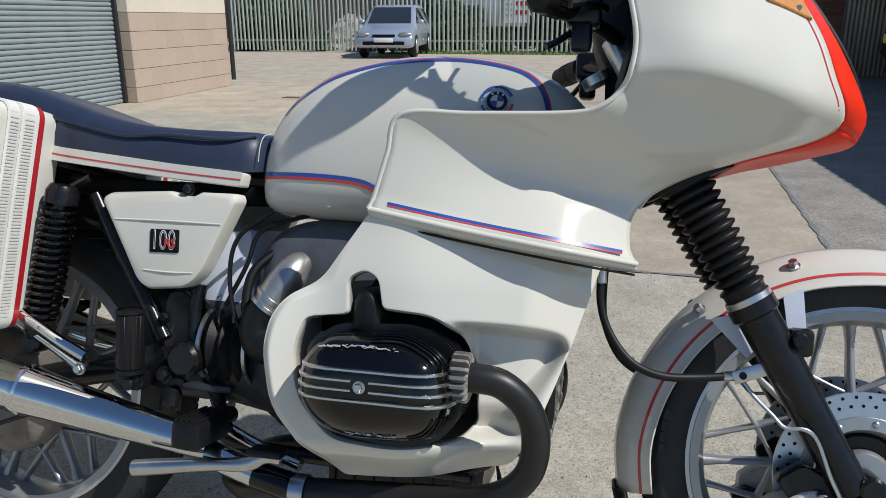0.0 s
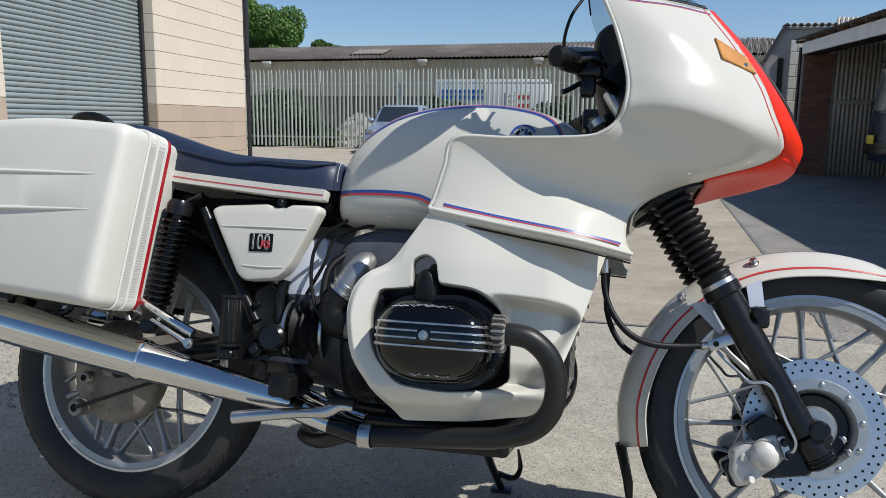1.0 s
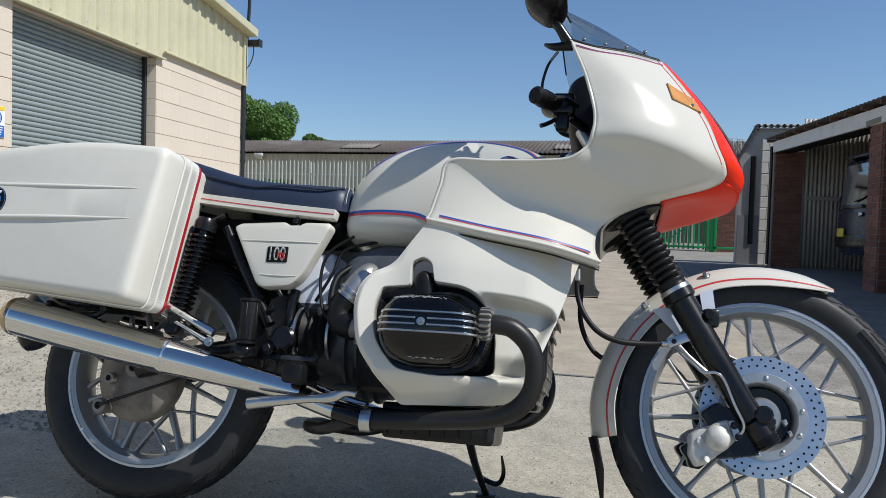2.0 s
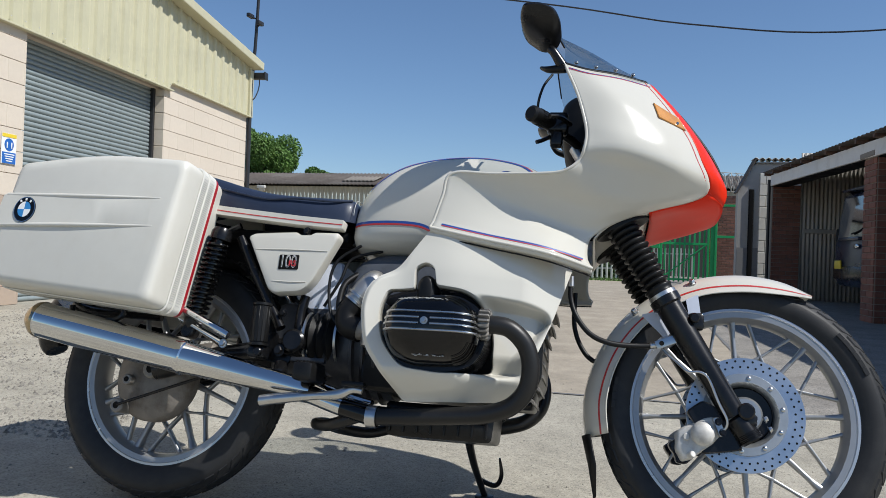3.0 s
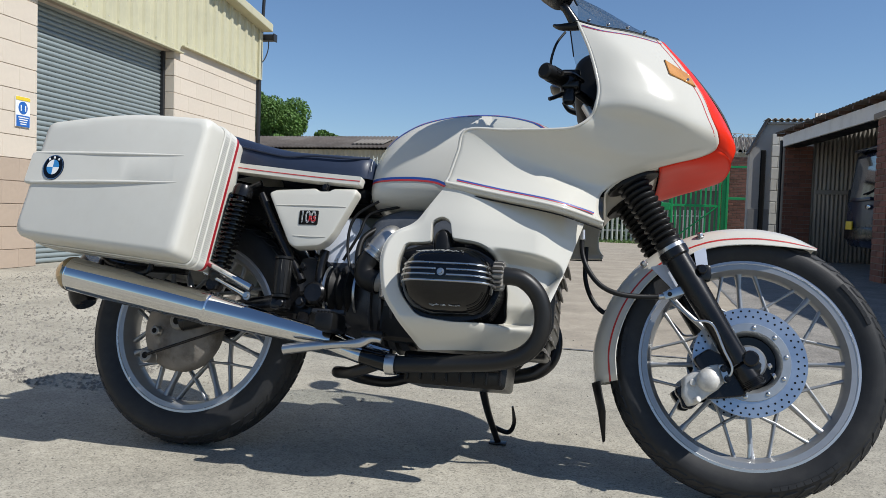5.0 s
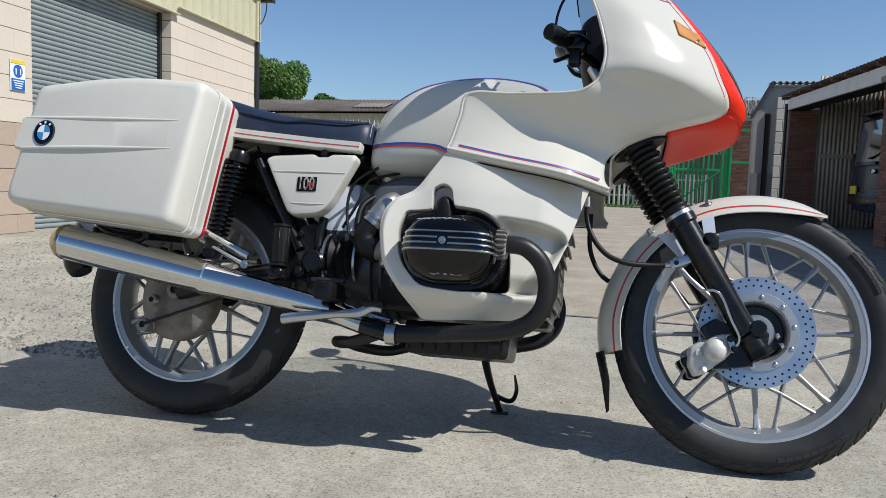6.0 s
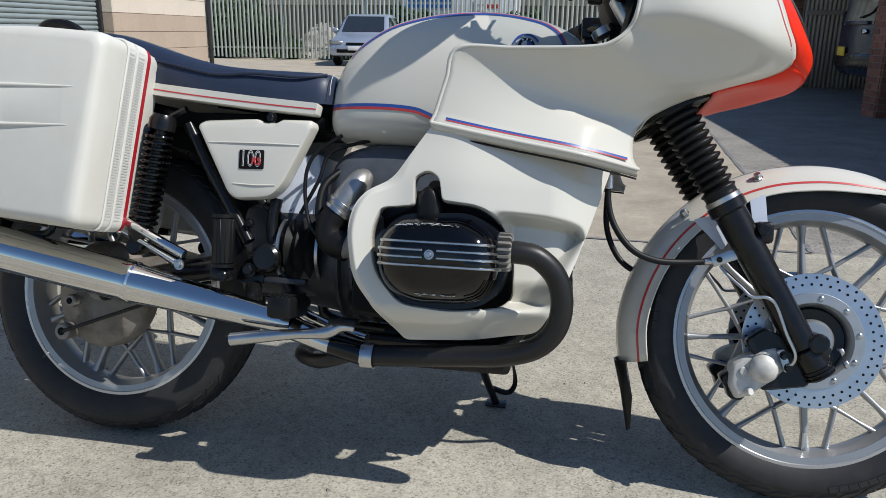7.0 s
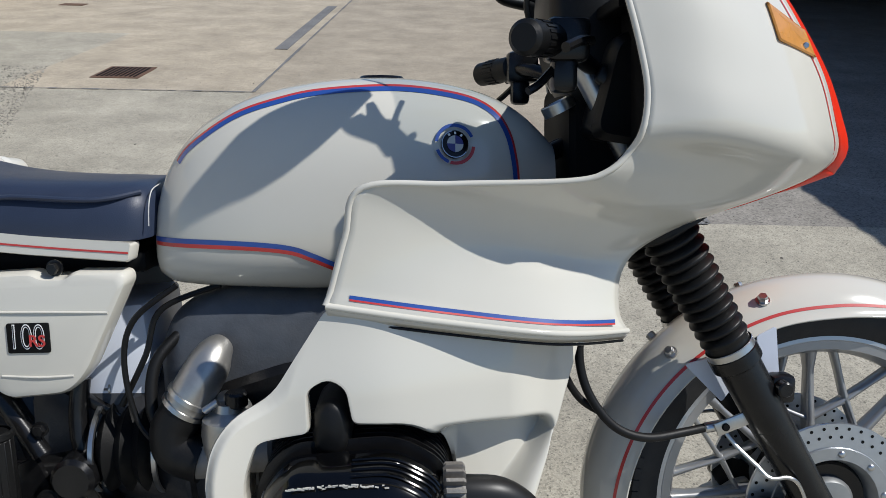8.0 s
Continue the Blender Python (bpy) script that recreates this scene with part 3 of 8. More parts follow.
def brick_panel(parent, face_m, w, h, limit=999, mat=BRICK):
    """Bricks of 215 x 65 mm on a face: x along, z up, y outwards."""
    shapes = {}
    k = 0
    z = 0.0
    while z < h - 0.02:
        x = -0.1125 if k % 2 else 0.0
        z1 = min(z + 0.075, h)
        while x < w - 0.01:
            a, b = max(x, 0), min(x + 0.225, w)
            if b - a > 0.025:
                key = (round(b - a, 3), round(z1 - z, 3))
                if key not in shapes:
                    b2 = box(bmesh.new(), (0, 0, 0), (b - a - 0.01, 0.016, z1 - z - 0.01), 0.003, seg=1)
                    me = bpy.data.meshes.new("brick")
                    b2.to_mesh(me)
                    b2.free()
                    me.materials.append(mat)
                    shapes[key] = me
                ob = new("brick", shapes[key])
                ob.parent = parent
                ob.matrix_basis = face_m @ Matrix.Translation(((a + b) / 2, 0.006, (z + z1) / 2))
            x += 0.225
        z += 0.075
        k += 1


def corrugated(bm, x0, x1, z0, z1, pitch, depth, z_of=None):
    n = int((x1 - x0) / pitch * 6)
    pts = [(x0 + (x1 - x0) * i / n, depth * math.sin(2 * math.pi * i / 6)) for i in range(n + 1)]
    skin(bm, [[Vector((a, b, z0)) for a, b in pts], [Vector((a, b, z1)) for a, b in pts]])
    return bm


def garages():
    far = 12.6
    root = thing("open_garages", SHED_M, "row of open brick garages with white fascia and sheet roof", "garage", kind="structure")
    for x in (7.18, 2.6):
        pier = part("brick_pier", box(bmesh.new(), (x + 0.21, -0.14, 0.98), (0.42, 0.34, 1.96)), BRICK_JOINT, root, smooth=False)
        brick_panel(pier, Matrix.Translation((x, 0.03, 0)), 0.42, 1.96)
        brick_panel(pier, Matrix.Translation((x, -0.31, 0)) @ Matrix.Rotation(radians(90), 4, "Z"), 0.34, 1.96)
        part("pier_cap", box(bmesh.new(), (x + 0.21, -0.12, 1.995), (0.5, 0.42, 0.07), 0.015), BRICK_JOINT, root, smooth=False)
    wall = part("brick_wall", box(bmesh.new(), (far + 0.14, -0.25, 1.05), (0.28, 0.5, 2.1)), BRICK_JOINT, root, smooth=False)
    brick_panel(wall, Matrix.Translation((far, -0.5, 0)) @ Matrix.Rotation(radians(90), 4, "Z"), 0.5, 2.1)
    bm = corrugated(bmesh.new(), 0.0, far - 0.1, 0.0, 2.6, 0.085, 0.014)
    bmesh.ops.transform(bm, matrix=Matrix.Translation((0, -5.9, 0)), verts=bm.verts)
    solidify(part("back_sheet", bm, CORR, root, "pale corrugated sheet back wall"), 0.004)
    bm = corrugated(bmesh.new(), 0.0, 5.45, 0.0, 2.7, 0.074, 0.013)
    bmesh.ops.transform(bm, matrix=Matrix.Translation((far + 0.02, -5.95, 0)) @ Matrix.Rotation(radians(90), 4, "Z"), verts=bm.verts)
    solidify(part("end_sheet", bm, CORR, root, "pale corrugated sheet end wall"), 0.004)
    part("end_rail", box(bmesh.new(), (far - 0.02, -3.2, 1.27), (0.04, 5.3, 0.08), 0.004), CORR, root, smooth=False)
    part("back_wall", box(bmesh.new(), (far / 2, -6.1, 1.3), (far, 0.2, 2.6)), BRICK_JOINT, root, smooth=False)
    part("near_wall", box(bmesh.new(), (0.1, -3.0, 1.1), (0.2, 5.9, 2.2)), BRICK_JOINT, root, smooth=False)
    part("fascia", box(bmesh.new(), (far / 2 - 0.1, 0.06, 2.17), (far - 0.12, 0.04, 0.19), 0.004), FASCIA, root, smooth=False)
    # lintel coloured near-black: the shade under the eave is in its colour
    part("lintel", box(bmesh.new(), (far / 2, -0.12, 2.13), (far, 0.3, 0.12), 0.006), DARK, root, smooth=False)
    b2 = box(bmesh.new(), (0, 0, 0), (0.06, 0.16, 0.05), 0.006)
    me = bpy.data.meshes.new("rafter_end")
    b2.to_mesh(me)
    b2.free()
    me.materials.append(RUST)
    for i in range(21):
        ob = new("rafter_end", me)
        ob.parent = root
        ob.location = (0.1 + 0.62 * i, 0.10, 2.285)
    bm = bmesh.new()
    xs = [-0.3 + i * 0.146 / 6 for i in range(int(13.05 / 0.146 * 6))]
    skin(bm, [[Vector((x, y, 2.325 + 0.075 * (0.26 - y) + 0.008 * math.sin(2 * math.pi * i / 6))) for i, x in enumerate(xs)] for y in (0.17, -6.3)])
    solidify(part("roof_sheet", bm, ROOF_SHEET, root, "weathered corrugated cement roof"), 0.008)
    part("downpipe", tube(bmesh.new(), [(far + 0.03, 0.06, 2.2), (far + 0.03, 0.06, 0.05)], 0.03, 10), TRIM_BLACK, root)
    fall = Matrix.Translation((far, 0, 2.1)) @ Matrix.Rotation(-0.0228, 4, "Y") @ Matrix.Translation((-far, 0, -2.1))
    for ob in root.children:
        if ob.name.split(".")[0] in ("fascia", "lintel", "rafter_end", "roof_sheet"):
            ob.matrix_basis = fall @ ob.matrix_basis


garages()


def store_shed():
    m = Matrix.Translation((2.27, 14.45, 0)) @ Matrix.Rotation(radians(3), 4, "Z")
    root = thing("store_shed", m, "grey rendered shed with pale block corner and corrugated roof", "shed", kind="structure")
    bm = bmesh.new()
    prof = [(0.04, 0), (3.2, 0), (3.2, 2.72), (0.35, 2.72), (0.04, 2.1)]
    v0 = [bm.verts.new((x, 0, z)) for x, z in prof]
    v1 = [bm.verts.new((x, 0.22, z)) for x, z in prof]
    bm.faces.new(v0)
    bm.faces.new(v1)
    for i in range(5):
        k = (i + 1) % 5
        bm.faces.new((v0[i], v0[k], v1[k], v1[i]))
    part("wall", bm, RENDER_GREY, root, smooth=False)
    part("wall_base", box(bmesh.new(), (0.25, -0.008, 0.49), (0.40, 0.012, 0.98)), material("lower_grey_paint", (0.22, 0.215, 0.21), 0.8, var=0.1), root, smooth=False)
    part("window_slot", box(bmesh.new(), (0.297, -0.01, 1.28), (0.1, 0.05, 1.76), 0.02), DARK, root, smooth=False)
    b2 = box(bmesh.new(), (0, 0, 0), (0.235, 0.06, 0.215), 0.006, seg=1)
    me = bpy.data.meshes.new("block")
    b2.to_mesh(me)
    b2.free()
    me.materials.append(PILASTER)
    b2 = box(bmesh.new(), (0, 0, 0), (0.113, 0.06, 0.215), 0.006, seg=1)
    half = bpy.data.meshes.new("block")
    b2.to_mesh(half)
    b2.free()
    half.materials.append(PILASTER)
    for k in range(11):
        for m2, dx in ((me, 0.0),) if k % 2 else ((half, -0.061), (half, 0.061)):
            ob = new("block", m2)
            ob.parent = root
            ob.location = (0.567 + dx, -0.02, 0.112 + 0.226 * k)
    bm = bmesh.new()
    xs = [0.32 + i * 0.12 / 6 for i in range(140)]
    skin(bm, [[Vector((x, y, 2.76 + 0.022 * math.sin(2 * math.pi * i / 6))) for i, x in enumerate(xs)] for y in (-0.1, 0.3)])
    solidify(part("roof_sheet", bm, CORR, root, "pale grey corrugated roof sheet"), 0.01)
    part("eave_board", box(bmesh.new(), (1.75, -0.03, 2.695), (2.8, 0.05, 0.03), 0.004), CORR, root, smooth=False)
    slope = math.atan2(0.68, 0.34)
    part("verge_strip", box(bmesh.new(), (0.185, 0.08, 2.43), (0.78, 0.36, 0.03), 0.006, Matrix.Rotation(-slope, 3, "Y")), ROOF_SHEET, root, "dark weathered verge along the sloping edge", smooth=False)


store_shed()


# ---- fence, gate and what stands behind ----
FENCE_Y = 21.6


def palisade():
    root = thing("palisade_fence", Matrix.Translation((0, FENCE_Y, 0)) @ Matrix.Diagonal((1, 1, 1.035, 1)), "tall grey-green steel palisade fence", "fence")
    bm = bmesh.new()
    prof = [(-0.034, 0.012), (-0.014, 0), (0.014, 0), (0.034, 0.012)]
    rows = [[Vector((x, y, 0.06)) for x, y in prof], [Vector((x, y, 2.3)) for x, y in prof], [Vector((x * 0.7, y, 2.36)) for x, y in prof], [Vector((x * 0.08, y, 2.44)) for x, y in prof]]
    skin(bm, rows)
    me = bpy.data.meshes.new("pale")
    bm.to_mesh(me)
    bm.free()
    me.materials.append(PALE)
    for i in range(104):
        ob = new("pale", me)
        ob.parent = root
        ob.location = (-13.8 + 0.141 * i, -0.02, random.uniform(-0.015, 0.015))
        ob.rotation_euler = (0, random.uniform(-0.008, 0.008), 0)
    for z in (0.35, 2.0):
        part("rail", box(bmesh.new(), (-6.5, 0.03, z), (14.8, 0.05, 0.05), 0.004), PALE, root, smooth=False)
    for x in (-13.0, -10.3, -7.55, -4.8, -2.05, 0.6):
        part("post", box(bmesh.new(), (x, 0.09, 1.2), (0.1, 0.06, 2.4), 0.006), PALE, root, smooth=False)


palisade()


def green_gate(name, m, w, h, label, bars=True):
    root = thing(name, m, label, "gate")
    part("frame", box(box(box(box(bmesh.new(), (w / 2, 0, h - 0.03), (w, 0.06, 0.06), 0.005), (w / 2, 0, 0.12), (w, 0.06, 0.06), 0.005), (0.03, 0, h / 2), (0.06, 0.06, h), 0.005), (w - 0.03, 0, h / 2), (0.06, 0.06, h), 0.005), GREEN, root, smooth=False)
    part("mid_rail", box(bmesh.new(), (w / 2, 0, h * (0.52 if bars else 0.6)), (w, 0.05, 0.07), 0.005), GREEN, root, smooth=False)
    n = int(w / 0.13)
    if not bars:
        return root
    for i in range(1, n):
        part("bar", box(bmesh.new(), (w * i / n, 0.01, h / 2), (0.05, 0.02, h - 0.1), 0.003), GREEN, root, smooth=False)
    bm = bmesh.new()
    tube(bm, [(0.06, -0.02, 0.15), (w - 0.06, -0.02, h * 0.52)], 0.02, 8)
    part("brace", bm, GREEN, root)
    return root


green_gate("yard_gate", Matrix.Translation((0.98, 21.4, 0.0)) @ Matrix.Rotation(radians(4), 4, "Z"), 1.38, 2.25, "green steel yard gate with upright bars")
green_gate("yard_gate", Matrix.Translation((2.48, 21.2, 0.0)), 0.72, 2.32, "narrow green steel gate leaf before brickwork", False)
single("gate_post", box(bmesh.new(), (2.43, 21.28, 1.2), (0.12, 0.12, 2.4), 0.01), GREEN, "green square steel post between the two gates", "gate post", smooth=False)
single("lock_box", box(bmesh.new(), (0.82, 21.35, 1.12), (0.30, 0.12, 0.22), 0.02), GREEN, "green steel lock box beside the gate", "lock box", smooth=False)
single("gate_post", box(bmesh.new(), (0.98, 21.45, 1.15), (0.12, 0.12, 2.3), 0.01), GREEN, "green square steel gate post", "gate post", smooth=False)
single("lock_post", box(bmesh.new(), (0.72, 21.45, 0.62), (0.08, 0.08, 1.24), 0.006), GREEN, "short green steel post carrying the lock box", "post", smooth=False)
pier = single("gate_pier", box(bmesh.new(), (2.95, 21.75, 1.3), (1.3, 0.4, 2.6)), BRICK_JOINT, "dark red brick wall beside the gate", "wall", kind="structure", smooth=False)
brick_panel(pier, Matrix.Translation((2.3, 21.55, 0)) @ Matrix.Rotation(math.pi, 4, "Z") @ Matrix.Translation((-1.3, 0, 0)), 1.3, 2.6)


def razor_wire():
    bm = bmesh.new()
    rng = random.Random(4)
    for x0, r0, n in ((2.2, 0.30, 5), (2.35, 0.22, 6)):
        pts = []
        for i in range(n * 10):
            a = 2 * math.pi * i / 10
            pts.append((x0 + 0.21 * i / 10 + rng.gauss(0, 0.02), 21.7 + 0.22 * math.cos(a), 2.98 + r0 * math.sin(a) + rng.gauss(0, 0.02)))
        tube(bm, pts, 0.011, 5, n=n * 26)
    tube(bm, [(1.7, 21.7, 3.26), (2.6, 21.7, 3.30), (3.6, 21.7, 3.22)], 0.009, 5)
    tube(bm, [(1.7, 21.7, 2.78), (2.6, 21.7, 2.72), (3.6, 21.7, 2.80)], 0.009, 5)
    for x in (1.72, 3.58):
        rod(bm, (x, 21.72, 1.9), (x, 21.72, 3.3), 0.02, 8)
    single("razor_wire", bm, CORR, "tangled coil of razor wire on stakes over the brick wall", "wire")


razor_wire()


def grass_strip():
    rng = random.Random(12)
    verts, faces = [], []
    for k in range(2600):
        x, y = rng.uniform(-7.5, 1.0), 21.25 + rng.gauss(0, 0.16)
        h, a, o = rng.uniform(0.03, 0.13), rng.uniform(0, 6.3), len(verts)
        dx, dy = 0.012 * math.cos(a), 0.012 * math.sin(a)
        verts += [(x - dx, y - dy, 0), (x + dx, y + dy, 0), (x + rng.gauss(0, 0.03), y + rng.gauss(0, 0.03), h)]
        faces.append((o, o + 1, o + 2))
    me = bpy.data.meshes.new("grass")
    me.from_pydata(verts, [], faces)
    me.materials.append(LEAF)
    tagged(new("grass", me), "short green grass along the foot of the fence", "grass", kind="stuff")


grass_strip()


def low_railing():
    root = thing("low_railing", Matrix.Translation((-1.6, 26, 0)), "pale low steel railing far beyond the gate", "railing")
    for i in range(30):
        part("bar", box(bmesh.new(), (0.13 * i, 0, 0.55), (0.05, 0.03, 1.1), 0.003), PALE, root, smooth=False)
    part("rail", box(bmesh.new(), (1.9, 0.03, 0.9), (3.9, 0.04, 0.05)), PALE, root, smooth=False)


low_railing()


def far_building():
    m = Matrix.Translation((-30, 31.5, 0)) @ Matrix.Rotation(radians(-1.0), 4, "Z")
    root = thing("long_warehouse", m, "long low warehouse with stained corrugated roof behind the fence", "building")
    part("wall", box(bmesh.new(), (21, 3.1, 1.8), (42, 5.6, 3.6)), FAR_WALL, root, smooth=False)
    bm = corrugated(bmesh.new(), 0.0, 42.0, 2.0, 3.58, 0.25, 0.025)
    bmesh.ops.translate(bm, vec=(0, 0.16, 0), verts=bm.verts)
    part("wall_sheet", bm, material("tan_wall_sheet", (0.42, 0.38, 0.28), 0.8, var=0.2, scale=1.5), root)
    bm = bmesh.new()
    xs = [-0.3 + i * 0.2 / 4 for i in range(856)]
    skin(bm, [[Vector((x, y, z + 0.03 * math.sin(2 * math.pi * i / 4))) for i, x in enumerate(xs)] for y, z in ((-0.15, 3.66), (3.0, 4.5), (6.2, 3.66))])
    solidify(part("roof", bm, ROOF_SHEET, root), 0.02)
    for x in (12.7, 20.3, 25.4):
        part("eave_lamp", box(box(bmesh.new(), (x, -0.16, 3.50), (0.42, 0.22, 0.14), 0.03), (x, -0.1, 3.38), (0.28, 0.12, 0.12), 0.02), STRIP_DARK, root, "grey box lamp under the eave")
    for x, w in ((16.6, 1.7), (26.6, 1.3)):
        bm = bmesh.new()
        xs = [x + i * 0.05 for i in range(int(w / 0.05))]
        skin(bm, [[Vector((q, y, 3.715 + 0.2667 * (y + 0.15) + 0.03 * math.sin(2 * math.pi * i / 4))) for i, q in enumerate(xs)] for y in (0.5, 1.7)])
        solidify(part("roof_patch", bm, material("pale_cement_sheet", (0.20, 0.18, 0.155), 0.9, var=0.2, scale=5), root, "paler replaced roof sheet"), 0.01)


far_building()

# ---- plants, cars and clutter far off ----
def leaf_crown(bm, c, r, n, size, rng, squash=0.8):
    """Many small leaf clumps round a centre, thinner towards the outline."""
    lobes = [(Vector(c) + Vector((rng.uniform(-1, 1) * r * 0.6, rng.uniform(-1, 1) * r * 0.6, rng.uniform(-0.6, 0.7) * r * squash)), r * rng.uniform(0.28, 0.5)) for _ in range(18)]
    for _ in range(n):
        p, q = rng.choice(lobes)
        d = Vector((rng.gauss(0, 1), rng.gauss(0, 1), rng.gauss(0, 1))).normalized()
        o = p + d * q * rng.uniform(0.55, 1.05)
        a = Vector((rng.gauss(0, 1), rng.gauss(0, 1), rng.gauss(0, 1))).normalized()
        b = a.orthogonal().normalized()
        a = b.cross(a).normalized()
        s = size * rng.uniform(0.6, 1.3)
        nn = a.cross(b)
        v = [bm.verts.new(o + a * s), bm.verts.new(o + b * s * 0.6 + nn * s * 0.2), bm.verts.new(o - a * s), bm.verts.new(o - b * s * 0.6 + nn * s * 0.2)]
        bm.faces.new(v)


def tree(x, y, h, r, seed, label, n=42000, leaf=0.078):
    rng = random.Random(seed)
    root = thing("tree", Matrix.Translation((x, y, 0)), label, "tree")
    bm = bmesh.new()
    tube(bm, [(0, 0, 0), (0.08, 0.02, h * 0.3), (0.0, 0.05, h * 0.62)], [0.26, 0.2, 0.1], 10)
    for k in range(7):
        a = 2 * math.pi * k / 7
        tube(bm, [(0.04, 0.02, h * (0.33 + 0.03 * k)), (math.cos(a) * r * 0.4, math.sin(a) * r * 0.4, h * (0.5 + 0.03 * k)), (math.cos(a) * r * 0.7, math.sin(a) * r * 0.7, h * (0.62 + 0.03 * k))], [0.09, 0.06, 0.025], 7)
    part("trunk", bm, BARK, root)
    bm = bmesh.new()
    leaf_crown(bm, (0, 0, h * 0.68), r, n, leaf, rng, 1.0)
    part("crown", bm, LEAF, root, smooth=False)


tree(-22.2, 40.0, 7.8, 2.35, 3, "broad leafy green tree behind the warehouse")
tree(-18.6, 41.0, 6.2, 1.15, 5, "far leafy green tree over the roof")
tree(-26.2, 42.0, 8.9, 2.9, 6, "broad leafy green tree beside the warehouse")


def bush(x, y, z, r, seed, n=900, name="bush", mat=LEAF_DARK):
    rng = random.Random(seed)
    bm = bmesh.new()
    leaf_crown(bm, (0, 0, r * 0.75), r * 1.12, n * 3, 0.058, rng, 0.9)
    for k in range(6):
        a = k * 1.05
        tube(bm, [(0, 0, 0), (math.cos(a) * r * 0.3, math.sin(a) * r * 0.3, r * 0.5), (math.cos(a) * r * 0.6, math.sin(a) * r * 0.6, r)], 0.012, 5)
    ob = single(name, bm, mat, "overgrown dark green bush behind the steel fence", "bush", smooth=False, m=Matrix.Translation((x, y, z)))
    return ob


for i, (x, y, r) in enumerate([(-12.6, 22.6, 0.8), (-11.4, 23.2, 0.75), (-13.2, 24.0, 1.1), (-10.3, 22.4, 0.35), (-7.0, 23.6, 0.95), (-5.9, 24.2, 0.9), (-6.3, 22.6, 0.5), (-3.0, 23.2, 0.85), (-1.8, 22.8, 0.7), (-4.4, 22.5, 0.4), (-0.6, 23.5, 0.8), (-8.6, 22.4, 0.35)]):
    bush(x, y, 0, r, 20 + i, n=int(2600 * r + 300))


def rubble():
    rng = random.Random(9)
    bm = bmesh.new()
    rows = []
    for k in range(13):
        f = k / 12
        rows.append([Vector((math.cos(a) * 1.35 * (1 - f) + rng.gauss(0, 0.03), math.sin(a) * 1.0 * (1 - f) + rng.gauss(0, 0.03), 1.15 * math.sin(f * 1.45) + rng.gauss(0, 0.025))) for a in [2 * math.pi * i / 30 for i in range(30)]])
    skin(bm, rows, True)
    for k in range(260):
        a, q = rng.uniform(0, 2 * math.pi), rng.random() ** 0.5 * 1.15
        hgt = 1.25 * max(0, 1 - (q / 1.2) ** 1.5) * rng.uniform(0.1, 1.0)
        s = rng.uniform(0.05, 0.16)
        rot = Euler((rng.uniform(0, 3), rng.uniform(0, 3), rng.uniform(0, 3))).to_matrix()
        box(bm, (math.cos(a) * q * 1.1, math.sin(a) * q * 0.8, hgt), (s, s * rng.uniform(0.5, 1), s * rng.uniform(0.4, 0.9)), 0, rot)
    single("rubble_heap", bm, RUBBLE, "heap of grey rubble behind the fence", "rubble", kind="stuff", smooth=False, m=Matrix.Translation((-9.6, 23.4, 0)))


rubble()


def trailer():
    root = thing("white_trailer", Matrix.Translation((-5.3, 25.5, 0)) @ Matrix.Rotation(radians(3), 4, "Z"), "white box trailer with a price board behind the fence", "trailer")
    part("body", box(bmesh.new(), (0, 0, 1.55), (3.9, 1.6, 1.6), 0.04), material("dirty_white_panel", (0.62, 0.64, 0.66), 0.5, var=0.08, scale=3), root)
    part("chassis", box(bmesh.new(), (0, 0, 0.62), (3.7, 1.4, 0.16)), DARK, root, smooth=False)
    for x in (-1.2, 1.2):
        part("wheel", lathe(bmesh.new(), [(0, -0.8), (0.3, -0.8), (0.32, -0.76), (0.32, -0.62), (0, -0.62)], 24, "Y", (x, 0, 0.32)), RUBBER, root)
    bm = bmesh.new()
    for k in range(2):
        box(bm, (-1.0, -0.81, 1.95 - 0.2 * k), (1.5, 0.01, 0.11))
    part("blue_band", bm, SIGN_BLUE, root, smooth=False)
    part("price_board", box(bmesh.new(), (1.0, -0.82, 1.4), (0.95, 0.02, 1.1)), WHITE, root, smooth=False)
    bm = bmesh.new()
    for k in range(3):
        box(bm, (1.12, -0.835, 1.75 - 0.28 * k), (0.42, 0.006, 0.13))
    part("text_bar", bm, STRIPE_RED, root, smooth=False)
    bm = bmesh.new()
    for k in range(5):
        box(bm, (0.72, -0.835, 1.8 - 0.17 * k), (0.26, 0.006, 0.05))
    part("text_bar", bm, STRIP_DARK, root, smooth=False)


trailer()


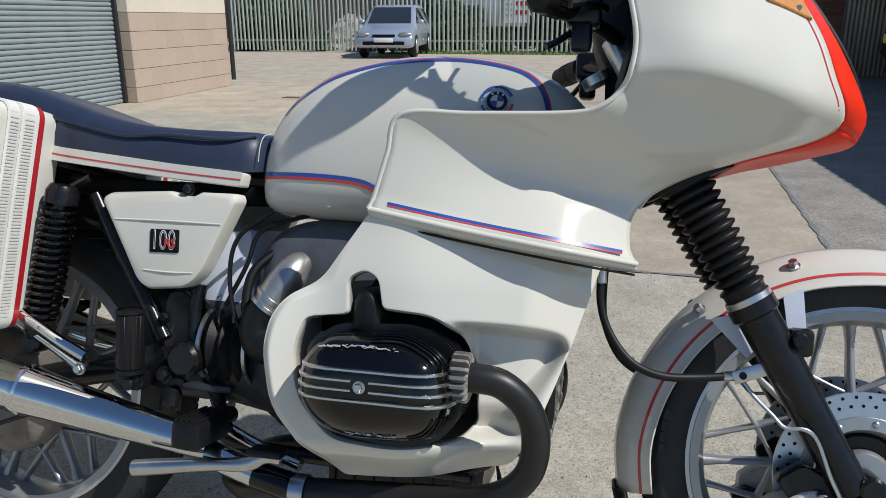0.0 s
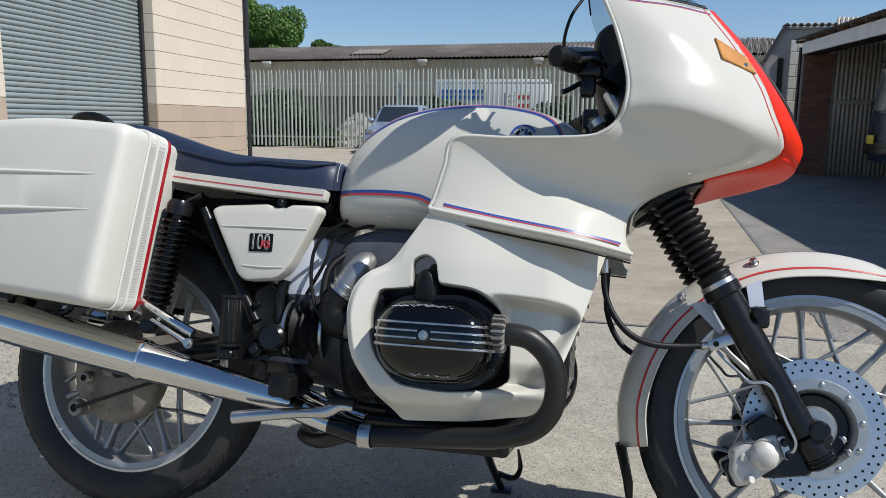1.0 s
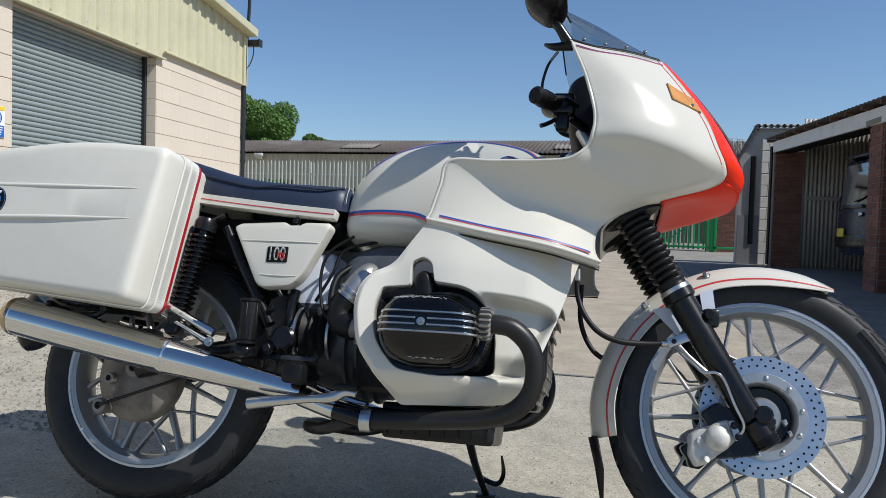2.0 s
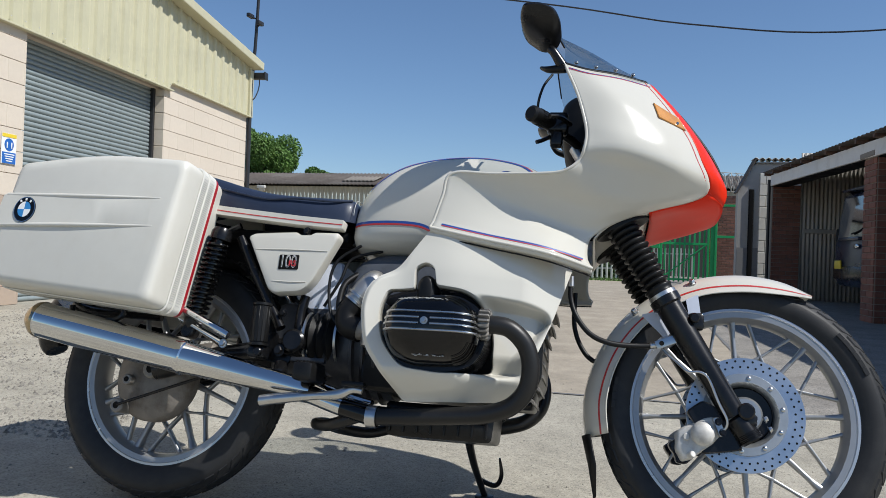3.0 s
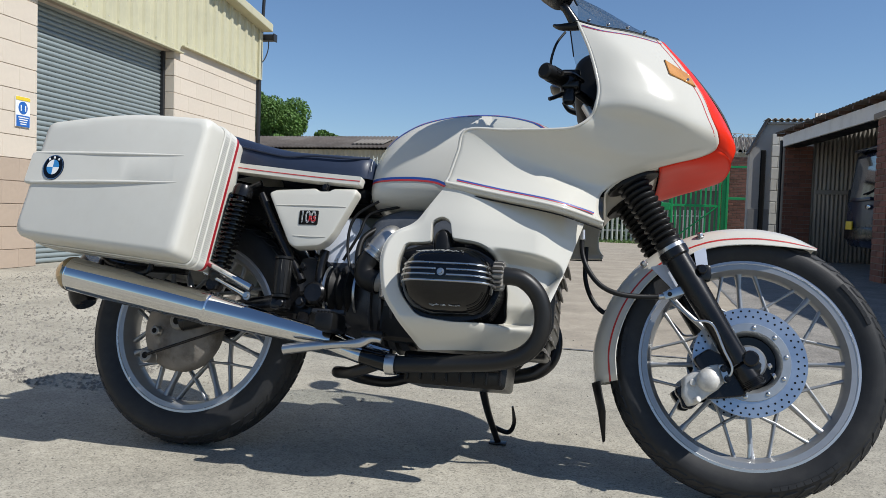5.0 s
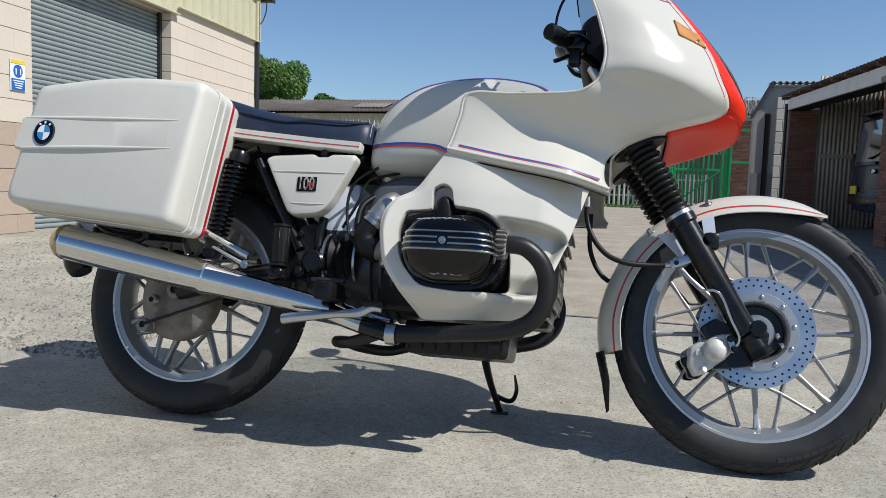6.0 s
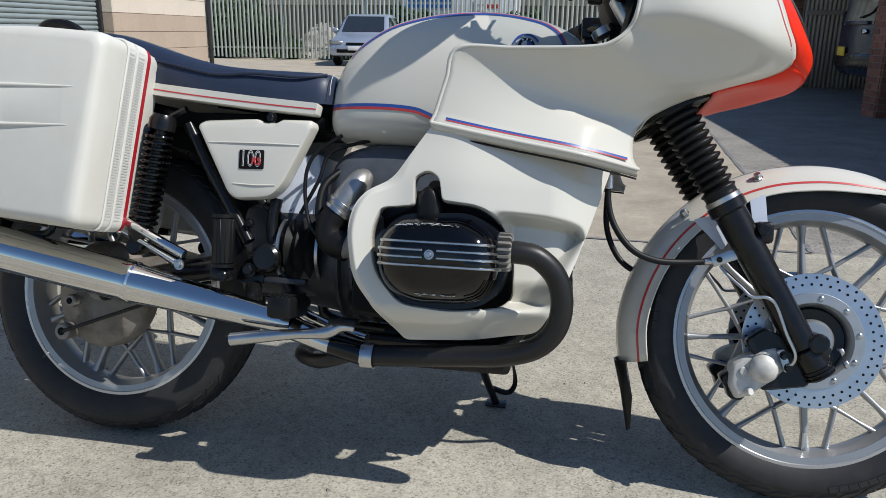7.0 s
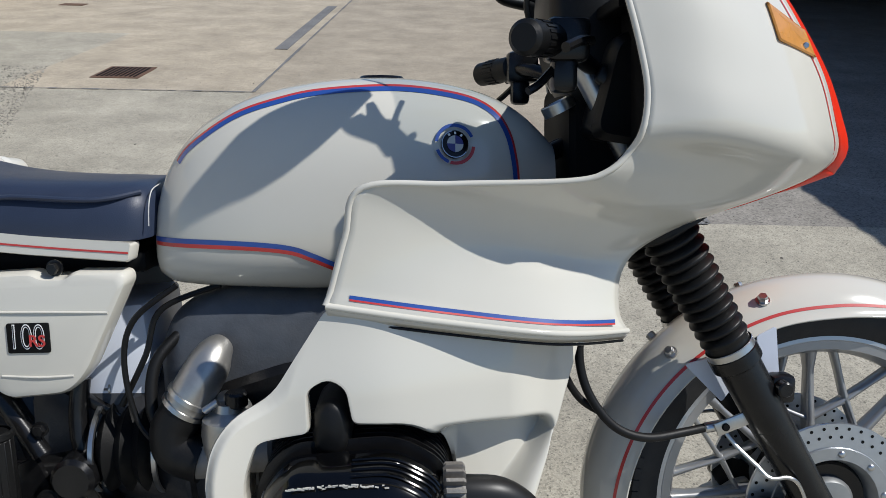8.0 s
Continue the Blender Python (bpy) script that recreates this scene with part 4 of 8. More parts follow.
def car(name, m, paint, label, tall=1.47, width=1.7, length=4.2, lamp=STRIPE_RED, van=False):
    """A hatchback seen from far off: nose at -y."""
    root = thing(name, m, label, "car")
    k = tall / 1.47
    prof = [(-2.1, 0.28), (-2.1, 0.52), (-2.02, 0.66), (-1.75, 0.76), (-1.15, 0.90), (-0.45, 1.36), (0.0, 1.46), (1.1, 1.46), (1.75, 1.32), (2.02, 0.95), (2.08, 0.6), (2.05, 0.28)]
    if van:
        prof = prof[:6] + [(0.0, 1.47), (1.90, 1.47), (2.02, 1.40), (2.08, 0.86), (2.10, 0.5), (2.06, 0.28)]
    loop = fillet(prof, 0.12, 4)
    bm = bmesh.new()
    rows = []
    for x, ins, s in ((-0.5, 0.10, 0), (-0.485, 0.03, 0), (-0.44, 0.0, 0), (0.44, 0.0, 0), (0.485, 0.03, 0), (0.5, 0.10, 0)):
        pts = inset(loop, ins)
        rows.append([Vector((x * width * (1 - max(0, p.y - 0.8) * 0.30), p.x * length / 4.2, max(p.y, 0.25) * k)) for p in pts])
    v = skin(bm, rows, True)
    bm.faces.new(v[0])
    bm.faces.new(v[-1])
    body = part("body", bm, paint, root)

    def quad(name, pts, mat, off=0.006):
        b2 = bmesh.new()
        b2.faces.new([b2.verts.new(p) for p in pts])
        solidify(part(name, b2, mat, root, smooth=False), 0.012, 0)

    f = lambda y, z: (y * length / 4.2, z * k)
    wy = f(-1.10, 0.95), f(-0.50, 1.36)
    quad("windscreen", [(-0.66 * width / 1.7, wy[0][0], wy[0][1]), (0.66 * width / 1.7, wy[0][0], wy[0][1]), (0.58 * width / 1.7, wy[1][0] - 0.01, wy[1][1] + 0.02), (-0.58 * width / 1.7, wy[1][0] - 0.01, wy[1][1] + 0.02)], CAR_GLASS)
    ry = (f(2.10, 0.84), f(2.04, 1.36)) if van else (f(2.06, 0.98), f(1.80, 1.33))
    quad("rear_window", [(-0.62 * width / 1.7, ry[0][0], ry[0][1]), (0.62 * width / 1.7, ry[0][0], ry[0][1]), (0.56 * width / 1.7, ry[1][0], ry[1][1]), (-0.56 * width / 1.7, ry[1][0], ry[1][1])], CAR_GLASS)
    for sx in (-1, 1):
        w0, w1 = width / 2 * (1 - 0.15 * 0.30) + 0.004, width / 2 * (1 - 0.58 * 0.30) + 0.004
        a, b, c, d = f(-0.95, 0.95), f(1.6, 0.95), f(1.25, 1.36), f(-0.35, 1.36)
        quad("side_window", [(sx * w0, a[0], a[1]), (sx * w0, b[0], b[1]), (sx * w1, c[0], c[1]), (sx * w1, d[0], d[1])], CAR_GLASS)
        part("headlight", ball(bmesh.new(), (sx * width * 0.37, -2.03 * length / 4.2, 0.65 * k), (0.18, 0.06, 0.06)), ALLOY, root)
        part("tail_light", box(bmesh.new(), (sx * width * 0.43, 2.05 * length / 4.2, 0.85 * k), (0.14, 0.06, 0.3 * k), 0.02), lamp, root)
        part("door_mirror", ball(bmesh.new(), (sx * (width / 2 + 0.06), -0.8, 0.98 * k), (0.1, 0.05, 0.07)), paint, root)
        for y in (-1.3, 1.3):
            wheel = part("wheel", lathe(bmesh.new(), [(0, -0.1), (0.27, -0.1), (0.31, -0.06), (0.31, 0.06), (0.27, 0.1), (0, 0.1)], 28, "X", (sx * (width / 2 - 0.08), y * length / 4.2, 0.31)), RUBBER, root)
            part("rim", lathe(bmesh.new(), [(0, -0.11), (0.19, -0.112), (0.2, -0.09), (0.2, 0.09), (0.19, 0.112), (0, 0.11)], 20, "X", (sx * (width / 2 - 0.08), y * length / 4.2, 0.31)), ALLOY, wheel)
    part("grille", box(bmesh.new(), (0, -2.1 * length / 4.2, 0.42 * k), (1.1, 0.05, 0.09), 0.02), DARK, root)
    part("upper_grille", box(bmesh.new(), (0, -2.06 * length / 4.2, 0.62 * k), (0.6, 0.05, 0.06), 0.02), DARK, root)
    part("number_plate", box(bmesh.new(), (0, -2.125 * length / 4.2, 0.5 * k), (0.5, 0.02, 0.11), 0.004), WHITE, root)
    part("bumper", box(bmesh.new(), (0, 2.07 * length / 4.2, 0.45 * k), (width * 0.92, 0.1, 0.22), 0.04), SATIN, root)
    return root


car("parked_car", Matrix.Translation((-6.85, 20.0, 0)) @ Matrix.Rotation(radians(9), 4, "Z"), CAR_SILVER, "silver-blue hatchback parked before the steel fence", tall=1.38, width=1.5, length=3.9)
carrier = car("garaged_car", Matrix.Translation((5.65, 11.03, 0)) @ Matrix.Rotation(radians(93.5), 4, "Z"), CAR_BLUE, "dark blue people carrier parked tail outwards in the open garage", tall=1.88, width=1.7, lamp=DARK, van=True)
part("rear_plate", box(bmesh.new(), (0.50, 2.125, 0.70), (0.30, 0.02, 0.13), 0.004), SIGN_YELLOW, carrier, "yellow rear number plate")
part("tail_badge", ball(bmesh.new(), (-0.30, 2.115, 0.98), (0.11, 0.015, 0.04)), CHROME, carrier)
part("tailgate_handle", box(bmesh.new(), (0, 2.12, 1.10), (0.9, 0.04, 0.05), 0.012), CAR_BLUE, carrier)
part("rear_wiper", tube(bmesh.new(), [(-0.1, 2.12, 1.17), (-0.45, 2.10, 1.22), (-0.62, 2.095, 1.30)], 0.012, 6), DARK, carrier)
part("roof_spoiler", box(bmesh.new(), (0, 2.0, 1.86), (1.1, 0.18, 0.04), 0.018), CAR_BLUE, carrier)


def camera_pole():
    root = thing("camera_pole", Matrix.Translation((-7.62, 12.0, 0)), "dark leaning pole carrying two security cameras behind the workshop", "pole")
    part("pole", tube(bmesh.new(), [(0, 0, 0), (0.33, 0, 4.0), (0.395, 0, 5.1), (0.43, 0, 6.2)], [0.045, 0.04, 0.036, 0.03], 10), TRIM_BLACK, root)
    for dx, z in ((0.28, 5.32), (0.50, 5.16)):
        part("security_camera", box(bmesh.new(), (dx, -0.06, z), (0.08, 0.2, 0.08), 0.015), TRIM_BLACK, root)
        part("bracket", tube(bmesh.new(), [(0.40, 0, z - 0.05), (dx, -0.02, z - 0.02)], 0.015, 6), TRIM_BLACK, root)


camera_pole()
bm = bmesh.new()
tube(bm, [(-7.19, 12.0, 6.18), (-1.4, 12, 5.29), (1.22, 12, 4.80), (4.02, 12, 4.58), (9, 12, 4.98)], 0.014, 6, n=40)
single("overhead_cable", bm, TRIM_BLACK, "thin black overhead cable across the sky", "cable")

# ---- the motorcycle: x forwards, y to its left, z up; it leans on its side stand ----
LEAN_ANGLE = 16.0
bike = thing("motorcycle", Matrix.Translation((0.05, -0.07, 0.016)) @ Matrix.Rotation(radians(3.0), 4, "Z") @ Matrix.Rotation(radians(-LEAN_ANGLE), 4, "X") @ Matrix.Translation((-0.05, 0, 0)), "cream touring motorcycle with orange-red nose leaning on its side stand", "motorcycle")
FX, RX, AZ = 0.742, -0.731, 0.312
COVER_RISE = 0.0155


def mirrored(pts):
    return [(p[0], -p[1], p[2]) for p in pts]


def shape(name, mat, fn, parent=bike, label="", angle=40, smooth=True):
    bm = bmesh.new()
    fn(bm)
    return part(name, bm, mat, parent, label, smooth, angle)


# ---- wheels ----
def wheel(name, cx, tyre_r, rim_r, half, front):
    def rim(bm):
        h = half
        lathe(bm, [(rim_r - 0.003, -h), (rim_r - 0.020, -h + 0.001), (rim_r - 0.023, -h + 0.010), (rim_r - 0.029, -h * 0.45), (rim_r - 0.032, 0), (rim_r - 0.029, h * 0.45), (rim_r - 0.023, h - 0.010), (rim_r - 0.020, h - 0.001), (rim_r - 0.003, h), (rim_r - 0.01, h * 0.5), (rim_r - 0.012, 0), (rim_r - 0.01, -h * 0.5), (rim_r - 0.003, -h)], 96, "Y", (cx, 0, AZ))
        lathe(bm, [(0.0, -0.05), (0.045, -0.05), (0.055, -0.03), (0.062, 0), (0.055, 0.03), (0.045, 0.05), (0, 0.05)], 40, "Y", (cx, 0, AZ))

    w = shape(name, RIM, rim, label="silver cast snowflake-spoked wheel")
    lip = bmesh.new()
    for s in (-1, 1):
        lathe(lip, [(rim_r - 0.0075, s * (half - 0.001)), (rim_r - 0.005, s * (half + 0.0015)), (rim_r + 0.001, s * (half + 0.001)), (rim_r + 0.002, s * (half - 0.004)), (rim_r - 0.004, s * (half - 0.006))], 96, "Y", (cx, 0, AZ))
    part("rim_lip", lip, RIM_LIP, w, "bright machined rim edge")
    # spokes: eight straight ones and eight crossed pairs between them
    r1 = rim_r - 0.03
    bm = bmesh.new()
    st = [(0.05, 0.009, 0.015), (0.11, 0.0054, 0.012), (r1 - 0.03, 0.0042, 0.010), (r1 + 0.004, 0.0070, 0.015)]
    rows = []
    for r, a, b in st:
        rows.append([Vector((r, b, a)), Vector((r, b * 0.4, a * 1.15)), Vector((r, -b * 0.4, a * 1.15)), Vector((r, -b, a)), Vector((r, -b, -a)), Vector((r, -b * 0.4, -a * 1.15)), Vector((r, b * 0.4, -a * 1.15)), Vector((r, b, -a))])
    skin(bm, rows, True)
    spoke = bpy.data.meshes.new("spoke")
    bm.to_mesh(spoke)
    bm.free()
    spoke.materials.append(RIM)
    spoke.shade_smooth()
    bm = bmesh.new()
    node = rim_r * 0.60
    for s in (-1, 1):
        ends = [(rim_r * 0.445, s * 0.385), (node, 0.0), (r1 + 0.004, -s * 0.225)]
        pp = [Vector((r * math.cos(a), 0, r * math.sin(a))) for r, a in ends]
        for p, q in zip(pp, pp[1:]):
            t = (q - p).normalized()
            nn = Vector((-t.z, 0, t.x))
            rows = [[o + nn * x * wd + Vector((0, y, 0)) for x, y in ((1, 0.009), (1.2, 0), (1, -0.009), (-1, -0.009), (-1.2, 0), (-1, 0.009))] for o, wd in ((p, 0.0034), (p.lerp(q, 0.5), 0.0026), (q, 0.0040))]
            v = skin(bm, rows, True)
    ball(bm, (node, 0, 0), (0.0075, 0.0098, 0.0075), 10)
    cross = bpy.data.meshes.new("crossed_spoke")
    bm.to_mesh(cross)
    bm.free()
    cross.materials.append(RIM)
    cross.shade_smooth()
    for k in range(8):
        for me, off in ((spoke, 0.0), (cross, math.pi / 8)):
            ob = new(me.name.split(".")[0], me)
            ob.parent = w
            ob.matrix_basis = Matrix.Translation((cx, 0, AZ)) @ Matrix.Rotation(-(2 * math.pi * k / 8 + off + radians(94 if front else 70)), 4, "Y")
    # tyre
    tw = half + 0.013 if front else half + 0.013
    prof = [(rim_r - 0.006, -half + 0.004), (rim_r + 0.004, -half - 0.003), (rim_r + 0.02, -tw + 0.004), ((rim_r + tyre_r) / 2 + 0.006, -tw), (tyre_r - 0.022, -tw + 0.006), (tyre_r - 0.010, -tw * 0.66), (tyre_r - 0.002, -tw * 0.34), (tyre_r, 0), (tyre_r - 0.002, tw * 0.34), (tyre_r - 0.010, tw * 0.66), (tyre_r - 0.022, tw - 0.006), ((rim_r + tyre_r) / 2 + 0.006, tw), (rim_r + 0.02, tw - 0.004), (rim_r + 0.004, half + 0.003), (rim_r - 0.006, half - 0.004)]
    bm = lathe(bmesh.new(), prof, 120, "Y", (cx, 0, AZ))
    tyre = part("tyre", bm, TYRE, w, "dusty black treaded tyre", angle=70)
    # tread blocks towards the shoulders
    bm = bmesh.new()
    n = 46
    for k in range(n):
        for s in (-1, 1):
            a0 = 2 * math.pi * (k + (0.5 if s > 0 else 0)) / n
            for j, (u0, u1, da) in enumerate(((0.18, 0.50, 0.04), (0.55, 0.84, 0.075))):
                cor = []
                for u, a in ((u0, a0), (u1, a0 + da), (u1, a0 + da + 0.085), (u0, a0 + 0.085)):
                    drop = 0.0022 * (u / 0.34) ** 2 if u < 0.34 else 0.002 + 0.008 * (u - 0.34) / 0.32 if u < 0.66 else 0.010 + 0.012 * (u - 0.66) / 0.24
                    cor.append((tyre_r - drop, s * u * tw, a))
                lo = [bm.verts.new((cx + (r - 0.002) * math.cos(a), y, AZ + (r - 0.002) * math.sin(a))) for r, y, a in cor]
                hi = [bm.verts.new((cx + (r + 0.003) * math.cos(a), y, AZ + (r + 0.003) * math.sin(a))) for r, y, a in cor]
                bm.faces.new(hi)
                for i in range(4):
                    bm.faces.new((lo[i], lo[(i + 1) % 4], hi[(i + 1) % 4], hi[i]))
    tagged(part("tread", bm, TYRE, tyre, smooth=False), kind="stuff")
    # raised marks on the side wall
    bm = bmesh.new()
    rm = (rim_r + tyre_r) / 2 + 0.004
    for a0, cnt in ((-78, 9), (168, 4), (24, 6)) if front else ((100, 7), (14, 8)):
        for k in range(cnt):
            a = radians(a0 + 3.6 * k)
            rot = Matrix.Rotation(-a, 3, "Y")
            box(bm, (cx + rm * math.cos(a), -tw - 0.0003, AZ + rm * math.sin(a)), (0.010, 0.0014, 0.0172), 0.0004, rot, 1)
    tagged(part("sidewall_mark", bm, TYRE, tyre, smooth=False), kind="stuff")
    if front:
        bm = bmesh.new()
        rod(bm, (cx + 0.01, -0.01, AZ - rim_r + 0.03), (cx + 0.01, -0.012, AZ - rim_r + 0.065), 0.004, 8)
        part("valve", bm, STEEL, w)
    return w


front_wheel = wheel("front_wheel", FX, 0.3250, 0.2535, 0.033, True)
wheel("rear_wheel", RX, 0.3255, 0.2415, 0.043, False)

# ---- front brake ----


def brake_disc(side):
    y = side * 0.066
    d = part("brake_disc", lathe(bmesh.new(), [(0.084, y - 0.003), (0.1295, y - 0.003), (0.130, y), (0.1295, y + 0.003), (0.084, y + 0.003), (0.084, y - 0.003)], 72, "Y", (FX, 0, AZ)), DISC, front_wheel, "drilled steel brake disc", angle=30)
    bm = bmesh.new()
    for k in range(40):
        for r, off in ((0.1222, 0), (0.1087, 0.5)):
            a = 2 * math.pi * (k + off) / 40
            for s in (-1, 1):
                yy = y + s * 0.0031
                c = Vector((FX + r * math.cos(a), yy, AZ + r * math.sin(a)))
                bm.faces.new([bm.verts.new(c + Vector((0.0027 * math.cos(q), s * 0.0002, 0.0027 * math.sin(q)))) for q in [2 * math.pi * i / 8 for i in range(8)]])
    tagged(part("drill_hole", bm, DARK, d, smooth=False), kind="stuff")
    part("disc_carrier", lathe(bmesh.new(), [(0.063, y - side * 0.02), (0.069, y - side * 0.002), (0.074, y + side * 0.006), (0.092, y + side * 0.006), (0.093, y + side * 0.0035), (0.084, y + side * 0.0035)], 60, "Y", (FX, 0, AZ)), ALLOY, d, angle=30)
    bm = bmesh.new()
    for k in range(10):
        a = 2 * math.pi * k / 10 + 0.2
        ball(bm, (FX + 0.083 * math.cos(a), y + side * 0.0065, AZ + 0.083 * math.sin(a)), (0.0055, 0.003, 0.0055), 10)
    part("rivet", bm, STEEL, d)
    part("hub_cap", lathe(bmesh.new(), [(0, y + side * 0.002), (0.036, y + side * 0.001), (0.041, y - side * 0.006), (0.041, y - side * 0.03)], 36, "Y", (FX, 0, AZ)), ALLOY, d)
    part("hub_cover", lathe(bmesh.new(), [(0.041, y - side * 0.012), (0.06, y - side * 0.010), (0.066, y - side * 0.02), (0.06, y - side * 0.03)], 40, "Y", (FX, 0, AZ)), SATIN, d)


brake_disc(-1)
brake_disc(1)

# ---- fork: legs along the rake ----
F_TOP, F_BOT = Vector((0.450, 0, 0.74)), Vector((0.708, 0, 0.315))
F_DIR = (F_BOT - F_TOP).normalized()


def fork_leg(side):
    y = side * 0.098
    off = Vector((0, y, 0))
    p = lambda t: F_TOP + F_DIR * t + off
    ln = (F_BOT - F_TOP).length
    leg = shape("fork_leg", SATIN, lambda bm: tube(bm, [p(0.19), p(0.21), p(ln * 0.7), p(ln)], [0.0305, 0.0295, 0.0275, 0.027], 20, n=18), label="black painted fork leg")
    def lugs(bm):
        rod(bm, p(ln) + Vector((0.0, -0.0, -0.002)), p(ln) + F_DIR * 0.062 + Vector((0.004, 0, 0)), 0.026)
        rod(bm, (0.733 - 0.004, y - 0.030, 0.328 - 0.004), (0.733 - 0.004, y + 0.030, 0.328 - 0.004), 0.0185)
        box(bm, p(ln) + F_DIR * 0.015 + Vector((0.018, 0, 0.006)), (0.036, 0.040, 0.034), 0.008, Matrix.Rotation(radians(25), 3, "Y"))
        for k in range(3):
            lathe(bm, [(0.0255, -0.003), (0.0285, -0.001), (0.0285, 0.001), (0.0255, 0.003)], 24, "Y", p(ln) + F_DIR * (0.044 + 0.007 * k) + Vector((0.003, 0, 0)), F_DIR.to_track_quat("Y", "Z").to_matrix())
        lathe(bm, [(0.031, -0.012), (0.036, -0.008), (0.036, 0.01), (0.031, 0.014)], 24, "Y", p(0.205), F_DIR.to_track_quat("Y", "Z").to_matrix())
        box(bm, p(0.27) + Vector((0.035, 0, 0.01)), (0.035, 0.03, 0.04), 0.008)
    shape("axle_lug", SATIN, lugs, parent=leg)
    # rubber gaiter
    prof = []
    n = 13
    for k in range(n):
        t0 = -0.02 + 0.20 * k / n
        r = 0.040 - 0.007 * k / n
        prof += [(r - 0.009, t0), (r, t0 + 0.0045), (r + 0.001, t0 + 0.0075), (r - 0.002, t0 + 0.011)]
    prof += [(0.031, 0.182), (0.033, 0.196), (0.030, 0.198)]
    q = F_DIR.to_track_quat("Y", "Z").to_matrix()
    g = bmesh.new()
    lathe(g, prof, 36, "Y", p(0), q)
    part("gaiter", g, RUBBER, leg, "ribbed black rubber fork gaiter", angle=80)
    part("clamp_ring", lathe(bmesh.new(), [(0.0335, 0.186), (0.0345, 0.187), (0.0345, 0.197), (0.0335, 0.198)], 36, "Y", p(0), q), STEEL, leg)
    part("clamp_ring", lathe(bmesh.new(), [(0.0385, -0.022), (0.0400, -0.021), (0.0400, -0.012), (0.0385, -0.011)], 36, "Y", p(0), q), SATIN, leg)
    part("axle_nut", nut(bmesh.new(), (0.733 - 0.004, y + side * 0.012, 0.328 - 0.004), 0.009, 0.012, (0, side, 0)), STEEL, leg)
    part("pinch_bolt", nut(nut(bmesh.new(), p(ln) + F_DIR * 0.045 + Vector((0.046, side * 0.01, 0.012)), 0.006, 0.008, (1, 0, 0.6)), p(ln) + F_DIR * 0.02 + Vector((0.05, side * 0.01, 0.012)), 0.006, 0.008, (1, 0, 0.6)), STEEL, leg)
    part("bump_stud", rod(bmesh.new(), p(0.27) + Vector((0.03, 0, 0.015)), p(0.27) + Vector((0.03, side * 0.03, 0.015)), 0.011), SATIN, leg)
    # caliper behind the leg
    def body(bm):
        loop = fillet([(0.582, 0.272), (0.600, 0.286), (0.622, 0.294), (0.640, 0.306), (0.664, 0.312), (0.684, 0.276), (0.662, 0.250), (0.640, 0.234), (0.614, 0.214), (0.594, 0.208), (0.580, 0.232)], 0.006, 4)
        slab(bm, loop, [(side * 0.060, 0.004), (side * 0.064, 0), (side * 0.092, 0), (side * 0.099, 0.003), (side * 0.102, 0.007)])
        rod(bm, (0.640, side * 0.09, 0.271), (0.640, side * 0.110, 0.271), 0.0265, 32)
        lathe(bm, [(0, side * 0.1225), (0.010, side * 0.1215), (0.0185, side * 0.118), (0.0240, side * 0.1135), (0.0264, side * 0.109)], 32, "Y", (0.640, 0, 0.271))
        rod(bm, (0.604, side * 0.085, 0.262), (0.604, side * 0.106, 0.262), 0.008, 16)
        rod(bm, (0.600, side * 0.080, 0.220), (0.618, side * 0.112, 0.226), 0.007, 14)
    c = shape("brake_caliper", CALIPER, body, parent=leg, label="pale grey brake caliper")
    shape("bolt_plate", STEEL, lambda bm: slab(bm, fillet([(0.658, 0.306), (0.672, 0.309), (0.688, 0.272), (0.674, 0.266)], 0.004, 3), [(side * 0.088, 0), (side * 0.112, 0), (side * 0.114, 0.002)]), parent=c)
    for bx, bz in ((0.671, 0.298), (0.680, 0.276)):
        part("caliper_bolt", nut(bmesh.new(), (bx, side * 0.113, bz), 0.006, 0.010, (0, side, 0)), SATIN, c)
    shape("pad_housing", SATIN, lambda bm: slab(bm, fillet([(0.567, 0.246), (0.572, 0.234), (0.580, 0.226), (0.586, 0.206), (0.606, 0.204), (0.625, 0.222), (0.630, 0.250), (0.590, 0.262)], 0.005, 3), [(side * 0.040, 0.003), (side * 0.044, 0), (side * 0.080, 0), (side * 0.084, 0.003)]), parent=c)
    shape("caliper_bracket", SATIN, lambda bm: slab(bm, fillet([(0.604, 0.318), (0.640, 0.345), (0.672, 0.330), (0.700, 0.285), (0.728, 0.262), (0.722, 0.242), (0.668, 0.232), (0.636, 0.228), (0.640, 0.27)], 0.010, 4), [(side * 0.072, 0.002), (side * 0.075, 0), (side * 0.094, 0), (side * 0.098, 0.003)]), parent=leg)
    shape("axle_clamp", SATIN, lambda bm: rod(bm, (0.728, side * 0.10, 0.305), (0.752, side * 0.10, 0.296), 0.011), parent=leg)
    # brake pipe
    a = Vector((0.552, side * 0.096, 0.453))
    shape("brake_pipe", STEEL, lambda bm: tube(bm, [a, (0.566, side * 0.106, 0.436), (0.588, side * 0.120, 0.416), (0.605, side * 0.130, 0.401), (0.632, side * 0.130, 0.401), (0.650, side * 0.128, 0.386), (0.670, side * 0.127, 0.338), (0.687, side * 0.126, 0.304), (0.686, side * 0.122, 0.286), (0.677, side * 0.116, 0.279)], 0.0030, 8, n=50), parent=leg)
    shape("pipe_clip", STEEL, lambda bm: box(bm, a + Vector((0.012, side * 0.006, 0.018)), (0.062, 0.004, 0.02), 0.0015, Matrix.Rotation(radians(-22), 3, "Y")), parent=leg)
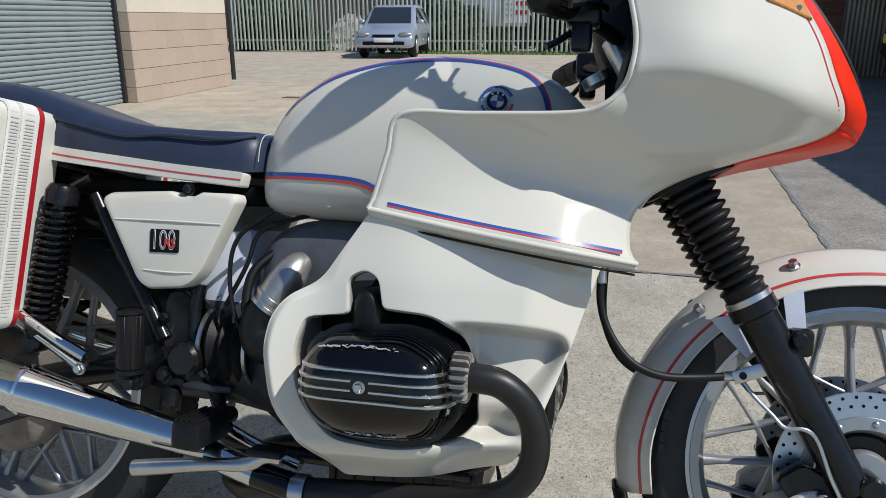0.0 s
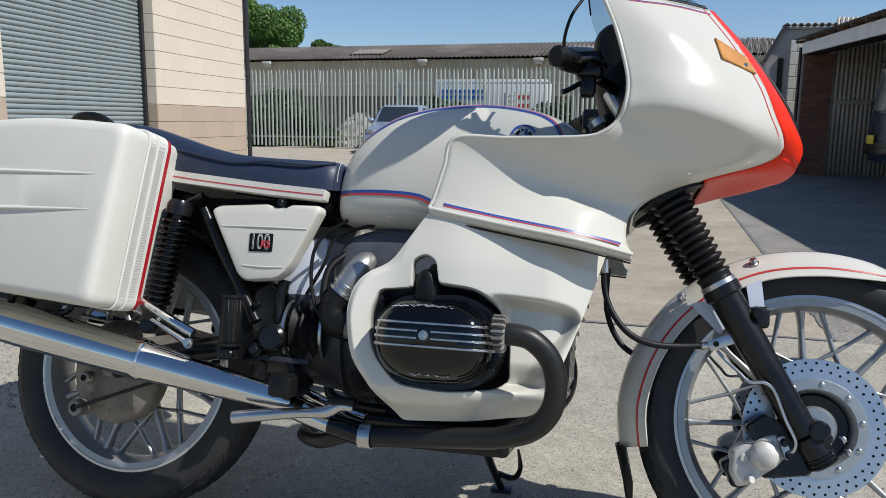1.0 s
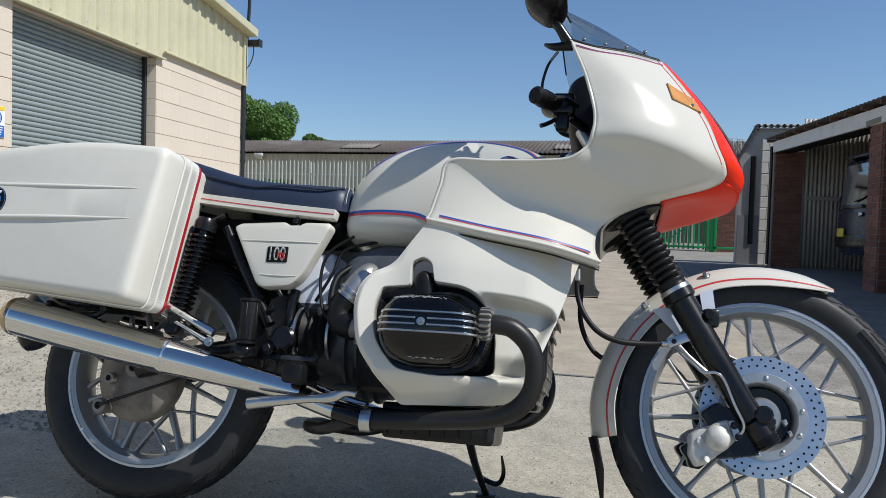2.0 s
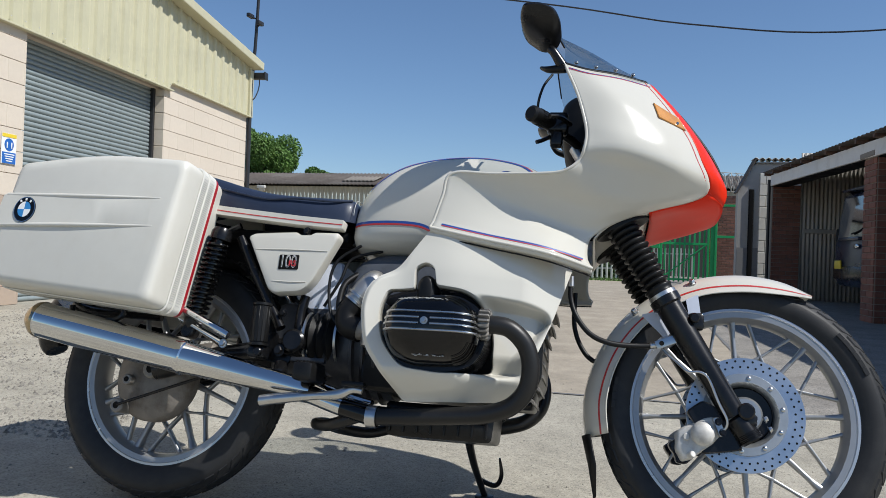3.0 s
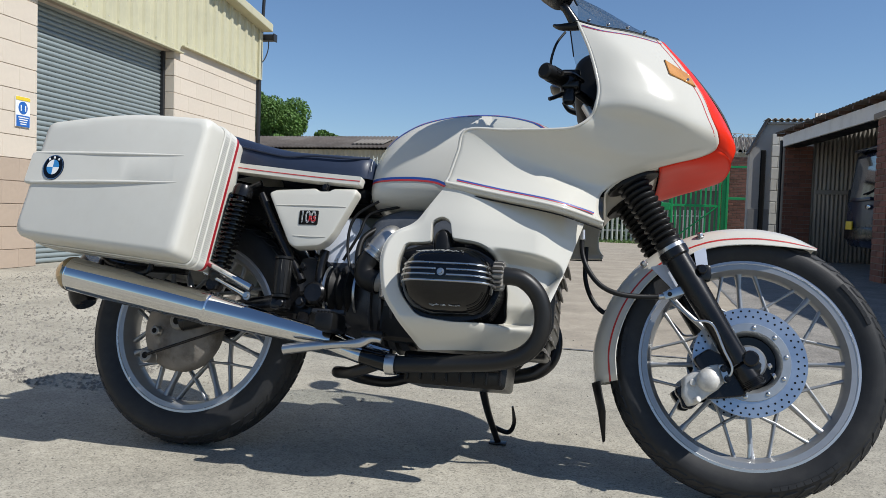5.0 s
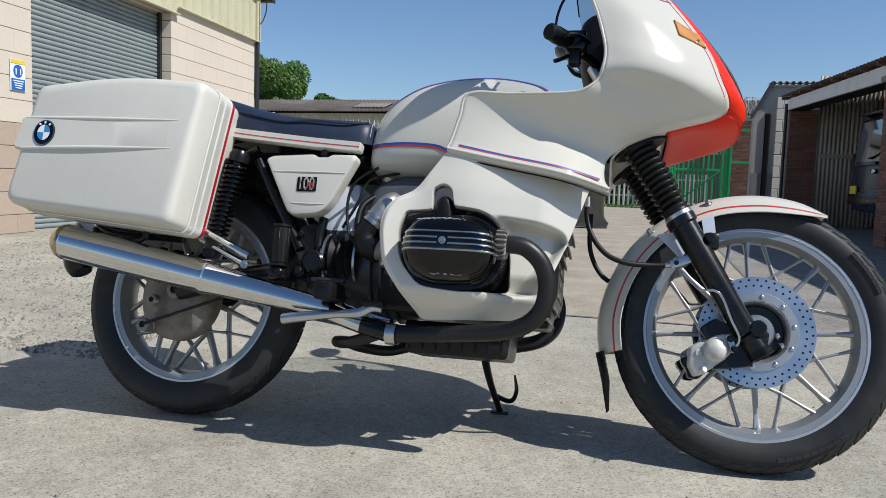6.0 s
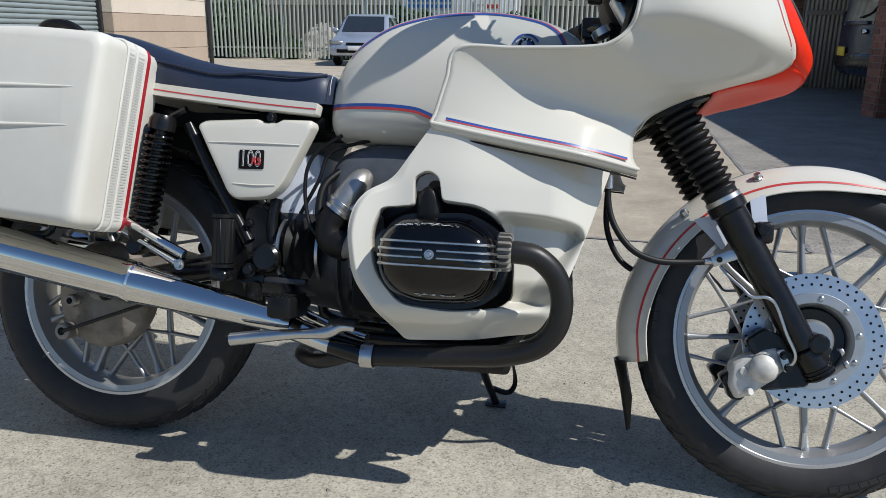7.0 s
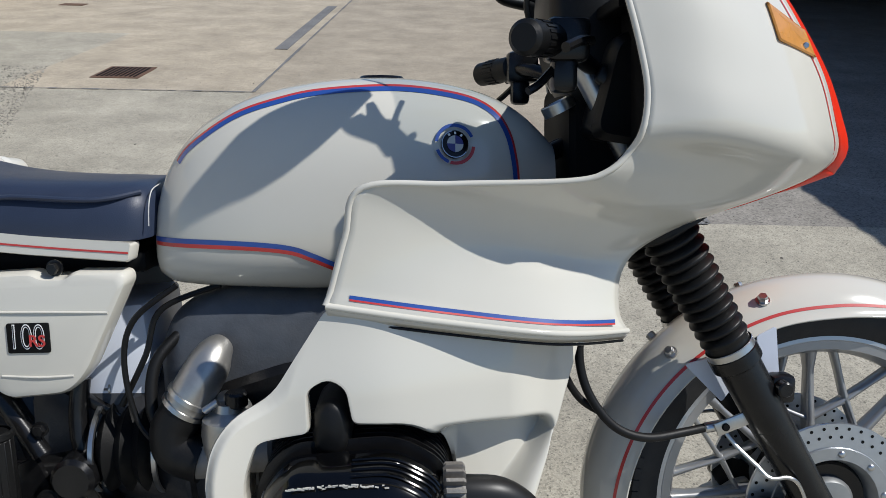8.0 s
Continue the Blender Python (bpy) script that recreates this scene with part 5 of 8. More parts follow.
    shape("clip_bolt", DARK, lambda bm: [rod(bm, a + Vector((0.012 + d, side * 0.006, 0.018 + d * 0.4)), a + Vector((0.012 + d, side * 0.012, 0.018 + d * 0.4)), 0.0055, 10) for d in (-0.016, 0.02)], parent=leg)


fork_leg(-1)
fork_leg(1)
shape("front_axle", STEEL, lambda bm: rod(bm, (0.733 - 0.004, -0.1, 0.328 - 0.004), (0.733 - 0.004, 0.1, 0.328 - 0.004), 0.009))
shape("brake_hose", RUBBER, lambda bm: tube(bm, [(0.334, -0.112, 0.61), (0.335, -0.113, 0.56), (0.350, -0.118, 0.515), (0.384, -0.122, 0.474), (0.43, -0.118, 0.456), (0.49, -0.100, 0.456), (0.535, -0.090, 0.461)], 0.0062, 12))
shape("brake_hose", RUBBER, lambda bm: tube(bm, [(0.340, 0.06, 0.61), (0.342, 0.06, 0.52), (0.372, 0.06, 0.455), (0.42, 0.055, 0.425), (0.46, 0.05, 0.42), (0.52, 0.06, 0.43), (0.545, 0.08, 0.45)], 0.0062, 12))
shape("hose_union", STEEL, lambda bm: [rod(bm, (0.522, -0.093, 0.459), (0.552, -0.092, 0.464), 0.0075), rod(bm, (0.334, -0.112, 0.612), (0.335, -0.113, 0.585), 0.0078)])

# ---- front mudguard ----
def mudguard():
    c = Vector((FX - 0.012, 0, AZ + 0.002))
    ang = [radians(a) for a in (193, 178, 160, 142, 124, 106, 88, 72, 59)]
    rad = [0.354, 0.352, 0.346, 0.342, 0.340, 0.340, 0.342, 0.346, 0.346]
    half = [0.060, 0.064, 0.066, 0.066, 0.066, 0.065, 0.064, 0.060, 0.046]
    rows = []
    for k, (a, r, h) in enumerate(zip(ang, rad, half)):
        row = []
        for u in (-1, -0.98, -0.9, -0.72, -0.4, 0, 0.4, 0.72, 0.9, 0.98, 1):
            d = r - (0.056 if k < 7 else 0.046 if k == 7 else 0.016) * abs(u) ** 2.6 + (0.002 if abs(u) == 1 else 0)
            row.append(Vector((c.x + d * math.cos(a), u * h, c.z + d * math.sin(a))))
        rows.append(row)
    cols = [smooth_line([r[i] for r in rows], 40) for i in range(11)]
    bm = bmesh.new()
    skin(bm, cols)
    g = solidify(part("front_mudguard", bm, PAINT, bike, "cream front mudguard with a red pinstripe", angle=0), 0.003, 0)
    for u, d in ((-1, 0), (1, 0)):
        bm = bmesh.new()
        line0, line1 = [], []
        for k, (a, r, h) in enumerate(zip(ang, rad, half)):
            for out, uu in ((line0, 0.90), (line1, 0.865)):
                q = r - (0.056 if k < 7 else 0.046 if k == 7 else 0.016) * uu ** 2.6 + 0.0034
                out.append((c.x + q * math.cos(a), u * uu * h * 1.004, c.z + q * math.sin(a)))
        skin(bm, [smooth_line(line0, 60), smooth_line(line1, 60)])
        part("pinstripe", bm, STRIPE_RED, g, angle=0)
    for side in (-1, 1):
        for a, q in ((108, 0.3235), (135.6, 0.3270)):
            an = radians(a)
            p = Vector((c.x + q * math.cos(an), side * 0.040, c.z + q * math.sin(an)))
            part("mudguard_bolt", nut(bmesh.new(), p, 0.0075, 0.012, (math.cos(an) * 0.85, side * 0.5, math.sin(an) * 0.85)), STEEL, g)
        # pale brace plates under the guard
        shape("brace_plate", BATT, lambda bm: slab(bm, fillet([(0.508, 0.533), (0.566, 0.476), (0.582, 0.500), (0.543, 0.543)], 0.004, 3), [(side * 0.064, 0), (side * 0.067, 0)]), parent=g, smooth=False)
        shape("brace_plate", BATT, lambda bm: slab(bm, fillet([(0.612, 0.576), (0.640, 0.590), (0.650, 0.512), (0.622, 0.522)], 0.004, 3), [(side * 0.064, 0), (side * 0.067, 0)]), parent=g, smooth=False)
    # rubber flap
    bm = bmesh.new()
    skin(bm, [[Vector((0.396, -0.052, 0.242)), Vector((0.378, -0.02, 0.238)), Vector((0.378, 0.02, 0.238)), Vector((0.396, 0.052, 0.242))], [Vector((0.412, -0.048, 0.170)), Vector((0.396, -0.02, 0.170)), Vector((0.396, 0.02, 0.170)), Vector((0.412, 0.048, 0.170))], [Vector((0.414, -0.02, 0.100)), Vector((0.411, -0.012, 0.095)), Vector((0.411, 0.012, 0.095)), Vector((0.414, 0.02, 0.100))]])
    solidify(part("mud_flap", bm, RUBBER, g), 0.004, 0)


mudguard()


# ---- upper fairing ----
UPPER = [
    [(0.305, -0.270, 1.090), (0.360, -0.266, 1.073), (0.430, -0.236, 1.074), (0.498, -0.195, 1.073)],
    [(0.337, -0.284, 1.008), (0.410, -0.282, 1.004), (0.485, -0.243, 1.002), (0.545, -0.198, 1.008)],
    [(0.357, -0.292, 0.934), (0.430, -0.290, 0.930), (0.525, -0.247, 0.930), (0.592, -0.194, 0.934)],
    [(0.362, -0.294, 0.896), (0.440, -0.294, 0.890), (0.545, -0.248, 0.878), (0.616, -0.186, 0.876)],
    [(0.358, -0.295, 0.864), (0.440, -0.289, 0.860), (0.550, -0.243, 0.845), (0.633, -0.166, 0.843)],
    [(0.350, -0.284, 0.844), (0.436, -0.258, 0.836), (0.548, -0.212, 0.818), (0.634, -0.140, 0.820)],
    [(0.329, -0.284, 0.822), (0.425, -0.236, 0.803), (0.530, -0.186, 0.790), (0.594, -0.138, 0.797)],
    [(0.290, -0.282, 0.810), (0.385, -0.230, 0.778), (0.462, -0.182, 0.764), (0.505, -0.150, 0.767)],
]
WING = [
    [(0.163, -0.282, 0.806), (0.285, -0.232, 0.768), (0.385, -0.186, 0.742), (0.445, -0.150, 0.744)],
    [(0.068, -0.290, 0.802), (0.190, -0.242, 0.752), (0.310, -0.196, 0.716), (0.396, -0.152, 0.714)],
    [(0.050, -0.282, 0.750), (0.170, -0.248, 0.711), (0.288, -0.219, 0.689), (0.373, -0.168, 0.682)],
    [(0.034, -0.279, 0.690), (0.152, -0.262, 0.669), (0.283, -0.241, 0.650), (0.372, -0.178, 0.638)],
    [(0.028, -0.283, 0.673), (0.150, -0.271, 0.652), (0.285, -0.248, 0.632), (0.383, -0.180, 0.618)],
    [(0.030, -0.275, 0.661), (0.152, -0.261, 0.640), (0.285, -0.237, 0.620), (0.381, -0.168, 0.606)],
]
RED_BAND = [
    [(0.498, -0.195, 1.073), (0.512, -0.150, 1.088), (0.522, -0.090, 1.100)],
    [(0.545, -0.198, 1.008), (0.566, -0.155, 1.018), (0.582, -0.095, 1.026)],
    [(0.592, -0.194, 0.934), (0.616, -0.155, 0.940), (0.636, -0.095, 0.945)],
    [(0.616, -0.186, 0.876), (0.644, -0.150, 0.880), (0.668, -0.090, 0.884)],
    [(0.633, -0.166, 0.843), (0.661, -0.137, 0.842), (0.684, -0.080, 0.842)],
    [(0.634, -0.140, 0.820), (0.658, -0.115, 0.812), (0.676, -0.070, 0.810)],
]
RED_CHIN = [
    [(0.634, -0.140, 0.820), (0.658, -0.115, 0.812), (0.676, -0.070, 0.810), (0.681, 0.0, 0.809)],
    [(0.594, -0.138, 0.797), (0.611, -0.115, 0.794), (0.630, -0.070, 0.797), (0.636, 0.0, 0.799)],
    [(0.550, -0.146, 0.781), (0.554, -0.118, 0.780), (0.559, -0.070, 0.784), (0.561, 0.0, 0.786)],
    [(0.505, -0.150, 0.767), (0.508, -0.120, 0.765), (0.511, -0.070, 0.767), (0.512, 0.0, 0.768)],
]


def both_sides(name, cage, mat, label="", t=0.004, nu=26, nv=30, parent=bike):
    obs = []
    for f in (lambda c: c, mirrored):
        bm = loft(bmesh.new(), [f(c) for c in cage], nu, nv)
        obs.append(solidify(part(name, bm, mat, parent, label, angle=0), t, 0))
    return obs


def ribbon(bm, a, b, n=40):
    return skin(bm, [smooth_line(a, n), smooth_line(b, n)])


SHELL = UPPER + WING
fairing = both_sides("fairing_shell", SHELL, PAINT, "cream upper fairing side with a wing beside the tank", nu=34, nv=70)
tmp = loft(bmesh.new(), SHELL, 34, 70)
shell_y = surface_of(tmp)
tmp.free()
# liner in near-black, so the shade inside the shell is in its colour
both_sides("inner_liner", [[(x - 0.002, y + 0.008, z) for x, y, z in c] for c in UPPER[:7]], DARK, "near-black liner that puts shade inside the fairing", t=0.002)
both_sides("nose_band", RED_BAND, RED, "orange-red band round the nose", nu=12, nv=26)
chin = [c + mirrored(c[:-1])[::-1] for c in RED_CHIN]
solidify(part("nose_chin", loft(bmesh.new(), chin, 34, 16), RED, bike, "orange-red chin under the headlamp", angle=0), 0.004, 0)
for sgn, shell, wing in ((1, fairing[0], fairing[0]), (-1, fairing[1], fairing[1])):
    fl = lambda pts: [(x, y * sgn, z) for x, y, z in pts]
    edge = [c[0] for c in UPPER] + [c[0] for c in WING[:-1]]
    shape("edge_bead", PAINT, lambda bm: tube(bm, [Vector(q) for q in fl(edge)], 0.0036, 10, n=80), parent=shell)
    shape("lip_bead", PAINT, lambda bm: tube(bm, [Vector(q) for q in fl(WING[-2])], 0.0040, 10, n=40), parent=wing)
    # thin black line drawn for the shading in the gap below the lip
    shape("lip_gasket", RUBBER, lambda bm: tube(bm, [Vector((q[0], q[1], q[2] - 0.004)) for q in fl(WING[-1])], 0.0018, 8, n=40), parent=wing)
    # tricolour line along the lip
    base = smooth_line(WING[-2], 60)[4:56]
    for m, d0, d1 in ((STRIPE_RED, 0.0095, 0.0115), (STRIPE_BLUE, 0.0115, 0.0155)):
        rows = [[Vector((q.x, (shell_y(q.x, q.z + d, q.y) - 0.0032 - 0.10 * max(0.0, q.x - 0.30)) * sgn, q.z + d)) for q in base] for d in (d0, d1)]
        shape("lip_stripe", m, lambda bm: skin(bm, rows), parent=wing, angle=0)
    # pinstripe inside the red edge
    ln = [c[-1] for c in UPPER[:7]]
    lin = smooth_line([(x - (0.008, 0.008, 0.008, 0.008, 0.008, 0.009, 0.004)[k], 0, z + (0, 0, 0, 0, 0, 0.006, 0.009)[k]) for k, (x, y, z) in enumerate(ln)], 50)
    rows = [[Vector((q.x - d, (shell_y(q.x - d, q.z, -0.19) - 0.0034) * sgn, q.z)) for q in lin] for d in (0.0, 0.0022)]
    shape("pinstripe", STRIPE_RED, lambda bm: skin(bm, rows), parent=shell, angle=0)
    shape("edge_line", DARK, lambda bm: tube(bm, [Vector(q) for q in fl(ln + [UPPER[7][-1]])], 0.002, 6, n=50), parent=shell)
    top = smooth_line(UPPER[0], 50)[2:]
    for m, d0, d1 in ((STRIPE_RED, 0.0115, 0.0100), (STRIPE_DARK, 0.0100, 0.0075)):
        rows = [[Vector((q.x + 0.003, (shell_y(q.x + 0.003, q.z - d, q.y) - 0.0030) * sgn, q.z - d)) for q in top] for d in (d0, d1)]
        shape("top_stripe", m, lambda bm: skin(bm, rows), parent=shell, angle=0)
    # amber indicator lens
    bm = bmesh.new()
    q = [(0.506, 1.008), (0.518, 0.964), (0.581, 0.949), (0.563, 0.982)]
    loop = fillet(q, 0.003, 3)
    rows = [[Vector((p.x, (shell_y(p.x, p.y) + d) * sgn, p.y)) for p in inset(loop, i)] for d, i in ((0.006, 0), (-0.006, 0), (-0.008, 0.002))]
    v = skin(bm, rows, True)
    bm.faces.new(v[-1])
    part("indicator_lens", bm, AMBER, shell, "amber indicator lens", angle=30)
    part("lens_screw", rod(bmesh.new(), (0.561, (shell_y(0.561, 0.962) - 0.004) * sgn, 0.962), (0.561, (shell_y(0.561, 0.962) - 0.0105) * sgn, 0.962), 0.0035, 10), STEEL, shell)

# underside between the fork legs, with a rubber seal round each leg
UNDER = [(0.510, 0.767), (0.478, 0.757), (0.445, 0.744), (0.418, 0.729), (0.396, 0.712), (0.384, 0.694)]
bm = loft(bmesh.new(), [[(x, -0.148, z + 0.002), (x - 0.002, -0.075, z + 0.006), (x - 0.002, 0.0, z + 0.008), (x - 0.002, 0.075, z + 0.006), (x, 0.148, z + 0.002)] for x, z in UNDER], 20, 16)
belly = solidify(part("fairing_belly", bm, PAINT, bike, "cream underside between the fork legs", angle=0), 0.003, 0)
for s in (-1, 1):
    tilt = Matrix.Translation((0.447, s * 0.101, 0.745)) @ Matrix.Rotation(radians(-27), 4, "Y")
    bm = bmesh.new()
    rows = [[tilt @ Vector((a * math.cos(w), b * math.sin(w), h)) for w in [2 * math.pi * k / 40 for k in range(40)]] for a, b, h in ((0.062, 0.046, 0.006), (0.066, 0.050, -0.004), (0.064, 0.048, -0.010), (0.056, 0.042, -0.011), (0.040, 0.036, -0.005), (0.02, 0.02, -0.003))]
    bm.faces.new(skin(bm, rows, True)[-1])
    part("leg_seal", bm, RUBBER, belly, "black rubber seal round the fork leg", angle=60)

# headlamp centre, grille and screen
bm = bmesh.new()
loft(bm, [[(c[-1][0] + 0.002 - d, -abs(c[-1][1]), c[-1][2]), (c[-1][0] + 0.012 - 1.6 * d, 0, c[-1][2] + 0.002), (c[-1][0] + 0.002 - d, abs(c[-1][1]), c[-1][2])] for c, d in zip(RED_BAND, (0, 0, 0, 0.004, 0.012, 0.016))], 12, 20)
solidify(part("headlamp_cover", bm, CAR_GLASS, bike, "dark glossy headlamp cover", angle=0), 0.004, 0)
shape("headlamp_seal", RUBBER, lambda bm: [tube(bm, [Vector((c[-1][0] + 0.004 - d, s * abs(c[-1][1]), c[-1][2])) for c, d in zip(RED_BAND, (0, 0, 0, 0.003, 0.010, 0.014))], 0.004, 8, n=30) for s in (-1, 1)])
SCREEN_CAGE = [
    [(0.305, -0.268, 1.092), (0.300, -0.225, 1.160), (0.275, -0.175, 1.225), (0.262, 0.0, 1.285), (0.275, 0.175, 1.225), (0.300, 0.225, 1.160), (0.305, 0.268, 1.092)],
    [(0.430, -0.246, 1.076), (0.395, -0.190, 1.140), (0.365, -0.130, 1.195), (0.350, 0.0, 1.235), (0.365, 0.130, 1.195), (0.395, 0.190, 1.140), (0.430, 0.246, 1.076)],
    [(0.498, -0.193, 1.075), (0.485, -0.140, 1.110), (0.468, -0.085, 1.138), (0.462, 0.0, 1.155), (0.468, 0.085, 1.138), (0.485, 0.140, 1.110), (0.498, 0.193, 1.075)],
    [(0.522, -0.090, 1.102), (0.528, -0.060, 1.104), (0.530, -0.030, 1.106), (0.531, 0.0, 1.106), (0.530, 0.030, 1.106), (0.528, 0.060, 1.104), (0.522, 0.090, 1.102)],
]
screen = part("windscreen", loft(bmesh.new(), SCREEN_CAGE, 40, 24), SCREEN, bike, "smoke-tinted windscreen", angle=0)
screen.visible_shadow = True
shape("screen_edge", DARK, lambda bm: tube(bm, [Vector(q) for q in SCREEN_CAGE[0][1:5]], 0.002, 6, n=40), parent=screen)
for s in (-1, 1):
    low = [(x, s * abs(y) , z) for x, y, z in [(q[0] - 0.002, q[1] - 0.0015, q[2] + 0.001) for q in UPPER[0]]]
    up = [(x - 0.005, y * 0.985, z + 0.008) for x, y, z in low]
    solidify(shape("screen_trim", RUBBER, lambda bm: ribbon(bm, low, up, 40), parent=screen, label="black rubber strip under the screen", angle=0), 0.003, 0)
shape("screen_screw", STEEL, lambda bm: [rod(bm, (x - 0.004, s * (y - 0.010), z + 0.010), (x - 0.004, s * (y - 0.005), z + 0.013), 0.0042, 8) for s in (-1, 1) for x, y, z in ((0.335, 0.272, 1.085), (0.38, 0.262, 1.078), (0.425, 0.246, 1.078), (0.465, 0.222, 1.078))], parent=screen)


# ---- lower fairing round the cylinder ----
def lower_fairing(side):
    cx, cz = 0.045, 0.435
    outer = fillet([(0.020, 0.666), (0.350, 0.626), (0.330, 0.560), (0.300, 0.462), (0.262, 0.362), (0.226, 0.298), (0.115, 0.284), (-0.017, 0.275), (-0.062, 0.331), (-0.103, 0.3865), (-0.116, 0.470), (-0.107, 0.516), (-0.087, 0.544), (-0.042, 0.568)], [0.01, 0.01, 0.03, 0.03, 0.03, 0.02, 0.02, 0.01, 0.02, 0.03, 0.03, 0.02, 0.02, 0.02], 4)
    inner = fillet([(-0.002, 0.522), (-0.005, 0.572), (0.020, 0.586), (0.043, 0.572), (0.050, 0.530), (0.115, 0.525), (0.150, 0.500), (0.174, 0.440), (0.176, 0.365), (0.160, 0.345), (0.067, 0.338), (-0.020, 0.346), (-0.066, 0.399), (-0.076, 0.469), (-0.060, 0.516)], [0.006, 0.012, 0.02, 0.012, 0.006, 0.03, 0.03, 0.03, 0.012, 0.012, 0.02, 0.02, 0.03, 0.03, 0.012], 4)

    def cast(loop, a):
        d = Vector((math.cos(a), math.sin(a)))
        o = Vector((cx, cz))
        best = None
        for i in range(len(loop)):
            p, q = loop[i], loop[(i + 1) % len(loop)]
            e = q - p
            den = d.x * e.y - d.y * e.x
            if abs(den) < 1e-12:
                continue
            w = p - o
            t = (w.x * e.y - w.y * e.x) / den
            u = (w.x * d.y - w.y * d.x) / den
            if t > 0 and -1e-6 <= u <= 1 + 1e-6:
                best = t if best is None else max(best, t)
        return o + d * (best or 0.1)

    n, m = (760, 90) if side < 0 else (280, 40)
    steps = [0, 0.02] + [0.04 + 0.96 * k / m for k in range(m + 1)]
    rows = []
    sm = lambda x: max(0, min(1, x)) ** 2 * (3 - 2 * max(0, min(1, x)))
    for k in range(n):
        a = 2 * math.pi * k / n
        p, q = cast(inner, a), cast(outer, a)
        row = []
        for s in steps:
            r = p.lerp(q, s)
            y = 0.278 - 0.010 * sm((r.y - 0.56) / 0.10) - 0.20 * ((r.x - 0.08) + math.hypot(r.x - 0.08, 0.05) - 0.03) + 0.30 * sm((-0.0 - r.x) / 0.12) * max(0.0, -r.x)
            y -= 0.070 * sm((0.345 - r.y) / 0.075) + 0.010 * sm((0.0 - r.x) / 0.08) * sm((s - 0.7) / 0.3) + 0.035 * sm((0.40 - r.y) / 0.06) * sm((r.x - 0.09) / 0.11)
            # bay before the cylinder, under the shoulder crease; the nose edge turns inwards
            xe = 0.309 - 0.42 * max(0.0, 0.478 - r.y)
            line = 0.528 - 0.0008 / max(0.013, xe + 0.022 - r.x)
            bay = sm((line - r.y) / 0.026) * sm((xe - r.x) / (0.022 + 0.45 * max(0.0, 0.478 - r.y))) * sm((r.x - 0.13) / 0.045) * sm((r.y - 0.338) / 0.018)
            y = y - 0.058 * bay - 0.042 * sm((r.x - 0.235) / 0.11) * (1 - 0.5 * bay)
            if s == 0:
                y -= 0.022
            elif s == 0.02:
                y -= 0.004
            back = 0.06 * sm((r.x - 0.2) / 0.1) + 0.12 * sm((0.62 - r.y) / 0.05) * sm((r.x - 0.2) / 0.1) if side > 0 else 0.0
            row.append(Vector((r.x - back, side * y, r.y)))
        rows.append(row)
    bm = bmesh.new()
    skin(bm, rows + [rows[0]])
    bmesh.ops.remove_doubles(bm, verts=bm.verts, dist=1e-6)
    ob = solidify(part("lower_fairing", bm, PAINT, bike, "cream lower fairing panel cut out round the cylinder", angle=50), 0.004, 0)
    return ob


lower_fairing(-1)
lower_fairing(1)

# ---- tank ----
def tank_surface():
    xs = [-0.246, -0.238, -0.215, -0.17, -0.10, 0.0, 0.10, 0.19, 0.254, 0.304]
    top = [0.735, 0.790, 0.838, 0.880, 0.912, 0.930, 0.932, 0.918, 0.891, 0.848]
    bot = [0.690, 0.668, 0.658, 0.655, 0.653, 0.652, 0.665, 0.690, 0.715, 0.745]
    wid = [0.085, 0.110, 0.130, 0.146, 0.156, 0.158, 0.150, 0.132, 0.110, 0.084]
    rows = []
    for x, t, b, w in zip(xs, top, bot, wid):
        row = []
        for k in range(25):
            a = math.pi * (k / 24) - math.pi / 2
            # from the underside round the flank to the top's middle
            yy = math.cos(a) if abs(math.cos(a)) > 1e-9 else 0
            zz = math.sin(a)
            yv = abs(yy) ** 0.55
            zv = math.copysign(abs(zz) ** (0.75 if zz > 0 else 0.6), zz)
            mid = b + (t - b) * 0.36
            z = mid + (t - mid) * zv if zz > 0 else mid + (mid - b) * zv
            row.append(Vector((x, -w * yv, z)))
        rows.append(row)
    return rows


TANK = tank_surface()
bm = bmesh.new()
for f in (1, -1):
    rows = [[Vector((p.x, p.y * f, p.z)) for p in r] for r in TANK]
    cols = [smooth_line([r[i] for r in rows], 40) for i in range(25)]
    skin(bm, cols)
bmesh.ops.remove_doubles(bm, verts=bm.verts, dist=0.0008)
tank = part("fuel_tank", bm, PAINT, bike, "cream fuel tank with blue and red lines", angle=60)


tmp = bmesh.new()
skin(tmp, [smooth_line([r[i] for r in TANK], 40) for i in range(25)])
tank_y = surface_of(tmp)
tmp.free()


def tank_band(name, path, d0, d1, mat):
    """A painted line along a path of the side view, from d0 to d1 beside it."""
    line = smooth_line([(x, 0, z) for x, z in path], 70)
    for s in (-1, 1):
        rows = []
        for d in (d0, (d0 + d1) / 2, d1):
            row = []
            for i, p in enumerate(line):
                t = (line[min(i + 1, 69)] - line[max(i - 1, 0)]).normalized()
                q = p + Vector((t.z, 0, -t.x)) * d
                row.append(Vector((q.x, s * (-tank_y(q.x, q.z, -0.02) + 0.0012), q.z)))
            rows.append(row)
        shape(name, mat, lambda bm: skin(bm, rows), parent=tank, angle=0)


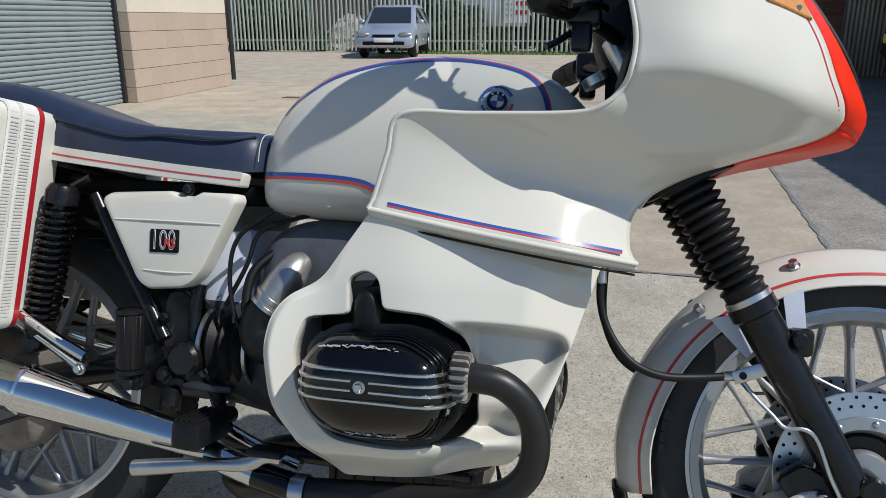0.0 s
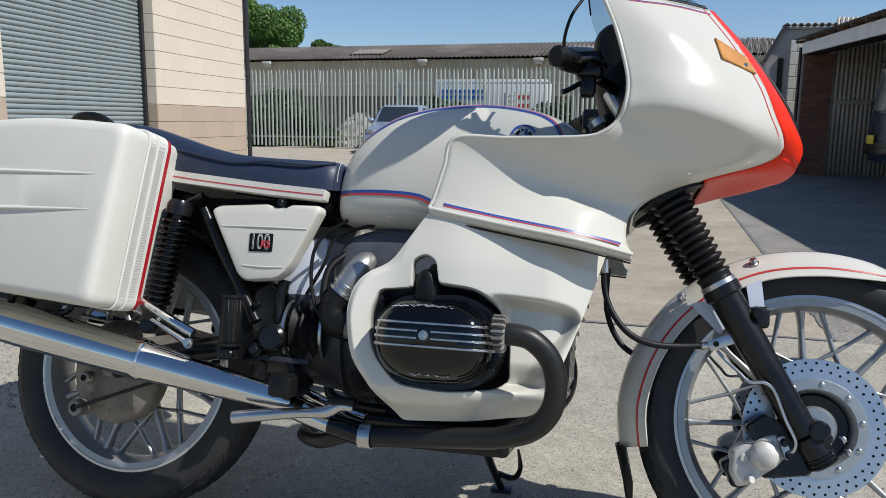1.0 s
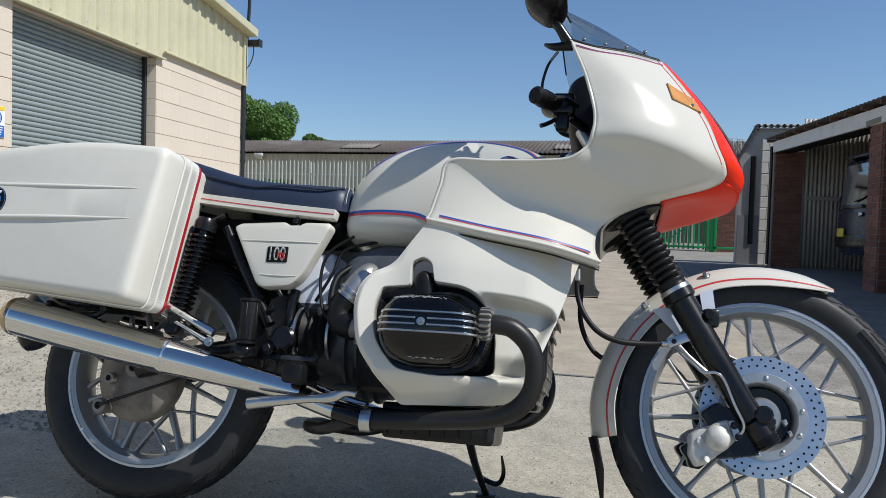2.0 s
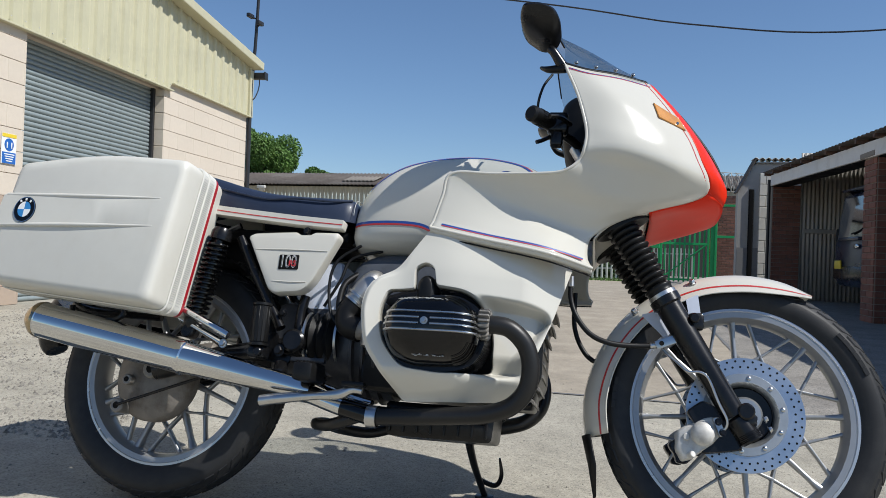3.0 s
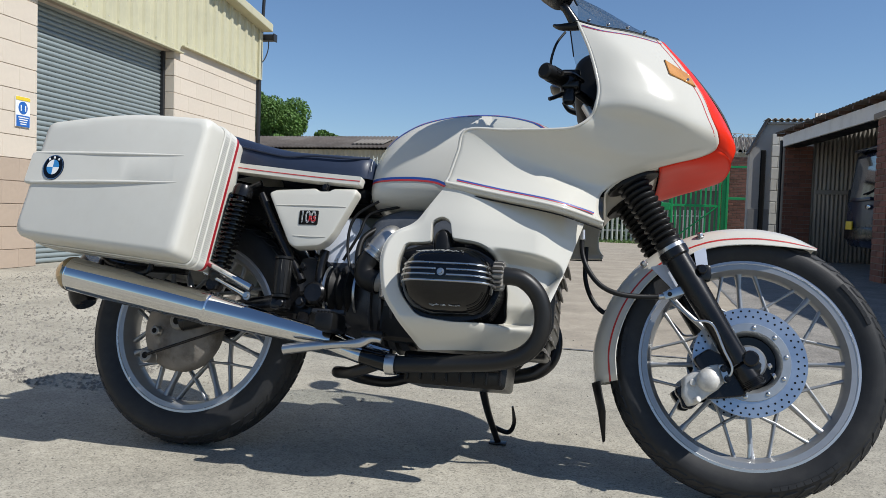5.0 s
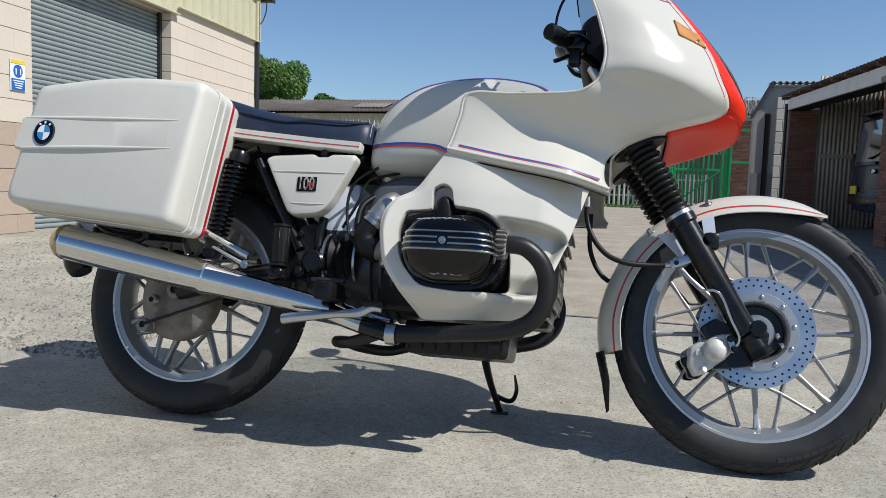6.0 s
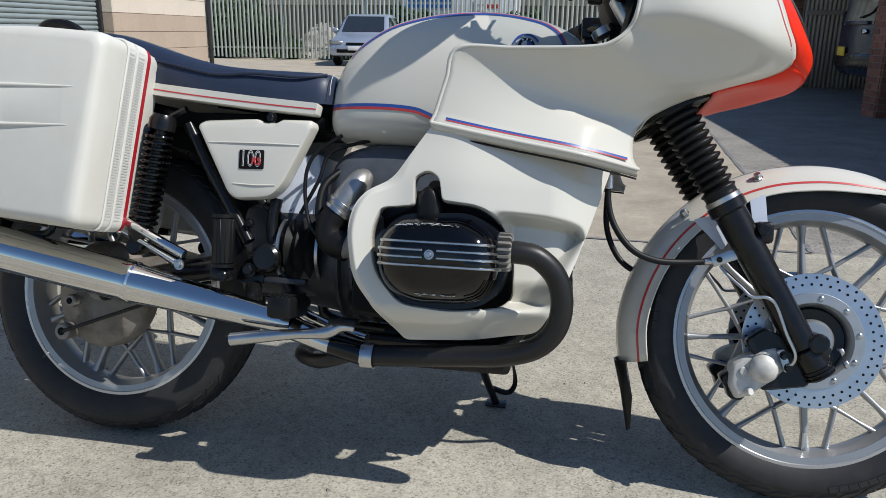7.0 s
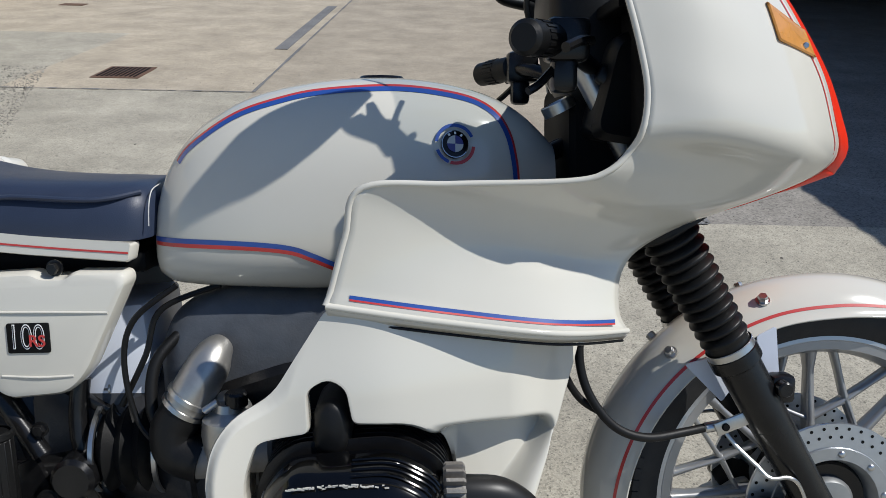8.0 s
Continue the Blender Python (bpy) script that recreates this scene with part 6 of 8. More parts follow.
LOW_LINE = [(-0.238, 0.728), (-0.129, 0.727), (-0.057, 0.722), (-0.021, 0.711), (0.03, 0.690), (0.10, 0.672)]
TOP_LINE = [(-0.205, 0.822), (-0.189, 0.842), (-0.131, 0.880), (-0.073, 0.900), (-0.015, 0.912), (0.085, 0.918), (0.17, 0.908), (0.213, 0.890), (0.234, 0.862), (0.244, 0.825), (0.248, 0.79)]
tank_band("tank_line", LOW_LINE, 0.0, 0.0062, STRIPE_BLUE)
tank_band("tank_line", LOW_LINE, 0.0062, 0.0112, STRIPE_RED)
tank_band("tank_top_line", TOP_LINE, 0.0, 0.0062, STRIPE_BLUE)
tank_band("tank_top_line", TOP_LINE, -0.0030, 0.0, STRIPE_RED)
# filler cap and round badge
shape("filler_cap", SATIN, lambda bm: lathe(bm, [(0, 0.938), (0.03, 0.937), (0.034, 0.933), (0.034, 0.920)], 32, "Z", (0.06, 0.0, 0)), parent=tank)


def roundel(parent, m, r, ring_mat, scheme, name="round_badge"):
    """A plain round badge: ring, quarters and marks, in the x y plane of m."""
    def at(bm):
        bmesh.ops.transform(bm, matrix=m, verts=bm.verts)
        return bm
    b = part(name, at(lathe(bmesh.new(), [(0, 0), (r, 0), (r, 0.003), (r * 0.96, 0.0042), (0, 0.0042)], 48, "Z")), ring_mat, parent, angle=30)
    bm = bmesh.new()
    lathe(bm, [(r * 0.93, 0.0044), (r * 0.985, 0.0044)], 48, "Z")
    part("badge_rim", at(bm), CHROME, b)
    for k in range(4):
        bm = bmesh.new()
        pts = [(0, 0)] + [(r * 0.6 * math.cos(a), r * 0.6 * math.sin(a)) for a in [math.pi / 2 * (k + i / 10) for i in range(11)]]
        bm.faces.new([bm.verts.new((x, y, 0.0052)) for x, y in pts])
        part("badge_quarter", at(bm), scheme[k % 2], b, smooth=False)
    bm = bmesh.new()
    for k in (-1, 0, 1):
        a = math.pi / 2 + k * 0.62
        box(bm, (r * 0.78 * math.cos(a), r * 0.78 * math.sin(a), 0.005), (r * 0.15, r * 0.17, 0.001), 0, Matrix.Rotation(a - math.pi / 2, 3, "Z"))
    part("badge_mark", at(bm), WHITE, b, smooth=False)
    return b


tilt = Matrix.Translation((0.160, tank_y(0.160, 0.845) - 0.002, 0.845)) @ Matrix.Rotation(radians(90), 4, "X") @ Matrix.Rotation(radians(-20), 4, "X") @ Matrix.Rotation(radians(8), 4, "Y")
tb = roundel(tank, tilt, 0.018, BLACK, (STRIPE_DARK, STRIP_DARK), "tank_badge")
for a0, a1, m in ((25, 175, STRIPE_BLUE), (200, 250, STRIPE_BLUE), (255, 355, STRIPE_RED)):
    bm = bmesh.new()
    skin(bm, [[Vector((r * math.cos(radians(a0 + (a1 - a0) * i / 16)), r * math.sin(radians(a0 + (a1 - a0) * i / 16)), 0.004)) for i in range(17)] for r in (0.0225, 0.0268)])
    bmesh.ops.transform(bm, matrix=tilt, verts=bm.verts)
    part("badge_arc", bm, m, tb, smooth=False)

# ---- seat ----
SEAT_ROWS = []
for x, t, w, b in ((-0.232, 0.770, 0.10, 0.728), (-0.245, 0.795, 0.128, 0.724), (-0.30, 0.798, 0.14, 0.722), (-0.40, 0.800, 0.146, 0.728), (-0.48, 0.806, 0.148, 0.738), (-0.56, 0.822, 0.148, 0.747), (-0.64, 0.845, 0.146, 0.757), (-0.74, 0.872, 0.14, 0.77), (-0.84, 0.880, 0.125, 0.785), (-0.90, 0.868, 0.10, 0.80), (-0.925, 0.84, 0.07, 0.82)):
    prof = [(-1, 0.0), (-1.02, 0.25), (-1.0, 0.55), (-0.95, 0.76), (-0.85, 0.90), (-0.6, 0.975), (-0.3, 0.995), (0, 1.0), (0.3, 0.995), (0.6, 0.975), (0.85, 0.90), (0.95, 0.76), (1.0, 0.55), (1.02, 0.25), (1, 0.0)]
    SEAT_ROWS.append([Vector((x, w * u, b + (t - b) * q)) for u, q in prof])
bm = bmesh.new()
cols = [smooth_line([r[i] for r in SEAT_ROWS], 44) for i in range(15)]
v = skin(bm, cols)
seat = part("seat", bm, SEAT, bike, "dark navy stitched vinyl dual seat", angle=0)
for s in (0, 14):
    line = [(r[s + (2 if s == 0 else -2)] + Vector((0, -0.002 if s == 0 else 0.002, 0))) for r in SEAT_ROWS[1:9]]
    up = [p + Vector((0, 0, 0.012 if 0 < i < 3 else 0)) for i, p in enumerate(line)]
    up[0] = up[0] + Vector((0.0, 0.01 if s == 0 else -0.01, 0.022))
    shape("seat_piping", SEAT, lambda bm: tube(bm, up, 0.0035, 8, n=50), parent=seat)
    st = [SEAT_ROWS[1][i] + Vector((0.004, 0, 0)) for i in (range(1, 6) if s == 0 else range(9, 14))]
    shape("stitching", STRIP_DARK, lambda bm: tube(bm, [p * 1.0 + Vector((0.008, -0.001, 0)) for p in st], 0.0008, 6, n=20), parent=seat)
for s in (-1, 1):
    side_loop = fillet([(-0.250, 0.721), (-0.255, 0.697), (-0.385, 0.706), (-0.61, 0.727), (-0.86, 0.760), (-0.86, 0.788), (-0.61, 0.753), (-0.385, 0.731)], 0.004, 3)
    rail = shape("seat_trim", PAINT, lambda bm: slab(bm, side_loop, [(s * 0.12, 0), (s * 0.146, 0), (s * 0.149, 0.002)]), label="cream trim strip under the seat")
    shape("pinstripe", STRIPE_RED, lambda bm: ribbon(bm, [(-0.255, s * 0.1497, 0.7105), (-0.385, s * 0.1497, 0.7195), (-0.61, s * 0.1497, 0.7405), (-0.85, s * 0.1497, 0.774)], [(-0.255, s * 0.1497, 0.7080), (-0.385, s * 0.1497, 0.7170), (-0.61, s * 0.1497, 0.7380), (-0.85, s * 0.1497, 0.7715)]), parent=rail, angle=0)
shape("grab_rail", RUBBER, lambda bm: tube(bm, [(-0.80, -0.12, 0.845), (-0.86, -0.125, 0.880), (-0.93, -0.115, 0.880), (-0.96, -0.08, 0.845)], 0.010, 10))

# ---- side covers ----
for s in (-1, 1):
    loop = fillet([(-0.524, 0.676), (-0.505, 0.685), (-0.385, 0.692), (-0.372, 0.685), (-0.340, 0.685), (-0.330, 0.692), (-0.262, 0.692), (-0.258, 0.680), (-0.318, 0.558), (-0.345, 0.531), (-0.425, 0.524), (-0.444, 0.536)], [0.008, 0.008, 0.01, 0.01, 0.01, 0.01, 0.008, 0.008, 0.02, 0.02, 0.012, 0.015], 4)
    cov = shape("side_cover", PAINT, lambda bm: slab(bm, loop, [(s * 0.11, 0), (s * 0.139, 0), (s * 0.1455, 0.004), (s * 0.148, 0.012)]), label="cream plastic side cover with a model badge")
    shape("cover_crease", PAINT, lambda bm: tube(bm, [(-0.492, s * 0.1478, 0.640), (-0.38, s * 0.149, 0.641), (-0.285, s * 0.1478, 0.640)], 0.0017, 8), parent=cov)
    shape("cover_crease", PAINT, lambda bm: tube(bm, [(-0.43, s * 0.1478, 0.557), (-0.38, s * 0.149, 0.5555), (-0.335, s * 0.1478, 0.557)], 0.0017, 8), parent=cov)
    bdg = shape("model_badge", DARK, lambda bm: slab(bm, fillet([(-0.419, 0.6265), (-0.363, 0.6275), (-0.3625, 0.5885), (-0.4185, 0.5875)], 0.003, 3), [(s * 0.147, 0), (s * 0.1496, 0), (s * 0.150, 0.0008)]), parent=cov, label="black badge reading 100 RS")
    for text, size, dx, dz, m, dep, thin, sq in (("100", 0.047, -0.002, 0.0, WHITE, 0.1502, 0.0, 0.70), ("100", 0.047, -0.002, 0.0, DARK, 0.1506, 0.0014, 0.70), ("RS", 0.021, 0.0120, -0.004, STRIPE_RED, 0.1514, -0.0004, 1.0)):
        bm = letters(text, size, 0.0002, thin)
        bmesh.ops.scale(bm, vec=(sq, 1, 1), verts=bm.verts)
        bmesh.ops.transform(bm, matrix=Matrix.Translation((-0.391 + (dx if s < 0 else dx), s * dep, 0.6075 + dz)) @ Matrix.Rotation(radians(90), 4, "X") @ (Matrix.Identity(4) if s < 0 else Matrix.Rotation(math.pi, 4, "Y")), verts=bm.verts)
        part("badge_letters", bm, m, bdg, smooth=False)
    part("cover_bolt", nut(bmesh.new(), (-0.356, s * 0.135, 0.696), 0.008, 0.012, (0, s, 0)), SATIN, cov)

# ---- hard cases ----
CASE_LOOP = [(-1.147, 0.478), (-1.130, 0.60), (-1.106, 0.796), (-0.83, 0.826), (-0.567, 0.809), (-0.611, 0.437), (-0.73, 0.446)]


def pannier(s):
    loop = fillet(CASE_LOOP, [0.035, 0.05, 0.028, 0.3, 0.028, 0.026, 0.06], 6)
    y = lambda d: s * d
    p = shape("pannier", CASE, lambda bm: slab(bm, loop, [(y(0.215), 0.006), (y(0.225), 0.0), (y(0.29), 0.0), (y(0.324), 0.0012), (y(0.335), 0.005), (y(0.3415), 0.012), (y(0.3445), 0.024)]), label="cream plastic hard case with ribbed edge strip", angle=35)
    # inner half, a little smaller and raked forward
    shape("inner_shell", CASE, lambda bm: slab(bm, loop, [(y(0.128), 0.026), (y(0.134), 0.008), (y(0.15), 0.002), (y(0.1875), 0.0)]), parent=p, angle=35)
    shape("edge_strip", STRIP, lambda bm: slab(bm, loop, [(y(0.243), -0.001), (y(0.2445), -0.0045), (y(0.265), -0.0045), (y(0.2665), -0.001)], False, False), parent=p)
    bm = bmesh.new()
    m = len(loop)
    for i in range(m):
        a, b = loop[i], loop[(i + 1) % m]
        ln = (b - a).length
        n = max(1, int(ln / 0.0055))
        for k in range(n):
            c = a.lerp(b, (k + 0.5) / n)
            t = (b - a).normalized()
            rot = Matrix(((t.x, 0, -t.y), (0, 1, 0), (t.y, 0, t.x)))
            cc = c + Vector((t.y, -t.x)) * (-0.0052)
            for w0, w1, up in ((0.246, 0.2635, 0.0), (0.212, 0.2325, 0.0004)):
                v = [bm.verts.new((cc.x + t.x * 0.0011 * u + t.y * -up, y(w), cc.y + t.y * 0.0011 * u + t.x * up)) for u, w in ((-1, w0), (1, w0), (1, w1), (-1, w1))]
                bm.faces.new(v)
    shape("groove", STRIP_DARK, lambda b2: slab(b2, loop, [(y(0.2365), -0.0006), (y(0.2420), -0.0006)], False, False), parent=p)
    # the red strip runs up the ends and over the top
    low = [i for i in range(m) if loop[i].y < 0.485 and -1.10 < loop[i].x < -0.645]
    order = [loop[(low[-1] + 1 + i) % m] for i in range(m) if (low[-1] + 1 + i) % m not in low]
    out = [shrink(loop, d) for d in (-0.001, -0.0035)]
    idx = [loop.index(q) for q in order]
    shape("red_strip", CASE_RED, lambda b2: skin(b2, [[Vector((out[e][i].x, y(w), out[e][i].y)) for i in idx] for w, e in ((0.1865, 0), (0.1875, 1), (0.1985, 1), (0.1995, 0))]), parent=p, label="red rubber seal strip")
    shape("seal_strip", STRIP, lambda b2: slab(b2, loop, [(y(0.1870), 0.001), (y(0.2000), 0.001), (y(0.2015), -0.0048), (y(0.2350), -0.0048), (y(0.2365), -0.001)], False, False), parent=p)
    tagged(part("strip_rib", bm, STRIP_DARK, p, smooth=False), kind="stuff")
    # moulded band on the lid, raised between two ridges that run out towards the front
    def band(b2):
        slab(b2, fillet([(-1.1255, 0.704), (-1.1365, 0.618), (-0.62, 0.628), (-0.61, 0.700)], [0.010, 0.010, 0.002, 0.002], 4), [(y(0.300), 0.0), (y(0.3465), 0.0), (y(0.3500), 0.004)])
        bmesh.ops.subdivide_edges(b2, edges=[e for e in b2.edges if abs(e.verts[0].co.x - e.verts[1].co.x) > 0.2], cuts=12)
        for v in b2.verts:
            f = max(0.0, min(1.0, (-0.63 - v.co.x) / 0.34))
            if abs(v.co.y) > 0.33:
                v.co.y = y(0.3440 + (abs(v.co.y) - 0.3440) * f)
    shape("moulded_band", CASE, band, parent=p, angle=25)
    for z0, z1, x1 in ((0.702, 0.702, -0.632), (0.621, 0.630, -0.642)):
        shape("moulded_rib", CASE, lambda b2: tube(b2, [(-1.112, y(0.3455), z0), (-0.9, y(0.3470), (z0 + z1) / 2), (x1, y(0.3425), z1)], [0.0050, 0.0050, 0.0025], 12), parent=p)
    m4 = Matrix.Translation((-1.042, y(0.3480), 0.661)) @ Matrix.Rotation(radians(90 if s < 0 else -90), 4, "X")
    roundel(p, m4, 0.034, BLACK, (BADGE_BLUE, WHITE))
    shape("strip_screw", DARK, lambda b2: [rod(b2, (x, y(w), z), (x + 0.006, y(w), z - 0.001), 0.0035, 8) for x, w, z in ((-0.6125, 0.255, 0.567), (-0.6175, 0.255, 0.540), (-0.6120, 0.2225, 0.555), (-0.6165, 0.2225, 0.528))], parent=p)
    shape("carry_handle", SATIN, lambda b2: tube(b2, [(-0.95, y(0.2), 0.45), (-0.93, y(0.2), 0.425), (-0.80, y(0.2), 0.422), (-0.78, y(0.2), 0.446)], 0.008, 8), parent=p)
    shape("catch", SATIN, lambda b2: [box(b2, (x, y(0.24), 0.462 + (x + 0.7) * -0.07), (0.05, 0.03, 0.014), 0.003) for x in (-0.72, -1.02)], parent=p)


pannier(-1)
pannier(1)
shape("case_frame", SATIN, lambda bm: [tube(bm, [(-0.50, s * 0.14, 0.70), (-0.70, s * 0.13, 0.62), (-0.95, s * 0.13, 0.60), (-1.02, s * 0.12, 0.55), (-0.98, s * 0.13, 0.46), (-0.70, s * 0.14, 0.44)], 0.009, 8) for s in (-1, 1)])

# ---- boxer engine ----
shape("crankcase", ENGINE, lambda bm: [slab(bm, fillet([(-0.17, 0.30), (-0.17, 0.52), (-0.05, 0.56), (0.20, 0.56), (0.28, 0.50), (0.28, 0.34), (0.22, 0.29)], 0.03, 4), [(-0.13, 0.01), (-0.12, 0), (0.12, 0), (0.13, 0.01)])], label="dark cast engine block")
shape("oil_pan", ENGINE, lambda bm: slab(bm, fillet([(-0.100, 0.28), (0.172, 0.28), (0.166, 0.198), (-0.094, 0.198)], 0.012, 4), [(-0.095, 0.012), (-0.085, 0), (0.085, 0), (0.095, 0.012)]))
shape("oil_pan_fin", ENGINE, lambda bm: [box(bm, (-0.084 + 0.034 * k, 0, 0.232), (0.006, 0.198, 0.050), 0.002) for k in range(8)])
shape("gearbox", GEARBOX, lambda bm: [lathe(bm, [(0.0, -0.115), (0.10, -0.115), (0.112, -0.105), (0.125, -0.02), (0.135, 0.0), (0.135, 0.1), (0, 0.1)], 40, "X", (-0.20, 0, 0.42)), box(bm, (-0.33, 0, 0.42), (0.2, 0.18, 0.2), 0.03)], label="dark bell housing and gearbox")
shape("housing_rib", GEARBOX, lambda bm: [lathe(bm, [(0.135, x), (0.146, x + 0.004), (0.146, x + 0.010), (0.135, x + 0.014)], 40, "X", (-0.20, 0, 0.42)) for x in (0.0, 0.03, 0.06)])
shape("rubber_boot", RUBBER, lambda bm: [lathe(bm, [(0.055 + 0.012 * (k % 2), -0.30 + 0.012 * k) for k in range(8)], 30, "X", (-0.02, -0.075, 0.425))])
shape("starter_cover", COVER, lambda bm: slab(bm, fillet([(-0.236, 0.47), (-0.240, 0.575), (-0.214, 0.628), (-0.15, 0.652), (0.0, 0.652), (0.12, 0.640), (0.20, 0.60), (0.20, 0.47)], [0.02, 0.05, 0.05, 0.06, 0.06, 0.06, 0.04, 0.02], 6), [(-0.112, 0.035), (-0.104, 0.014), (-0.090, 0.003), (-0.075, 0), (0.075, 0), (0.090, 0.003), (0.104, 0.014), (0.112, 0.035)]), label="grey cast air cleaner cover", angle=60)
intake = shape("intake_tube", SATIN_ALLOY, lambda bm: tube(bm, [(-0.194, -0.150, 0.500), (-0.178, -0.150, 0.528), (-0.162, -0.142, 0.556), (-0.153, -0.130, 0.574), (-0.148, -0.118, 0.580)], [0.029, 0.029, 0.029, 0.027, 0.018], 28, n=20), label="bright metal intake tube")
for c in ((-0.190, -0.150, 0.508), (-0.182, -0.150, 0.522)):
    part("hose_clamp", lathe(bmesh.new(), [(0.029, -0.004), (0.0318, -0.003), (0.0318, 0.003), (0.029, 0.004)], 24, "Y", c, Vector((0.55, 0.05, 0.8)).to_track_quat("Y", "Z").to_matrix()), STEEL, intake)
part("clamp_screw", rod(bmesh.new(), (-0.158, -0.178, 0.512), (-0.140, -0.176, 0.524), 0.005), STEEL, intake)
shape("intake_elbow", RUBBER, lambda bm: tube(bm, [(-0.188, -0.150, 0.508), (-0.205, -0.152, 0.480), (-0.200, -0.155, 0.452), (-0.165, -0.16, 0.440)], 0.030, 18), label="black rubber intake elbow")
carb = shape("carburettor", SATIN_ALLOY, lambda bm: [rod(bm, (-0.146, -0.140, 0.480), (-0.120, -0.150, 0.512), 0.028, 24, 0.006), lathe(bm, [(0, 0.52), (0.016, 0.52), (0.018, 0.510), (0.034, 0.500), (0.036, 0.480), (0.032, 0.452), (0.030, 0.40), (0, 0.395)], 28, "Z", (-0.128, -0.168, 0))], label="weathered alloy carburettor")
part("carburettor_cap", rod(bmesh.new(), (-0.118, -0.17, 0.515), (-0.118, -0.17, 0.535), 0.015), SATIN, carb)
part("carburettor_throat", rod(bmesh.new(), (-0.19, -0.16, 0.44), (-0.07, -0.165, 0.455), 0.026), CASTING, carb)


for a in range(9):
    an = radians(100 + 32 * a)
    part("housing_bolt", nut(bmesh.new(), (-0.312, 0.118 * math.cos(an), 0.42 + 0.118 * math.sin(an)), 0.007, 0.010, (-1, 0, 0)), STEEL, bike)
for x in (-0.322, -0.238):
    part("boot_clamp", lathe(bmesh.new(), [(0.066, x - 0.004), (0.069, x - 0.003), (0.069, x + 0.003), (0.066, x + 0.004)], 30, "X", (0, -0.075, 0.425)), STEEL, bike)
part("gearbox_rib", box(bmesh.new(), (-0.30, -0.135, 0.36), (0.09, 0.02, 0.012), 0.003), GEARBOX, bike)
part("breather_pipe", tube(bmesh.new(), [(-0.20, -0.10, 0.60), (-0.232, -0.13, 0.56), (-0.235, -0.145, 0.50), (-0.215, -0.15, 0.46)], 0.008, 12), RUBBER, bike)


def cylinder_side(s):
    cx, cz = 0.065, 0.412
    base = fillet([(-0.040, 0.385), (-0.040, 0.445), (-0.010, 0.482), (0.110, 0.490), (0.160, 0.462), (0.172, 0.398), (0.150, 0.352), (0.110, 0.338), (0.025, 0.334), (-0.020, 0.350)], 0.022, 5)
    head = shape("cylinder_head", SATIN, lambda bm: [slab(bm, inset(base, -0.006), [(s * 0.12, 0.014), (s * 0.24, 0.014)])], label="black finned cylinder head")
    shape("cooling_fin", SATIN, lambda bm: [slab(bm, inset(base, -0.010), [(s * (0.15 + 0.014 * k), 0.0), (s * (0.1535 + 0.014 * k), 0.0)]) for k in range(9)], parent=head, angle=30)
    cov = shape("rocker_cover", BLACK, lambda bm: slab(bm, base, [(s * 0.272, 0.004), (s * 0.276, 0.0), (s * 0.300, 0.0), (s * 0.318, 0.004), (s * 0.335, 0.014), (s * 0.346, 0.030), (s * 0.350, 0.052)]), parent=bike, label="gloss black rocker cover with bright fins")
    for v in cov.data.vertices:
        if v.co.z < 0.405:
            v.co.y -= s * 0.42 * (0.405 - v.co.z)
    # bright ribs across the middle: thin plates that follow the cover's section
    sect = [(0.000, 0.290), (0.000, 0.302), (0.0035, 0.319), (0.012, 0.3355), (0.026, 0.3475), (0.048, 0.3525)]

    def rib(bm, z, x0, x1, ends):
        left = [(x0 - 0.0025 + d, y) for d, y in sect] if ends[0] else [(x0, 0.290), (x0, 0.3515), (x0 + 0.001, 0.3525)]
        right = [(x1 + 0.0025 - d, y) for d, y in reversed(sect)] if ends[1] else [(x1 - 0.001, 0.3525), (x1, 0.3515), (x1, 0.290)]
        out = left + right
        drop = lambda q: 0.42 * max(0.0, 0.405 - z)
        rows = [[Vector((x, s * (y - e - drop(z)), z + h)) for x, y in out] for h, e in ((-0.0025, 0.0022), (-0.0012, 0), (0.0012, 0), (0.0025, 0.0022))]
        v = skin(bm, rows, True)
        bm.faces.new(v[0])
        bm.faces.new(v[-1])
    for k, z in enumerate((0.443, 0.4295, 0.4170, 0.4035)):
        x0, x1 = -0.0395 + (0.0045, 0.001, 0, 0.0005)[k], 0.1605 + 0.011 * (0.445 - z) / 0.04
        if k in (0, 3):
            shape("bright_rib", STEEL, lambda bm: rib(bm, z, x0, x1, (1, 1)), parent=cov, label="polished rib")
        else:
            shape("bright_rib", STEEL, lambda bm: rib(bm, z, x0, 0.046, (1, 0)), parent=cov, label="polished rib")
            shape("bright_rib", STEEL, lambda bm: rib(bm, z, 0.070, x1, (0, 1)), parent=cov, label="polished rib")
    # stepped ridges round the front corners
    def ridge(bm, d, y, keep):
        loop = inset(base, d)
        pts = []
        for i in range(len(loop)):
            p, q = loop[i], loop[(i + 1) % len(loop)]
            for j in range(6):
                c = p.lerp(q, j / 6)
                if keep(c):
                    pts.append(Vector((c.x, s * (y - 0.42 * max(0.0, 0.405 - c.y)), c.y)))
        pts.sort(key=lambda p: p.x - 0.6 * abs(p.z - 0.412))
        tube(bm, pts, 0.0019, 6, n=26)
    for d, y in ((0.0002, 0.302), (0.0015, 0.3105), (0.0042, 0.3185), (0.0085, 0.3265), (0.0135, 0.3342)):
        shape("dark_rib", BLACK, lambda bm: ridge(bm, d, y, lambda c: c.x > 0.052 and c.y > 0.455), parent=cov)
        shape("dark_rib", BLACK, lambda bm: ridge(bm, d, y, lambda c: c.x > 0.115 and c.y < 0.385), parent=cov)
